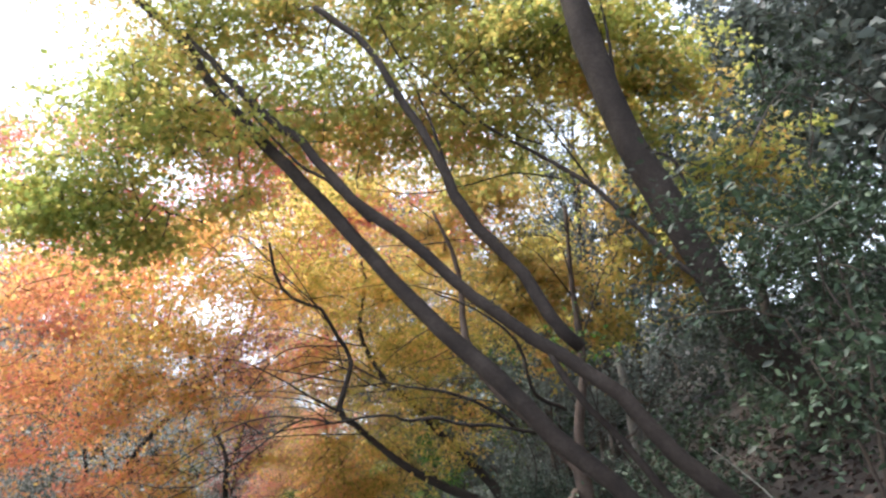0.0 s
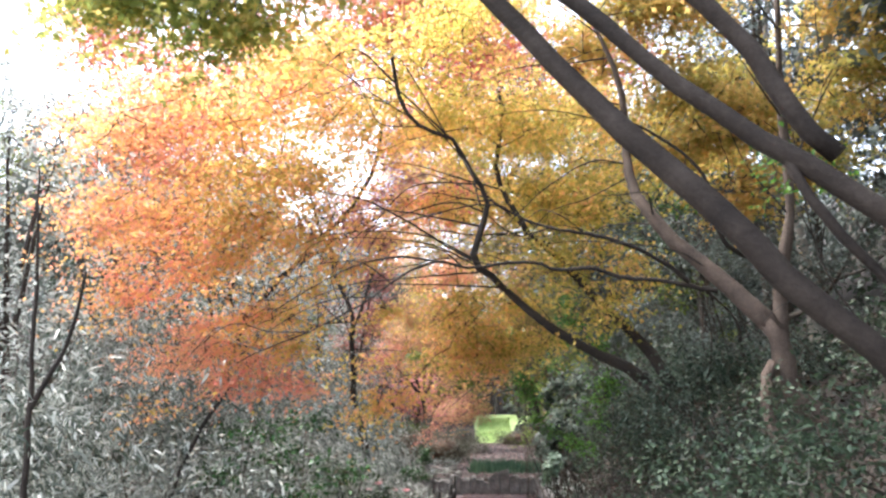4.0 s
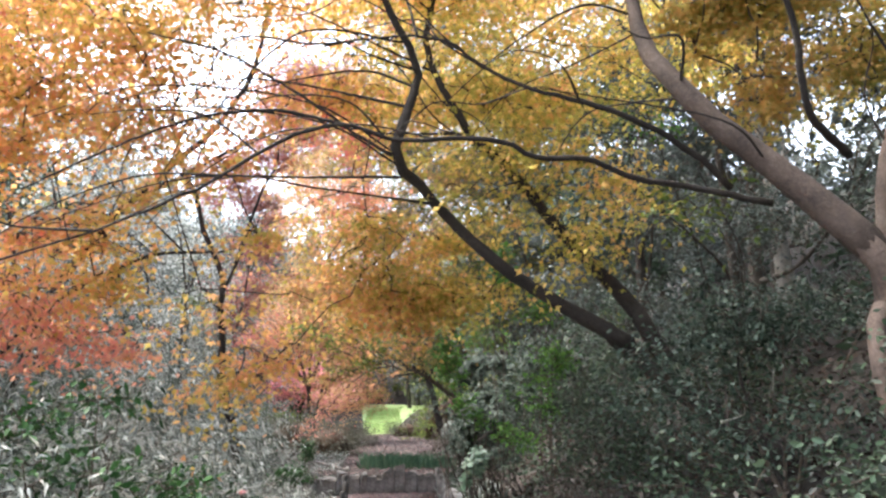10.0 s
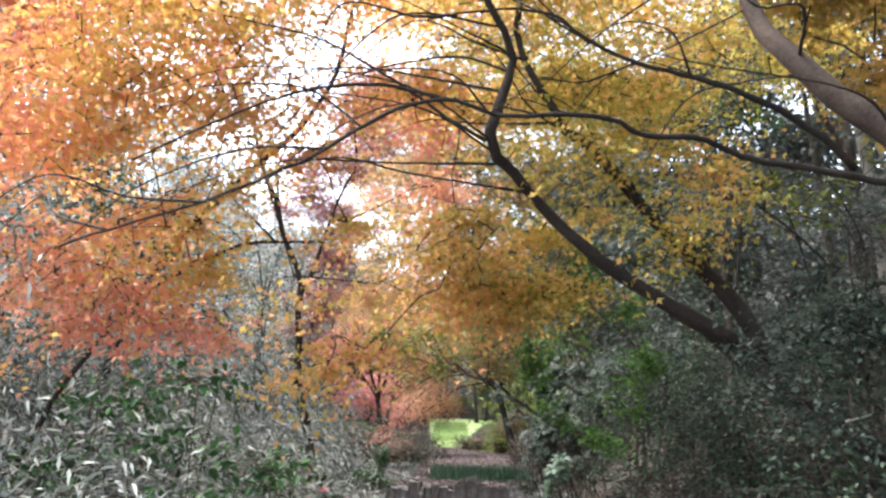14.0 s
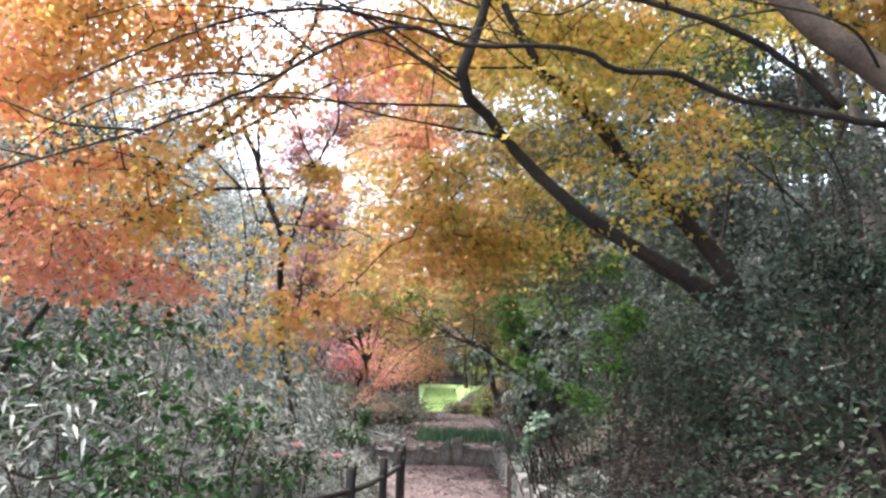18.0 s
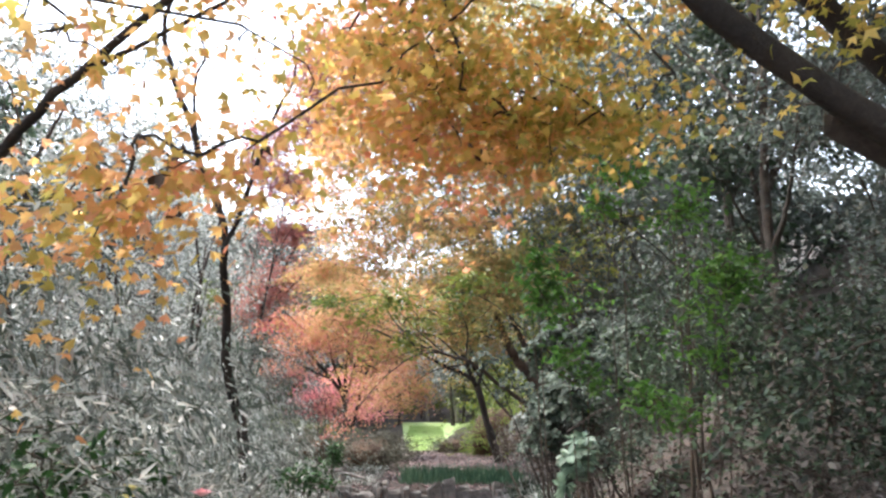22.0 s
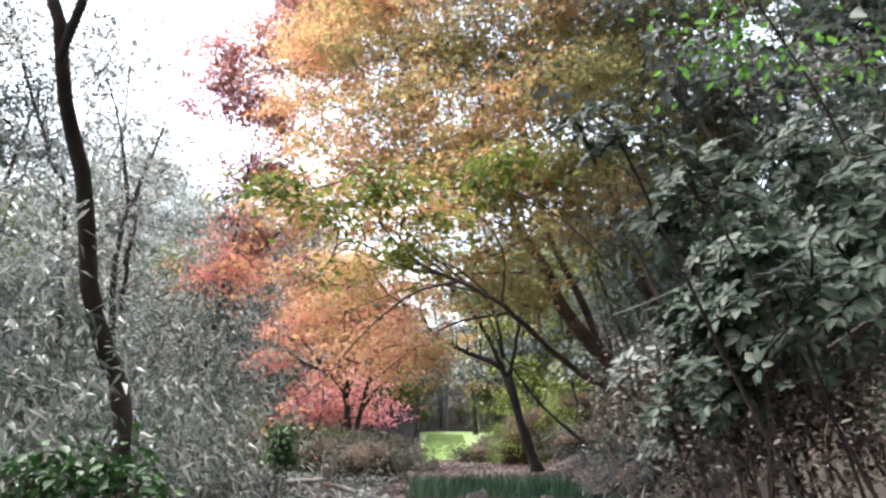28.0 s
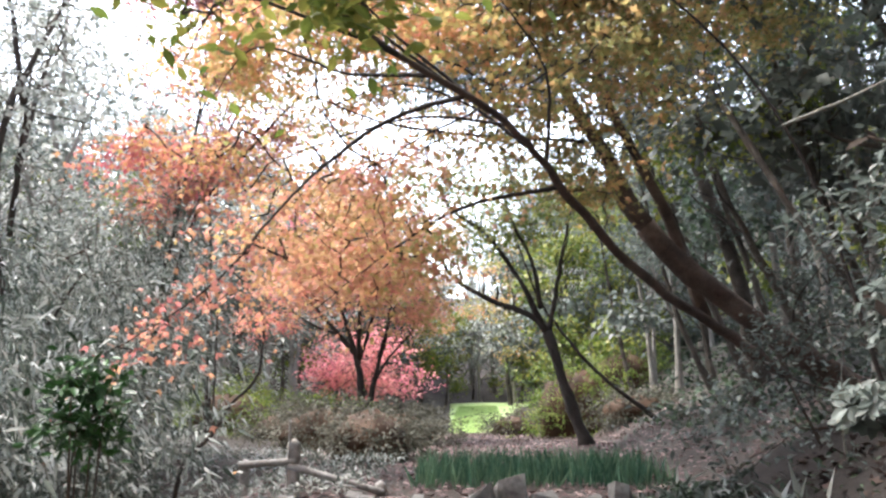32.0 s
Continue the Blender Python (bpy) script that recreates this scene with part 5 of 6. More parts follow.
def rosette_bush(label, lobes, n, size, m_leaf, seed, stems=6, group="rhododendrons of the bank"):
    """An open evergreen whose long leaves stand in drooping rosettes at the twig ends."""
    rng = np.random.default_rng(seed)
    top = thing("rhododendron_bush", label, "shrub", (0, 0, 0), group)
    lob = np.array(lobes, float)
    cx, cy = np.average(lob[:, 0], weights=lob[:, 3]) + 0.3, np.average(lob[:, 1], weights=lob[:, 3])
    roots = []
    for k in range(stems):
        bx, by = cx + rng.normal() * 0.15, cy + rng.normal() * 0.2
        tgt = lob[k % len(lob)]
        tip = tgt[:3] + rng.normal(size=3) * tgt[3:6] * 0.3
        base = np.array([bx, by, float(ground_z(bx, by)) - 0.05])
        mid = base * 0.5 + tip * 0.5 + rng.normal(size=3) * 0.1
        limb("stem", [tuple(base), tuple(mid), tuple(tip)], 0.013 * rng.uniform(0.7, 1.3), 0.005, M_BARK_DARK, top, "", rng, 6)
        roots.append(smooth_curve([tuple(base), tuple(mid), tuple(tip)], 6)[4:])
    c, out = in_lobes(rng, lobes, n, 0.6)
    keep = c[:, 2] > ground_z(c[:, 0], c[:, 1]) + 0.1
    c, out = c[keep], out[keep]
    v, f = twig_net(rng, np.vstack(roots), c, 0.004)
    tagged(mesh_object("twig_net", v, f, M_BARK_DARK, top, "", True), kind="stuff")
    axis = out * 0.5 + np.array([-0.35, -0.35, 0.75]) + rng.normal(size=c.shape) * 0.3
    axis /= np.linalg.norm(axis, axis=1)[:, None]
    per = 9
    ax, at = np.repeat(axis, per, 0), np.repeat(c, per, 0)
    e1 = np.cross(ax, [0.3, 0.9, 0.1])
    e1 /= np.linalg.norm(e1, axis=1)[:, None]
    e2 = np.cross(ax, e1)
    turn = np.tile(np.arange(per) * 2 * math.pi / per, len(c)) + rng.normal(size=len(at)) * 0.25
    radial = e1 * np.cos(turn)[:, None] + e2 * np.sin(turn)[:, None]
    along = radial + ax * rng.uniform(-0.35, 0.35, (len(at), 1)) + np.array([0, 0, -0.28])
    normal = ax - radial * 0.1 + rng.normal(size=at.shape) * 0.16
    v, f = leaves("oval", at + radial * 0.012, normal, along, np.repeat(rng.uniform(0.75, 1.2, len(c)), per) * size * rng.uniform(0.8, 1.15, len(at)))
    tagged(mesh_object("foliage", v, f, m_leaf, top), kind="stuff")
    return top


rosette_bush("dark rhododendron with drooping leaf rosettes over the path", [(1.77, 12.60, 3.40, 0.33, 0.23, 0.33), (2.16, 12.20, 3.38, 0.34, 0.24, 0.34), (2.28, 11.80, 2.90, 0.35, 0.24, 0.35), (1.81, 12.20, 2.82, 0.34, 0.24, 0.34), (1.52, 12.80, 3.19, 0.23, 0.20, 0.23), (1.94, 11.60, 2.45, 0.27, 0.20, 0.27), (2.61, 11.80, 3.34, 0.28, 0.20, 0.28), (1.50, 12.40, 2.53, 0.20, 0.20, 0.20)], 430, 0.085, M_RHODO, 33, 9)
rosette_bush("tall rhododendron with pale glossy leaf rosettes", [(1.60, 12.00, 2.66, 0.13, 0.20, 0.13), (1.65, 11.80, 2.73, 0.14, 0.20, 0.14), (1.59, 11.80, 2.43, 0.16, 0.20, 0.16), (1.48, 12.00, 2.39, 0.13, 0.20, 0.13), (1.48, 12.40, 2.09, 0.17, 0.20, 0.17), (1.52, 12.00, 2.10, 0.17, 0.20, 0.17), (1.45, 12.60, 1.96, 0.13, 0.20, 0.13)], 290, 0.085, M_RHODO, 55, 8)
rosette_bush("rhododendron with broad pale green leaves beside the wall", [(1.41, 9.50, 2.15, 0.07, 0.20, 0.07), (1.34, 9.40, 2.00, 0.08, 0.20, 0.08), (1.27, 9.30, 1.83, 0.09, 0.20, 0.09)], 34, 0.12, M_PALEGREEN, 56, 4)
rosette_bush("low rhododendron with dusty grey-green rosettes", [(0.90, 10.60, 2.64, 0.27, 0.20, 0.27), (1.16, 10.40, 2.24, 0.23, 0.20, 0.23), (1.52, 10.40, 2.58, 0.23, 0.20, 0.23), (0.69, 10.80, 2.94, 0.18, 0.20, 0.18), (1.69, 10.00, 2.04, 0.25, 0.20, 0.25), (2.02, 9.80, 2.21, 0.22, 0.20, 0.22)], 130, 0.06, M_RHODO, 57, 5)
rosette_bush("dusty rhododendron above the stone wall", [(2.44, 16.00, 2.15, 0.20, 0.20, 0.20), (2.48, 15.60, 1.85, 0.18, 0.20, 0.18), (2.31, 16.20, 1.70, 0.13, 0.20, 0.13), (2.64, 16.00, 2.36, 0.16, 0.20, 0.16)], 110, 0.085, M_GREYLEAF, 43, 6)
rosette_bush("low dusty rhododendron under the taller ones", [(1.56, 12.80, 2.38, 0.18, 0.20, 0.18), (1.74, 12.40, 2.27, 0.18, 0.20, 0.18), (1.41, 13.20, 2.27, 0.15, 0.20, 0.15), (1.93, 12.00, 2.24, 0.17, 0.20, 0.17)], 120, 0.085, M_GREYLEAF, 59, 6)
shrub("dry_bush", "twiggy undergrowth with brownish grey leaves below the rhododendrons", "shrub", [(1.21, 13.20, 2.01, 0.19, 0.20, 0.19), (1.47, 12.80, 2.11, 0.21, 0.20, 0.21), (1.64, 12.40, 1.87, 0.22, 0.20, 0.22), (1.83, 12.00, 1.85, 0.20, 0.20, 0.20), (1.93, 11.60, 1.75, 0.16, 0.20, 0.16), (1.92, 12.40, 2.15, 0.19, 0.20, 0.19), (2.08, 12.00, 2.07, 0.17, 0.20, 0.17)], 260, 15, "oval", 0.06, M_BROWNLEAF, 58, sticks=26, clump=40, clump_r=0.15)
shrub("evergreen_bush", "dense dark evergreen bush overhanging the path", "shrub", [(3.0, 11.6, 2.8, 0.9, 1.0, 0.9), (3.8, 11.8, 3.6, 1.0, 1.1, 0.9), (2.4, 10.9, 1.8, 0.7, 0.8, 0.6)], 150, 27, "oval", 0.09, M_EVER, 34, sticks=16, clump=26, clump_r=0.17)
shrub("evergreen_bush", "dense dark evergreen bush on the bank", "shrub", [(3.3, 15.6, 3.0, 1.2, 1.4, 1.2), (4.5, 15.8, 3.7, 1.2, 1.2, 0.9), (2.5, 15.2, 1.6, 0.8, 1.1, 0.8)], 200, 27, "oval", 0.09, M_GREYLEAF, 35, sticks=16, clump=26, clump_r=0.17)
shrub("evergreen_bush", "low dark evergreen bush on the bank", "shrub", [(2.7, 18.0, 1.6, 1.0, 1.2, 0.8), (3.6, 18.4, 2.6, 1.0, 1.2, 0.8)], 200, 17, "oval", 0.085, M_GREYLEAF, 36, sticks=16, clump=26, clump_r=0.17)
shrub("evergreen_bush", "dark evergreen bush below the maples", "shrub", [(2.4, 3.4, 1.95, 0.7, 1.0, 0.4), (3.1, 3.4, 2.4, 0.6, 0.8, 0.4), (2.1, 5.0, 1.9, 0.6, 0.9, 0.45)], 190, 26, "oval", 0.07, M_EVER, 37, sticks=16, clump=26, clump_r=0.17)
shrub("evergreen_bush", "dark evergreen bush hanging over the bank", "shrub", [(4.2, 0.0, 4.8, 1.1, 1.4, 1.3), (4.8, -1.2, 4.0, 1.0, 1.2, 1.0), (4.6, 1.5, 4.2, 1.0, 1.2, 0.9), (5.99, 2.40, 5.85, 0.8, 0.6, 0.6)], 220, 27, "oval", 0.08, M_EVER, 38, sticks=16, clump=26, clump_r=0.17)
shrub("evergreen_bush", "dark evergreen bush on the bank", "shrub", [(4.4, 6.8, 4.0, 1.2, 1.4, 1.2), (5.2, 8.5, 5.2, 1.4, 1.6, 1.4), (4.0, 9.0, 4.0, 1.0, 1.2, 1.0)], 230, 27, "oval", 0.085, M_GREYLEAF, 39, sticks=16, clump=26, clump_r=0.17)
shrub("dry_bush", "low twiggy bush with withered brownish leaves on the bank", "shrub", [(2.2, 6.2, 1.7, 0.6, 1.1, 0.5), (2.0, 7.6, 1.4, 0.5, 1.0, 0.5), (2.0, 10.4, 1.1, 0.45, 1.2, 0.5)], 170, 17, "oval", 0.07, M_BROWNLEAF, 40, sticks=16, clump=26, clump_r=0.17)

shrub("evergreen_bush", "dark glossy evergreen bush hanging over the bank", "shrub", [(3.3, -1.3, 4.6, 0.7, 0.6, 0.8), (3.8, -1.1, 5.5, 0.8, 0.7, 0.9), (3.5, -1.7, 3.7, 0.6, 0.5, 0.5), (4.3, -1.6, 4.5, 0.7, 0.7, 0.8)], 240, 17, "oval", 0.085, M_EVER, 41, sticks=16, clump=26, clump_r=0.17)

for k, lobes in enumerate([[(2.0, 0.4, 1.5, 0.5, 0.8, 0.4), (2.6, 0.8, 2.0, 0.6, 0.8, 0.4)], [(2.2, 1.9, 1.7, 0.5, 0.8, 0.4), (2.8, 2.0, 2.2, 0.5, 0.6, 0.4)], [(2.6, -0.6, 1.9, 0.5, 0.6, 0.35), (3.2, 0.0, 2.5, 0.5, 0.6, 0.4)]]):
    shrub("evergreen_bush", "low dark evergreen bush at the foot of the bank", "shrub", lobes, 150, 20, "oval", 0.07, M_EVER, 250 + k, sticks=8, clump=26, clump_r=0.17, group="low bushes at the foot of the bank")

shrub("evergreen_bush", "dark evergreen bush round the feet of the maples", "shrub", [(3.03, 4.60, 3.49, 0.26, 0.20, 0.26), (3.72, 4.60, 3.67, 0.26, 0.20, 0.26), (2.63, 4.80, 3.32, 0.27, 0.20, 0.27), (2.26, 5.00, 2.96, 0.28, 0.20, 0.28), (2.88, 4.20, 2.80, 0.24, 0.20, 0.24), (2.41, 4.40, 2.63, 0.25, 0.20, 0.25), (3.34, 4.00, 2.95, 0.23, 0.20, 0.23)], 190, 22, "oval", 0.07, M_RHODO, 258, sticks=14, clump=40, clump_r=0.15)

scatter("bank_litter", "oval", (2.5, 5.6, -4.5, 2.6), 1800, 0.085, M_DRY_SHADED, "reddish brown fallen leaves lying on the bank", "leaves", 0.02, 67, 0.6)
for k, pts in enumerate([[(2.9, -1.6, 2.15), (3.3, -1.5, 2.75), (3.9, -1.2, 3.25)], [(2.7, -1.9, 2.0), (3.1, -1.9, 2.5), (3.3, -1.8, 3.0), (3.8, -1.7, 3.3)], [(3.4, -0.9, 2.6), (3.2, -0.8, 3.1), (2.9, -0.6, 3.5)]]):
    cane = thing("dead_branch", "thin pale dead branch lying on the leafy bank", "branch", (0, 0, 0), "dead branches on the bank")
    limb("stick", pts, 0.012, 0.004, M_CANE, cane, "", RNG, 6)

shrub("evergreen_bush", "low dark evergreen bush among the leaning stems", "shrub", [(2.36, 0.90, 2.83, 0.26, 0.20, 0.21), (2.71, 0.50, 2.59, 0.24, 0.20, 0.19), (3.84, 1.60, 3.36, 0.29, 0.20, 0.23), (3.71, 2.40, 3.52, 0.28, 0.20, 0.22), (3.31, 0.60, 2.81, 0.24, 0.20, 0.19), (2.05, 1.60, 2.64, 0.24, 0.20, 0.20)], 170, 20, "oval", 0.07, M_EVER, 259, sticks=12, clump=30, clump_r=0.15)

tree("evergreen_tree", "grey-green evergreen tree on the bank behind the maples", [([(5.6, 10.2, 3.2), (5.4, 10.0, 5.0), (5.2, 9.8, 6.6), (5.0, 9.7, 8.0)], 0.09, 0.03, "trunk", "")], [(4.87, 11.00, 7.99, 0.72, 0.50, 0.58), (5.72, 11.00, 7.34, 0.72, 0.50, 0.58), (6.36, 11.00, 8.47, 0.72, 0.50, 0.58), (4.36, 11.50, 8.83, 0.65, 0.45, 0.52), (5.85, 11.50, 9.45, 0.75, 0.53, 0.60), (6.05, 10.50, 6.35, 0.59, 0.41, 0.47), (8.06, 9.50, 7.94, 0.88, 0.60, 0.71), (9.26, 9.50, 8.16, 1.01, 0.60, 0.81), (7.18, 9.50, 8.32, 0.63, 0.44, 0.51), (5.93, 10.50, 8.60, 0.68, 0.47, 0.54), (6.67, 10.00, 9.28, 0.79, 0.55, 0.63)], 560, 20, "oval", 0.11, M_GREYLEAF, M_BARK, 262, radius=0.25, twig_r=0.005, lie=0.9)

# left thicket beside and below the path
for k, (x, y, h, r) in enumerate([(-2.3, 4.2, 2.2, 0.8), (-1.75, 6.2, 1.8, 0.6), (-2.7, 6.8, 2.4, 0.9), (-3.6, 4.6, 2.4, 1.0), (-1.6, 8.6, 1.5, 0.5), (-2.2, 10.4, 1.5, 0.7), (-1.7, 12.6, 1.1, 0.7), (-1.9, 15.2, 0.9, 0.8)]):
    z = float(ground_z(x, y))
    shrub("sage_bush", "dusty grey-green thicket bush with thin upright stems", "shrub", [(x, y, z + h * 0.35, r, r, h * 0.35), (x + 0.1, y, z + h * 0.72, r * 0.8, r * 0.8, h * 0.26)], int(150 * max(r, 0.6) ** 1.5 / 0.7), 17, "lance", 0.11, M_SASA, 50 + k, group="bushes beside the fence", droop=0.1, sticks=7, stems=9)
CAM = [((-1.65, 4.2, 2.85, 0.35, 0.35, 0.12), (-1.2, 4.0, 2.4, 0.3, 0.3, 0.14), (-1.9, 4.3, 2.5, 0.4, 0.3, 0.12)), ((-1.5, 3.7, 2.1, 0.35, 0.3, 0.16), (-1.2, 4.0, 1.9, 0.25, 0.3, 0.12)), ((-2.4, 4.6, 2.75, 0.4, 0.3, 0.12), (-2.6, 4.5, 2.3, 0.4, 0.3, 0.15)), ((-1.7, 6.4, 2.1, 0.5, 0.5, 0.15), (-1.3, 6.0, 1.8, 0.3, 0.4, 0.15)), ((-1.4, 8.0, 1.6, 0.45, 0.6, 0.14), (-1.9, 8.2, 1.6, 0.4, 0.5, 0.14)), ((-2.4, 14.0, 0.9, 0.6, 0.6, 0.14), (-2.0, 13.4, 0.7, 0.4, 0.5, 0.12))]
CAM += [[(-1.43, 15.50, 1.85, 0.09, 0.20, 0.05), (-1.44, 15.50, 1.66, 0.08, 0.20, 0.05)], [(-1.37, 11.00, 1.73, 0.13, 0.20, 0.08), (-1.22, 11.20, 1.74, 0.11, 0.20, 0.07), (-1.06, 11.20, 1.66, 0.09, 0.20, 0.05)]]
for k, lobes in enumerate(CAM):
    shrub("camellia_bush", "open camellia bush with glossy dark green leaves", "shrub", list(lobes), 60, 8, "oval", 0.068, M_CAMELLIA, 150 + k, group="camellias beside the path", droop=0.1, sticks=0, radius=0.09, stem_r=0.012)


def bamboo(seed, h, r, n_canes=26, n_leaf=5400):
    rng = np.random.default_rng(seed)
    top = thing("bamboo_clump", "thicket of slender bamboo with pale grey-green leaves", "bamboo", group="bamboo thicket")
    tubes, tips = [], []
    for k in range(n_canes):
        b = rng.normal(size=2) * r * 0.45
        lean = rng.normal(size=2) * 0.5
        hh = h * rng.uniform(0.6, 1.05)
        pts = [(b[0], b[1], -0.25), (b[0] + lean[0] * 0.25, b[1] + lean[1] * 0.25, hh * 0.5), (b[0] + lean[0], b[1] + lean[1], hh)]
        line = smooth_curve(pts, 5)
        tubes.append(tube(line, np.linspace(0.009, 0.003, len(line)), 5))
        tips.append(line[4:])
    v, f = join_tubes(tubes)
    tagged(mesh_object("cane_tuft", v, f, M_CANE, top, "", True), kind="stuff")
    tips = np.vstack(tips)
    c = tips[rng.integers(len(tips), size=n_leaf // 9)] + rng.normal(size=(n_leaf // 9, 3)) * np.array([r * 0.4, r * 0.4, 0.2])
    out = c * np.array([1, 1, 0]) / (np.linalg.norm(c[:, :2], axis=1)[:, None] + 0.1)
    at, nrm, al = sprays(rng, c, out, 9, 0.11, 0.6, 0.6, 0.8)
    al[:, 2] -= 0.5
    v, f = leaves("lance", at, nrm, al, 0.135 * rng.uniform(0.6, 1.3, len(at)), clear=False)
    tagged(mesh_object("foliage", v, f, M_BAMBOO, top), kind="stuff")
    return top


clumps = [bamboo(70, 3.4, 1.2), bamboo(71, 4.2, 1.3), bamboo(72, 2.6, 1.1)]
spots = [(-3.6, 8.2), (-4.9, 6.4), (-3.4, 10.6), (-4.8, 9.4), (-6.2, 8.0), (-3.3, 12.6), (-4.6, 12.2), (-6.0, 11.2), (-3.7, 16.4), (-4.9, 15.0), (-6.4, 14.0), (-3.4, 18.6), (-4.7, 17.6), (-6.2, 17.0),
         (-4.2, 20.6), (-5.6, 20.0), (-7.0, 19.0), (-7.8, 15.5), (-7.6, 11.8), (-5.2, 23.4), (-6.8, 22.6), (-4.4, 3.2), (-5.8, 4.0), (-6.6, 26.0), (-8.4, 22.0)]
r_ = random.Random(5)
for k, (x, y) in enumerate(spots):
    m = Matrix.Translation((x, y, float(ground_z(x, y)) - 0.05)) @ Matrix.Rotation(r_.uniform(0, 6.28), 4, "Z") @ Matrix.Scale(r_.uniform(0.85, 1.15), 4)
    if k < 3:
        clumps[k].matrix_basis = m
    else:
        copy_thing(clumps[k % 3], Matrix(m))


def wood_tree(seed, h, r, m_leaf, n_sprays, per, size, label, bare_share=0.35, m_bark=None):
    """A woodland tree at the origin: trunk, limbs and an uneven crown."""
    rng = np.random.default_rng(seed)
    trunk = [(0, 0, -0.5), (rng.normal() * 0.1, rng.normal() * 0.1, h * 0.3), (rng.normal() * 0.25, rng.normal() * 0.25, h * 0.6), (rng.normal() * 0.3, rng.normal() * 0.3, h * 0.92)]
    limbs = [(trunk, 0.016 * h, 0.002 * h, "trunk", "")]
    lobes = []
    for k in range(6):
        a, zz = k * 2.4 + rng.uniform(-0.4, 0.4), h * (bare_share + (0.9 - bare_share) * k / 5)
        rr = r * rng.uniform(0.35, 0.75) * (1 - 0.4 * (k / 5))
        tip = (rr * math.cos(a), rr * math.sin(a), zz + 0.12 * h)
        limbs.append(([(0.02, 0.02, zz * 0.75), (tip[0] * 0.5, tip[1] * 0.5, zz), tip], 0.006 * h, 0.0015 * h, "limb", ""))
        lobes.append((*tip, r * rng.uniform(0.4, 0.6), r * rng.uniform(0.4, 0.6), h * rng.uniform(0.09, 0.15)))
    return tree("woodland_tree", label, limbs, lobes, n_sprays, per, "diamond", size, m_leaf, m_bark or M_BARK, seed, radius=0.1 * r, twig_r=0.007, lie=0.8, group="woodland trees", plain=True)


protos = [wood_tree(90, 8.0, 3.0, M_EVER, 190, 20, 0.22, "dark evergreen tree in the woodland", 0.2), wood_tree(91, 6.5, 3.0, M_GREYLEAF, 200, 20, 0.22, "grey-green broadleaf tree in the woodland", 0.12),
          wood_tree(92, 9.5, 2.4, M_GREYLEAF, 110, 9, 0.16, "half bare pale grey tree in the woodland", 0.4, M_BARK_PALE), wood_tree(93, 4.6, 2.2, M_OLIVE, 150, 20, 0.17, "yellowish green small tree in the woodland", 0.15)]
protos.append(wood_tree(96, 8.5, 2.6, M_SASA, 150, 12, 0.16, "pale grey-green airy tree on the slope", 0.2, M_BARK_PALE))
protos.append(wood_tree(97, 6.0, 2.6, M_CRIMSON, 120, 18, 0.15, "small pinkish maple beyond the clearing", 0.2))
protos.append(wood_tree(98, 6.5, 2.8, M_AMBER, 130, 18, 0.15, "small orange maple beyond the clearing", 0.2))
wood = [(0.5, 65, 4), (2.6, 65.5, 4), (-1.6, 66, 4), (1.5, 68, 4), (4.4, 64, 4), (-6.8, 51, 5), (-3.2, 53, 6), (-9.2, 48, 5), (2.4, 59, 6), (-5.4, 57, 4), (-1.8, 60, 3), (-7.4, 60, 6)]
for y in np.arange(-8, 70, 4.6):      # the slope on the right
    for x in (5.8, 8.8, 12.5, 17.5):
        wood.append((x + r_.uniform(-1, 1) + max(0, (y - 22) * 0.05) + (2.2 if y < 9 and x < 7 else 0), y + r_.uniform(-1.5, 1.5), r_.choice([0, 1, 1, 2, 2] if y < 20 else [1, 1, 2, 2, 2, 3])))
for y in np.arange(2, 108, 5.6):      # the slope on the left
    for x in (-9.5, -13.5, -18.5, -25.0, -33.0):
        wood.append((x + r_.uniform(-1.6, 1.6), y + r_.uniform(-2.4, 2.4), r_.choice([4, 2, 2, 4, 1, 3, 4])))
for x in np.arange(-22, 24, 3.6):     # beyond the clearing
    for y in (65, 70, 76):
        wood.append((x + r_.uniform(-1.4, 1.4), y + r_.uniform(-2, 2), r_.choice([1, 3, 4, 4, 3])))
for x, y, k in [(-9.6, 18.5, 0), (-12.6, 21.5, 0), (8.6, 6.4, 0), (8.4, 1.2, 0), (4.6, 47, 3), (6.2, 50, 4), (4.8, 54, 4), (6.5, 58, 1), (3.9, 60.5, 3), (7.5, 45, 1), (8.5, 53, 0), (2.9, 63, 4), (-4.2, 55, 3), (-6.5, 51, 1), (-5.0, 61, 1), (-8.5, 47, 2), (-8.0, 56, 0), (6.8, 40, 2), (7.6, 36, 1), (8.2, 30, 0), (-9.5, 41, 1)]:
    wood.append((x, y, k))
used = set()
for x, y, k in wood:
    s = r_.uniform(0.8, 1.2) * (1.25 if y > 40 or x < -16 else 1.0)
    m = Matrix.Translation((x, y, float(ground_z(x, y)))) @ Matrix.Rotation(r_.uniform(0, 6.28), 4, "Z") @ Matrix.Scale(s, 4)
    if k not in used:
        used.add(k)
        protos[k].matrix_basis = m
    else:
        copy_thing(protos[k], Matrix(m))

scatter("undergrowth", "diamond", (4.2, 22, -14, 62), 32000, 0.17, M_EVER, "low evergreen undergrowth on the wooded slope", "undergrowth", 0.1, 61, 0.9)
scatter("undergrowth", "diamond", (-27, -6.5, -14, 75), 34000, 0.2, M_SASA, "low evergreen undergrowth on the far slope", "undergrowth", 0.12, 62, 0.9)
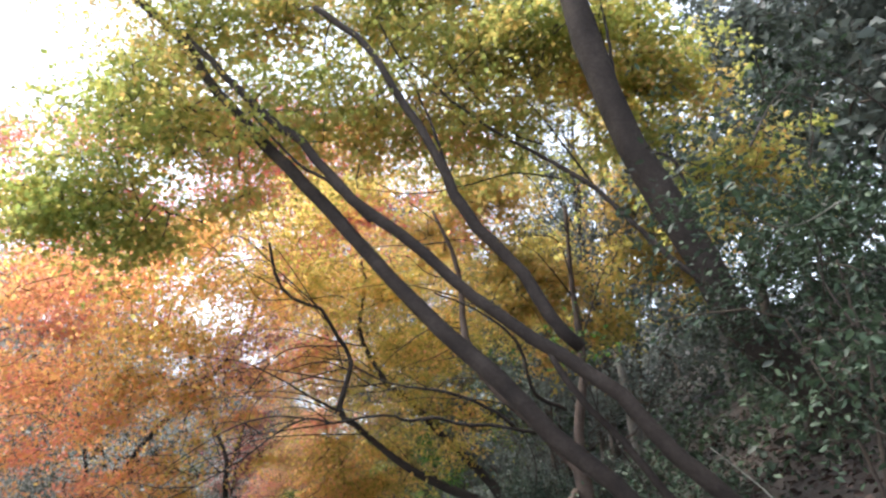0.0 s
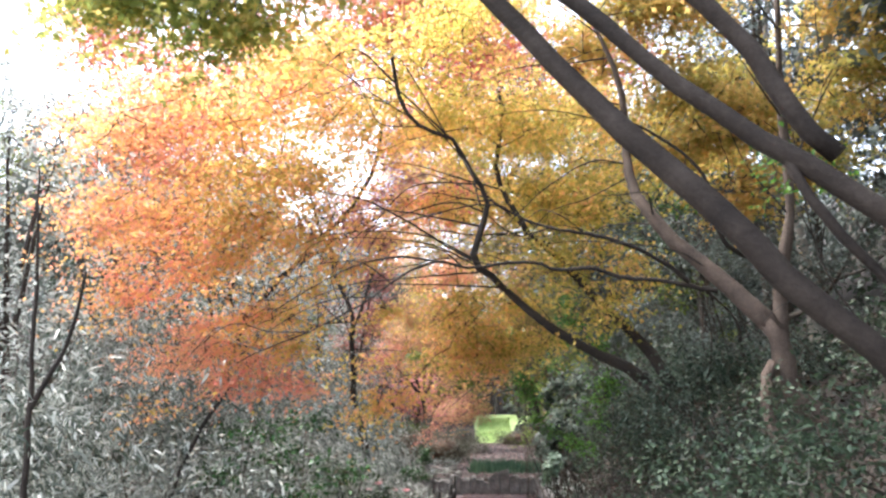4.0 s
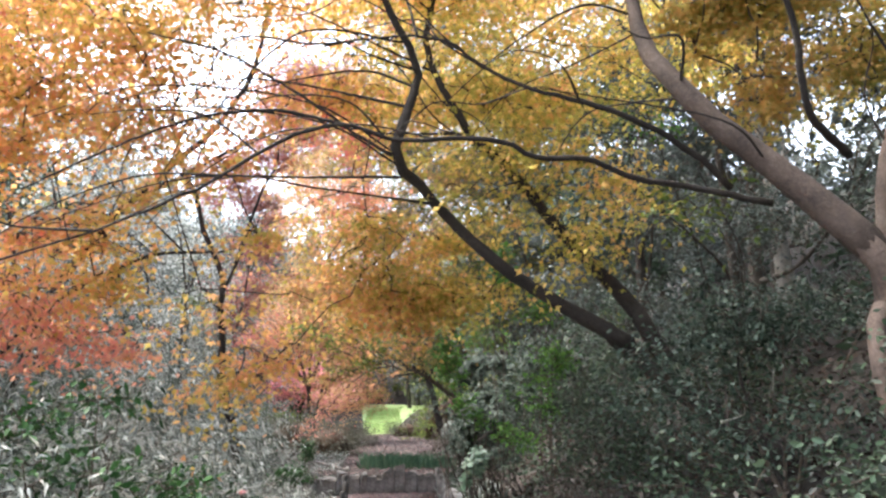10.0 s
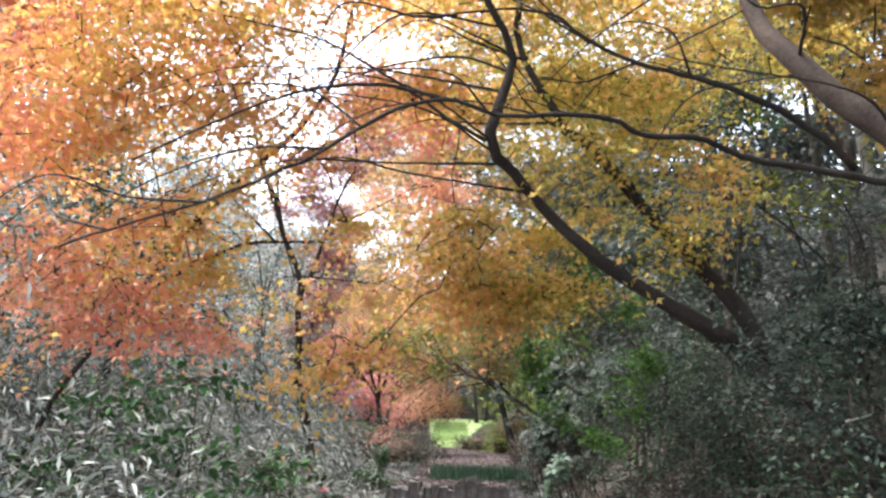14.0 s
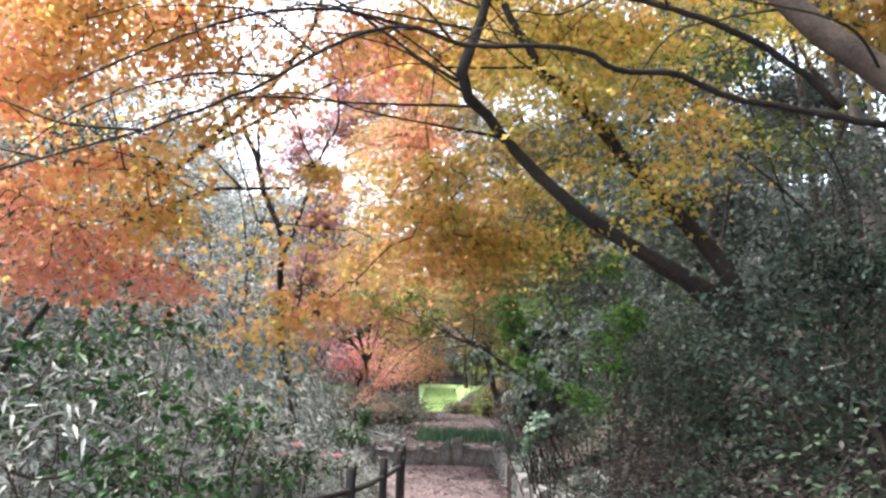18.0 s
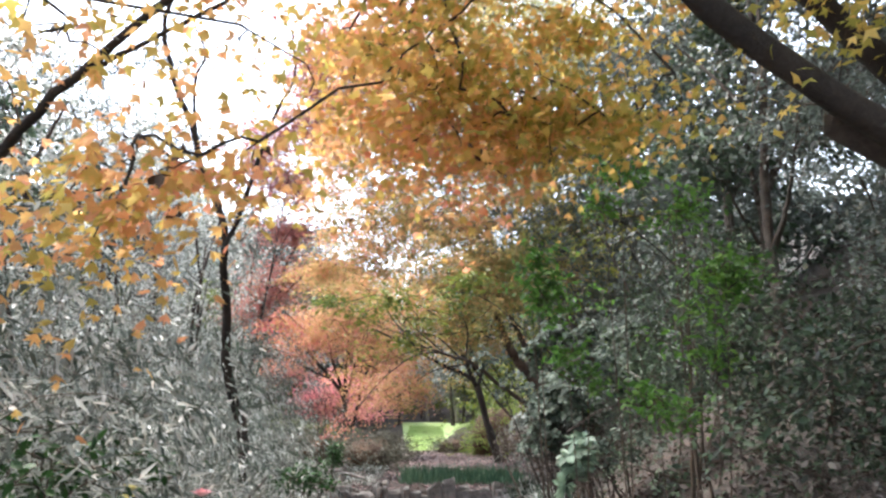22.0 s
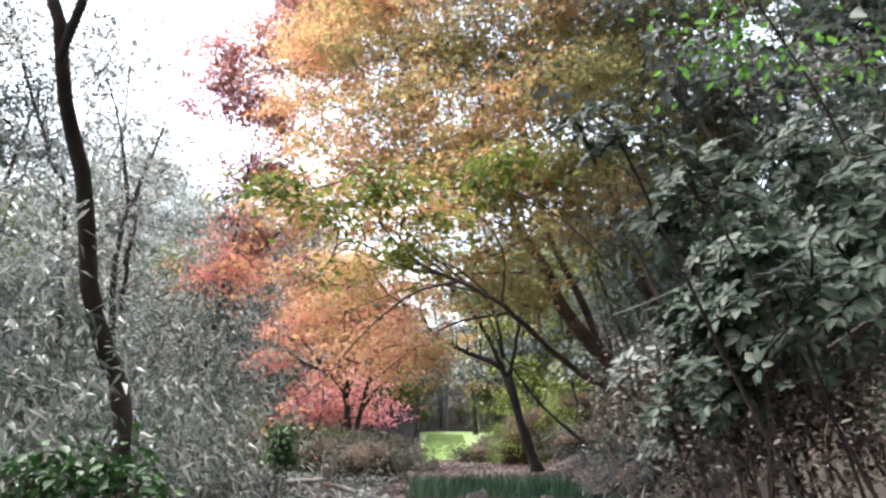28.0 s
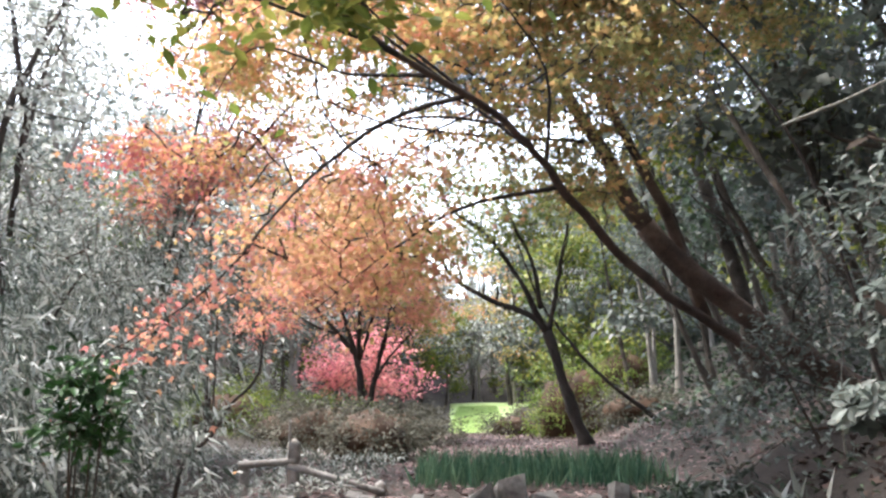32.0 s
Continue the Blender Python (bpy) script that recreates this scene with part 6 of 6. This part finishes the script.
scatter("undergrowth", "lance", (-7.0, -1.0, -12, 26), 24000, 0.13, M_BAMBOO, "dwarf bamboo covering the low ground", "undergrowth", 0.15, 63, 0.9)
scatter("undergrowth", "oval", (1.9, 4.6, -4, 19), 3500, 0.06, M_EVER, "small green plants among the dead leaves", "undergrowth", 0.06, 64, 0.7)

tree("evergreen_tree", "tall grey-green evergreen behind the maples", [([(6.6, 29.0, 1.8), (6.0, 28.5, 5.0), (4.6, 28.0, 9.0), (3.0, 27.6, 13.0), (2.2, 27.5, 17.0)], 0.2, 0.05, "trunk", ""), ([(4.6, 28.0, 9.0), (1.6, 27.4, 11.5), (-1.2, 27.0, 13.0)], 0.07, 0.02, "limb", ""), ([(4.9, 28.0, 8.4), (5.6, 27.7, 11.0), (6.2, 27.5, 13.5)], 0.07, 0.02, "limb", "")],
    [(-0.8, 27.3, 12.6, 2.4, 1.6, 1.4), (2.2, 27.5, 12.0, 2.6, 1.8, 1.5), (5.4, 27.5, 12.4, 2.4, 1.6, 1.6), (-2.2, 27.3, 15.2, 2.2, 1.6, 1.3), (1.0, 27.5, 15.4, 2.8, 1.8, 1.5), (4.6, 27.5, 15.6, 2.6, 1.7, 1.5), (1.4, 27.5, 18.0, 3.2, 1.8, 1.3), (0.2, 27.3, 9.2, 2.4, 1.6, 1.2), (3.2, 27.5, 9.0, 2.4, 1.6, 1.2)],
    1100, 26, "lance", 0.3, M_GREYLEAF, M_BARK, 26, radius=0.3, twig_r=0.006, lie=0.8, droop=0.7)

scatter("wall_plants", "oval", (1.62, 2.2, 6, 20), 2600, 0.06, M_EVER, "small plants hanging over the stone wall", "plants", 0.14, 65, 0.9)
scatter("fern_fringe", "lance", (1.6, 2.3, 6, 19.6), 2200, 0.2, M_BAMBOO, "grassy fringe above the stone wall", "grass", 0.1, 66, 0.9)

AIRY_LOBES = [(-8.09, 20.50, 9.78, 1.38, 0.80, 0.83), (-8.43, 20.50, 8.27, 1.22, 0.80, 0.73), (-7.27, 20.50, 8.04, 1.07, 0.75, 0.64), (-6.17, 20.20, 9.36, 0.82, 0.58, 0.49), (-7.43, 20.50, 6.85, 1.07, 0.75, 0.64), (-8.72, 20.80, 6.83, 1.10, 0.77, 0.66), (-6.45, 20.30, 6.78, 0.68, 0.47, 0.41), (-8.99, 20.50, 11.09, 1.38, 0.80, 0.83), (-7.13, 20.50, 11.37, 1.22, 0.80, 0.73), (-5.87, 20.30, 8.31, 0.53, 0.37, 0.32)]
AIRY_STEM = [(-6.3, 20.8, 0.2)] + [(-6.54, 20.60, 5.52), (-6.89, 20.60, 6.54), (-7.33, 20.50, 7.68), (-7.80, 20.40, 8.97), (-8.26, 20.40, 10.50), (-8.53, 20.40, 11.56)]
tree("airy_tree", "half bare grey tree with small olive grey leaves", [(AIRY_STEM, 0.07, 0.012, "trunk", "")] + side_branches(AIRY_STEM, 12, 1.7, 541, 0.014, (0.0, -0.1, 1.0), 0.35), AIRY_LOBES, 520, 13, "diamond", 0.085, M_GREYLEAF, M_BARK_GREY, 542, radius=0.22, twig_r=0.004, lie=1.0)

# slim trees at the thicket's edge
tree("slim_tree", "slender grey forked tree in the thicket", [([(-3.75, 2.2, 0.5), (-3.5, 2.3, 1.8), (-3.55, 2.35, 3.0), (-3.65, 2.4, 4.2), (-3.75, 2.4, 5.2)], 0.05, 0.008, "trunk", ""), ([(-3.55, 2.35, 3.0), (-3.3, 2.4, 3.6), (-3.2, 2.4, 4.2)], 0.03, 0.014, "limb", "broken branch")],
    [(-3.7, 2.4, 4.3, 0.5, 0.4, 0.3)], 10, 10, "oval", 0.06, M_GREYLEAF, M_BARK_GREY, 24)

# terrace shrubs: clipped mounds with a dark solid core under the leaves
for x, y, rx, ry, rz, mat, lab in [(-1.9, 31.5, 1.6, 1.2, 0.75, M_AZALEA, "clipped bronze-green azalea mound"), (-4.6, 32.2, 1.6, 1.2, 0.7, M_AZALEA, "clipped bronze-green azalea mound"), (-1.7, 38.0, 1.1, 1.0, 0.6, M_AZALEA, "clipped bronze-green azalea mound"),
                                   (1.55, 38.2, 1.2, 0.8, 0.6, M_AZALEA, "clipped dark azalea mound beside the lawn"), (2.9, 43.6, 1.3, 1.1, 0.75, M_AZALEA, "clipped dark azalea mound beside the lawn"),
                                   (3.3, 35.6, 1.7, 1.3, 1.9, M_MOSSBUSH, "rounded yellowish green bush"), (6.32, 43.0, 1.8, 1.5, 1.6, M_MOSSBUSH, "rounded yellowish green bush"), (-6.8, 33.5, 1.8, 1.4, 1.0, M_MOSSBUSH, "low yellowish green bush"), (-4.4, 33.0, 1.8, 1.0, 0.8, M_MOSSBUSH, "low yellowish green bush"),
                                   (4.6, 33.0, 1.3, 1.2, 0.6, M_AZALEA, "low dark shrub on the bank"), (-1.75, 26.6, 1.15, 1.1, 0.85, M_AZALEA, "large clipped dark shrub on the terrace"), (-3.3, 29.6, 1.5, 1.2, 0.85, M_AZALEA, "large clipped dark shrub on the terrace")]:
    z, rng = float(ground_z(x, y)), np.random.default_rng(int(abs(x * 13 + y)))
    top = shrub("azalea_bush" if mat is M_AZALEA else "round_bush", lab, "bush", [(x, y, z + rz * 0.35, rx, ry, rz)], int(130 * rx * ry), 30, "oval", 0.085, mat, int(100 + abs(x * 7 + y)), radius=0.15, shell=0.16, group="clipped bushes" if mat is M_AZALEA else "", twigs=False)
    # closed dark shell, standing in for the shade deep between the leaves
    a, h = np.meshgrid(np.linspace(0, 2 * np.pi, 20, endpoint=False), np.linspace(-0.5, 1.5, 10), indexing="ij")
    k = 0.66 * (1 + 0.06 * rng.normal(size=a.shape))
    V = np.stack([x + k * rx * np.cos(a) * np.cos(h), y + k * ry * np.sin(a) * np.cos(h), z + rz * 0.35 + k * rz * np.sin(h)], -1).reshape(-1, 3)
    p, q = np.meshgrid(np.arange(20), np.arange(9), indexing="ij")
    mesh_object("dark_core", V, np.stack([p * 10 + q, ((p + 1) % 20) * 10 + q, ((p + 1) % 20) * 10 + q + 1, p * 10 + q + 1], -1).reshape(-1, 4), M_DEAD, top, "", True)

# ---- the low stone wall ----
wall = tagged(new("wall_terrace"), "low dry stone wall of upright grey stones", "wall", kind="structure")
rs = random.Random(9)


def stone(w, d, h):
    bm = bmesh.new()
    bmesh.ops.create_cube(bm, size=1.0)
    bmesh.ops.bevel(bm, geom=bm.edges[:], offset=0.13, segments=1, affect="EDGES")
    for v in bm.verts:
        v.co.x *= w
        v.co.y *= d
        v.co.z *= h
        v.co += Vector((rs.uniform(-1, 1) * 0.13 * w, rs.uniform(-1, 1) * 0.07 * d, rs.uniform(-1, 1) * 0.1 * h))
    return bm


x = -2.55
while x < 1.75:
    w, h = rs.uniform(0.17, 0.36), rs.uniform(0.42, 0.76)
    ob = part("stone", stone(w, 0.26, h), M_STONE, wall)
    ob.matrix_basis = Matrix.Translation((x + w / 2, 19.92 + rs.uniform(-0.03, 0.03), h / 2 - 0.06 + float(path_z(19.9)))) @ Matrix.Rotation(rs.uniform(-0.16, 0.16), 4, "Y")
    x += w * 0.97
y = 19.7
while y > 5.5:
    w = rs.uniform(0.2, 0.42)
    h = rs.uniform(0.42, 0.62) * (1 if y > 9 else 0.8)
    ob = part("stone", stone(w, 0.24, h), M_STONE, wall)
    ob.matrix_basis = Matrix.Translation((1.7 + rs.uniform(-0.04, 0.04), y - w / 2, float(path_z(y)) + h / 2 - 0.07)) @ Matrix.Rotation(1.57 + rs.uniform(-0.1, 0.1), 4, "Z") @ Matrix.Rotation(rs.uniform(-0.2, 0.2), 4, "Y")
    y -= w * 0.97

# ---- the path's fence ----
fence = tagged(new("path_fence"), "black post and rail fence along the path", "fence")
posts = [(-0.98, 4.3), (-0.6, 5.8), (-0.44, 7.2), (-0.36, 8.8), (-0.4, 10.5), (-0.5, 12.2)]


def stick(pts, r0, r1, sides=8, n=4):
    line = smooth_curve(pts, n)
    v, f, c = tube(line, np.linspace(r0, r1, len(line)), sides, 0.03, RNG)
    return v, [f, c]


for x, y in posts:
    z = float(path_z(y))
    v, f = stick([(x, y, z - 0.2), (x, y, z + 0.5), (x, y, z + 1.12)], 0.042, 0.038)
    mesh_object("post", v, f, M_POST, fence, "", True)
for (x0, y0), (x1, y1) in zip(posts, posts[1:]):
    for h in (0.42, 0.95):
        v, f = stick([(x0, y0, float(path_z(y0)) + h), ((x0 + x1) / 2, (y0 + y1) / 2, (float(path_z(y0)) + float(path_z(y1))) / 2 + h - 0.01), (x1, y1, float(path_z(y1)) + h)], 0.025, 0.025)
        mesh_object("rail", v, f, M_POST, fence, "", True)

# ---- the log fence where the path turns ----
logs = tagged(new("log_fence"), "rustic fence of weathered grey logs", "fence")
for x, y, top, r in [(-1.84, 20.9, 1.34, 0.085), (-2.42, 20.95, 1.13, 0.06), (-0.84, 20.95, 0.87, 0.07)]:
    v, f = stick([(x, y, 0.3), (x, y, top - 0.3), (x + 0.01, y, top)], r, r * 0.93, 10)
    mesh_object("post", v, f, M_LOG, logs, "", True)
v, f = stick([(-1.88, 20.83, 0.5), (-1.87, 20.83, 1.29), (-1.86, 20.82, 1.59)], 0.02, 0.013, 6)
mesh_object("stake", v, f, M_LOG, logs, "", True)
for a, b in [((-2.46, 20.86, 1.10), (-1.80, 20.84, 1.14)), ((-1.87, 20.84, 1.09), (-0.79, 20.86, 0.79)), ((-2.41, 20.86, 0.71), (-1.85, 20.84, 0.74)), ((-1.85, 20.84, 0.71), (-0.84, 20.86, 0.40))]:
    v, f = stick([a, tuple((np.array(a) + b) / 2), b], 0.042, 0.038, 10)
    mesh_object("rail", v, f, M_LOG, logs, "", True)

# ---- camellia flowers beside the fence ----


def flower(x, y, z, size, material, label, seed):
    rng = np.random.default_rng(seed)
    top = thing("camellia_flower", label, "flower", (x, y, z), "flowers beside the fence")
    for ring, (n, tilt) in enumerate([(6, 0.5), (5, 1.0), (4, 1.5)]):
        for k in range(n):
            a = 2 * math.pi * (k + 0.5 * ring) / n
            out = np.array([[math.cos(a), math.sin(a), 0.0]])
            nrm = np.array([[0, 0, 1.0]]) * math.cos(tilt) - out * math.sin(tilt)
            al = out * math.cos(tilt) + np.array([[0, 0, 1.0]]) * math.sin(tilt)
            v, f = leaves("round", out * 0.008, nrm, al, np.array([size * (1 - 0.2 * ring)]), clear=False)
            mesh_object("petal", v, f, material, top)
    v, f = stick([(0, 0, -0.22), (0.01, 0.01, -0.1), (0, 0, 0.01)], 0.006, 0.005, 6)
    mesh_object("stalk", v, f, M_TWIG, top, "", True)
    return top


for k, (x, y, z, s, mat) in enumerate([(-1.4, 7.8, 1.84, 0.075, M_PETAL), (-1.0, 8.0, 1.72, 0.07, M_PETAL), (-1.9, 7.9, 1.86, 0.07, M_PETAL_Y), (-1.62, 8.3, 1.7, 0.06, M_PETAL), (-1.25, 8.6, 1.66, 0.055, M_PETAL), (-2.02, 8.2, 1.78, 0.055, M_PETAL_Y)]):
    flower(x, y, z, s, mat, "pink camellia flower on a low bush" if mat is M_PETAL else "pale yellow flower on a low bush", 200 + k)


# ---- slim leaning trees and saplings of the right bank ----
SLIM = [([(4.6, 19.6, 1.9), (3.75, 20.0, 3.72), (3.48, 20.67, 4.99), (3.22, 21.33, 6.15), (2.98, 22.0, 7.67), (2.6, 22.2, 9.4)], 0.06), ([(6.0, 24.2, 1.6), (4.99, 24.0, 3.77), (4.22, 24.0, 5.8), (3.93, 24.0, 8.21), (3.82, 24.0, 10.4)], 0.085), ([(5.4, 26.0, 1.6), (4.48, 26.0, 4.13), (3.96, 26.0, 5.68), (3.43, 26.0, 7.32), (3.16, 26.0, 8.7), (3.33, 26.0, 11.0)], 0.075),
        ([(5.6, 21.5, 2.0), (4.9, 21.6, 4.0), (4.6, 21.8, 6.0), (4.1, 22.0, 8.0), (4.0, 22.0, 10.0)], 0.07), ([(6.6, 27.5, 2.0), (6.0, 27.5, 4.5), (5.4, 27.6, 7.0), (5.2, 27.8, 10.0)], 0.09), ([(5.2, 17.6, 2.6), (4.6, 17.8, 4.2), (4.0, 18.0, 5.8), (3.5, 18.4, 7.6), (3.4, 18.6, 9.0)], 0.05), ([(7.4, 24.5, 2.4), (6.6, 24.4, 5.0), (6.2, 24.2, 7.6), (5.4, 24.0, 10.5)], 0.08),
        ([(6.2, 31.0, 1.8), (5.4, 31.0, 4.0), (4.8, 31.0, 7.0), (4.4, 31.0, 10.0)], 0.08), ([(7.0, 33.5, 2.0), (6.6, 33.5, 5.0), (6.0, 33.5, 9.0)], 0.09), ([(5.6, 37.5, 1.6), (5.0, 37.5, 5.0), (4.6, 37.5, 9.0)], 0.1), ([(6.4, 20.5, 2.4), (5.8, 20.6, 5.0), (5.0, 20.8, 7.4), (4.8, 21.0, 9.6)], 0.06)]
for k, (pts, r) in enumerate(SLIM):
    tip = pts[-1]
    tree("slim_tree", "slender brownish grey tree leaning out of the wooded bank", [(pts, r, r * 0.3, "trunk", "")] + side_branches(pts, 9, 1.5, 400 + k, r * 0.25, (-0.5, -0.2, 0.7), 0.3),
         [(tip[0], tip[1], tip[2] - 0.5, 1.3, 1.2, 0.9), (tip[0] + 0.5, tip[1], tip[2] - 2.4, 1.3, 1.1, 0.9), (tip[0] + 0.9, tip[1] - 0.2, tip[2] - 4.2, 1.1, 0.9, 0.7)], 120, 16, "diamond", 0.12, M_GREYLEAF if k % 3 else M_OLIVE, M_BARK, 420 + k, radius=0.25, twig_r=0.005, lie=0.8, group="slim trees of the bank")
SAPS = [([(4.1, 7.0, 3.0), (3.92, 7.0, 3.7), (3.83, 7.0, 4.24), (3.44, 7.0, 4.67), (2.92, 7.0, 5.1), (2.52, 7.0, 5.67), (2.17, 7.0, 6.39)], 0.028), ([(3.9, 7.2, 3.0), (3.6, 7.1, 4.4), (3.3, 7.0, 5.2), (3.0, 7.0, 6.2)], 0.018), ([(3.0, 4.6, 2.2), (2.75, 4.7, 3.1), (2.8, 4.6, 3.9), (2.5, 4.6, 4.6)], 0.014), ([(3.6, 2.0, 2.5), (3.4, 2.2, 3.4), (3.05, 2.3, 4.2), (2.9, 2.2, 5.2)], 0.016), ([(3.2, 9.6, 1.8), (2.8, 9.4, 3.0), (2.3, 9.3, 3.7), (1.6, 9.1, 4.2)], 0.016), ([(2.5, 12.0, 1.2), (2.1, 12.0, 2.2), (2.2, 11.8, 3.2), (1.7, 11.6, 4.1)], 0.014)]
for k, (pts, r) in enumerate(SAPS):
    tip = pts[-1]
    tree("sapling", "thin crooked sapling with a few small green leaves", [(pts, r, 0.005, "trunk", "")] + side_branches(pts, 5, 0.7, 440 + k, r * 0.4, (-0.5, -0.2, 0.5), 0.4),
         [(tip[0], tip[1], tip[2] - 0.2, 0.5, 0.4, 0.35)], 22, 9, "oval", 0.06, M_FRESH if k % 2 else M_OLIVE, M_BARK_GREY, 460 + k, radius=0.12, group="saplings of the bank")

# left edge: bent stems by the log fence, a pale arching cane and a thin bare tree
tree("sapling", "bare bent stem beside the log fence", [([(-2.35, 18.6, 0.3), (-2.24, 18.6, 1.19), (-1.98, 18.6, 1.52), (-1.83, 18.6, 1.76), (-1.6, 18.6, 2.02), (-1.56, 18.6, 2.5)], 0.03, 0.01, "trunk", "")] + [([(-1.98, 18.6, 1.5), (-2.02, 18.7, 2.1), (-2.06, 18.8, 2.6)], 0.014, 0.006, "branch", "")], [(-1.6, 18.6, 2.6, 0.3, 0.2, 0.2)], 8, 8, "oval", 0.06, M_GREYLEAF, M_BARK, 480, radius=0.1)
tree("arching_cane", "pale dry cane arching out of the thicket", [([(-2.95, 13.2, 0.2), (-2.7, 13.0, 1.99), (-2.56, 13.0, 2.32), (-2.37, 13.0, 2.55), (-2.03, 13.0, 2.75)], 0.012, 0.004, "stem", "")], [], 0, 0, "oval", 0.06, M_GREYLEAF, M_CANE, 481, category="cane")
tree("bare_tree", "thin bare forked tree on the far slope", [([(-6.2, 30.0, 1.2), (-6.35, 30.0, 5.52), (-6.49, 30.0, 7.5), (-6.4, 30.0, 8.39), (-6.09, 30.0, 9.75)], 0.08, 0.02, "trunk", ""), ([(-6.45, 30.0, 8.16), (-6.82, 30.0, 9.13), (-7.41, 30.0, 10.05)], 0.03, 0.012, "limb", "")] + side_branches([(-6.35, 30.0, 5.52), (-6.49, 30.0, 7.5), (-6.09, 30.0, 9.75)], 9, 1.4, 482, 0.015, (0.0, -0.2, 0.9)), [(-6.3, 30, 9.4, 0.9, 0.7, 0.6)], 16, 10, "oval", 0.09, M_GREYLEAF, M_BARK_GREY, 483, radius=0.2)
tree("small_tree", "small yellowish green tree above the bamboo", [([(-7.4, 27.0, 0.8), (-7.3, 27.0, 3.6), (-7.1, 27.0, 6.0)], 0.06, 0.02, "trunk", "")], [(-7.1, 27, 6.3, 1.0, 0.8, 0.5), (-6.7, 26.8, 5.4, 0.7, 0.6, 0.4)], 60, 18, "oval", 0.1, M_MOSSBUSH, M_BARK_GREY, 484, radius=0.2)
for k, (x, y) in enumerate([(-8.2, 24.5), (-9.4, 27.0), (-7.8, 31.5), (-9.0, 34.0), (-8.6, 20.5), (-10.5, 30.5), (-7.0, 40.5)]):
    h, g = 6.5 + 0.5 * (k % 3), float(ground_z(x, y))
    pts = [(x, y, g - 0.2), (x + 0.1, y, g + h * 0.4), (x - 0.15, y, g + h * 0.75), (x + 0.2, y, g + h)]
    tree("bare_tree", "leafless pale grey tree on the slope", [(pts, 0.07, 0.015, "trunk", "")] + side_branches(pts, 16, 2.0, 490 + k, 0.018, (0.0, 0.0, 1.1), 0.25), [(x, y, g + h * 0.75, 1.6, 1.4, h * 0.22)], 90, 3, "diamond", 0.09, M_SASA, M_BARK_PALE, 500 + k, radius=0.2, twig_r=0.005, m_twig=M_BARK_PALE, group="leafless trees of the slope")
scatter("undergrowth", "oval", (-2.4, -0.95, 3.5, 9), 2600, 0.06, M_DRY_SHADED, "dead brown leaves caught among the low stems", "undergrowth", 0.25, 67, 0.9)

# leafy trees that close the view above the bank and above the bamboo
for spots, args, seed in ([[(5.6, 9.8), (5.2, 13.2), (6.0, 16.4), (7.2, 12.0)], (8.5, 3.0, M_GREYLEAF, 330, 26, 0.1, "tall dark evergreen tree on the bank", 0.12), 94],
                          [[(-5.9, 13.6), (-6.4, 17.2), (-5.6, 21.0), (-7.4, 10.4), (-7.8, 20.5), (-8.6, 14.5), (-6.8, 6.8)], (8.0, 2.4, M_SASA, 260, 16, 0.11, "airy grey-green tree above the bamboo thicket", 0.12, M_BARK_GREY), 95]):
    first = wood_tree(seed, *args)
    for k, (x, y) in enumerate(spots):
        m = Matrix.Translation((x, y, float(ground_z(x, y)))) @ Matrix.Rotation(r_.uniform(0, 6.28), 4, "Z") @ Matrix.Scale(r_.uniform(0.85, 1.1), 4)
        if k:
            copy_thing(first, Matrix(m))
        else:
            first.matrix_basis = m

shrub("dry_bush", "low twiggy bush with withered brownish leaves on the bank", "shrub", [(2.9, 1.4, 2.0, 0.6, 0.9, 0.35), (3.5, 2.4, 2.5, 0.6, 0.8, 0.4), (3.3, 0.4, 2.1, 0.5, 0.7, 0.3)], 120, 14, "oval", 0.06, M_BROWNLEAF, 46, sticks=14, clump=22)
shrub("dry_bush", "low twiggy bush with withered brownish leaves on the bank", "shrub", [(2.2, 1.8, 1.6, 0.45, 0.9, 0.3), (2.5, 3.0, 1.75, 0.5, 0.8, 0.3)], 90, 14, "oval", 0.055, M_BROWNLEAF, 47, sticks=14, clump=18)
shrub("evergreen_bush", "dark evergreen bush behind the leaning trunk", "shrub", [(3.6, 6.1, 3.1, 1.0, 0.6, 0.6), (2.6, 6.5, 2.6, 0.8, 0.6, 0.6), (3.0, 5.8, 2.2, 0.6, 0.5, 0.5)], 210, 20, "oval", 0.07, M_EVER, 48, sticks=12, clump=26, clump_r=0.17)
shrub("dry_bush", "low twiggy bush with withered brownish leaves on the bank", "shrub", [(2.6, 4.0, 1.9, 0.6, 0.8, 0.4), (3.3, 3.8, 2.3, 0.5, 0.5, 0.35), (2.2, 5.4, 1.8, 0.5, 0.8, 0.45)], 180, 18, "oval", 0.065, M_BROWNLEAF, 49, sticks=14, clump=30)
twiggy = [(-5.2, 24.0, 0.5), (-4.9, 24.0, 3.6), (-4.5, 24.0, 6.4), (-4.1, 24.0, 9.6)]
tree("bare_tree", "nearly leafless grey tree with fine upright twigs", [(twiggy, 0.06, 0.01, "trunk", "")] + side_branches(twiggy, 18, 2.4, 530, 0.014, (0.35, -0.1, 1.0), 0.35), [(-3.9, 24, 8.6, 1.2, 0.8, 1.1), (-4.9, 24, 7.4, 1.0, 0.8, 1.0), (-3.2, 24, 6.8, 0.8, 0.7, 0.8)], 150, 4, "diamond", 0.08, M_ROSE, M_BARK_GREY, 531, radius=0.18, twig_r=0.004, lie=1.0)
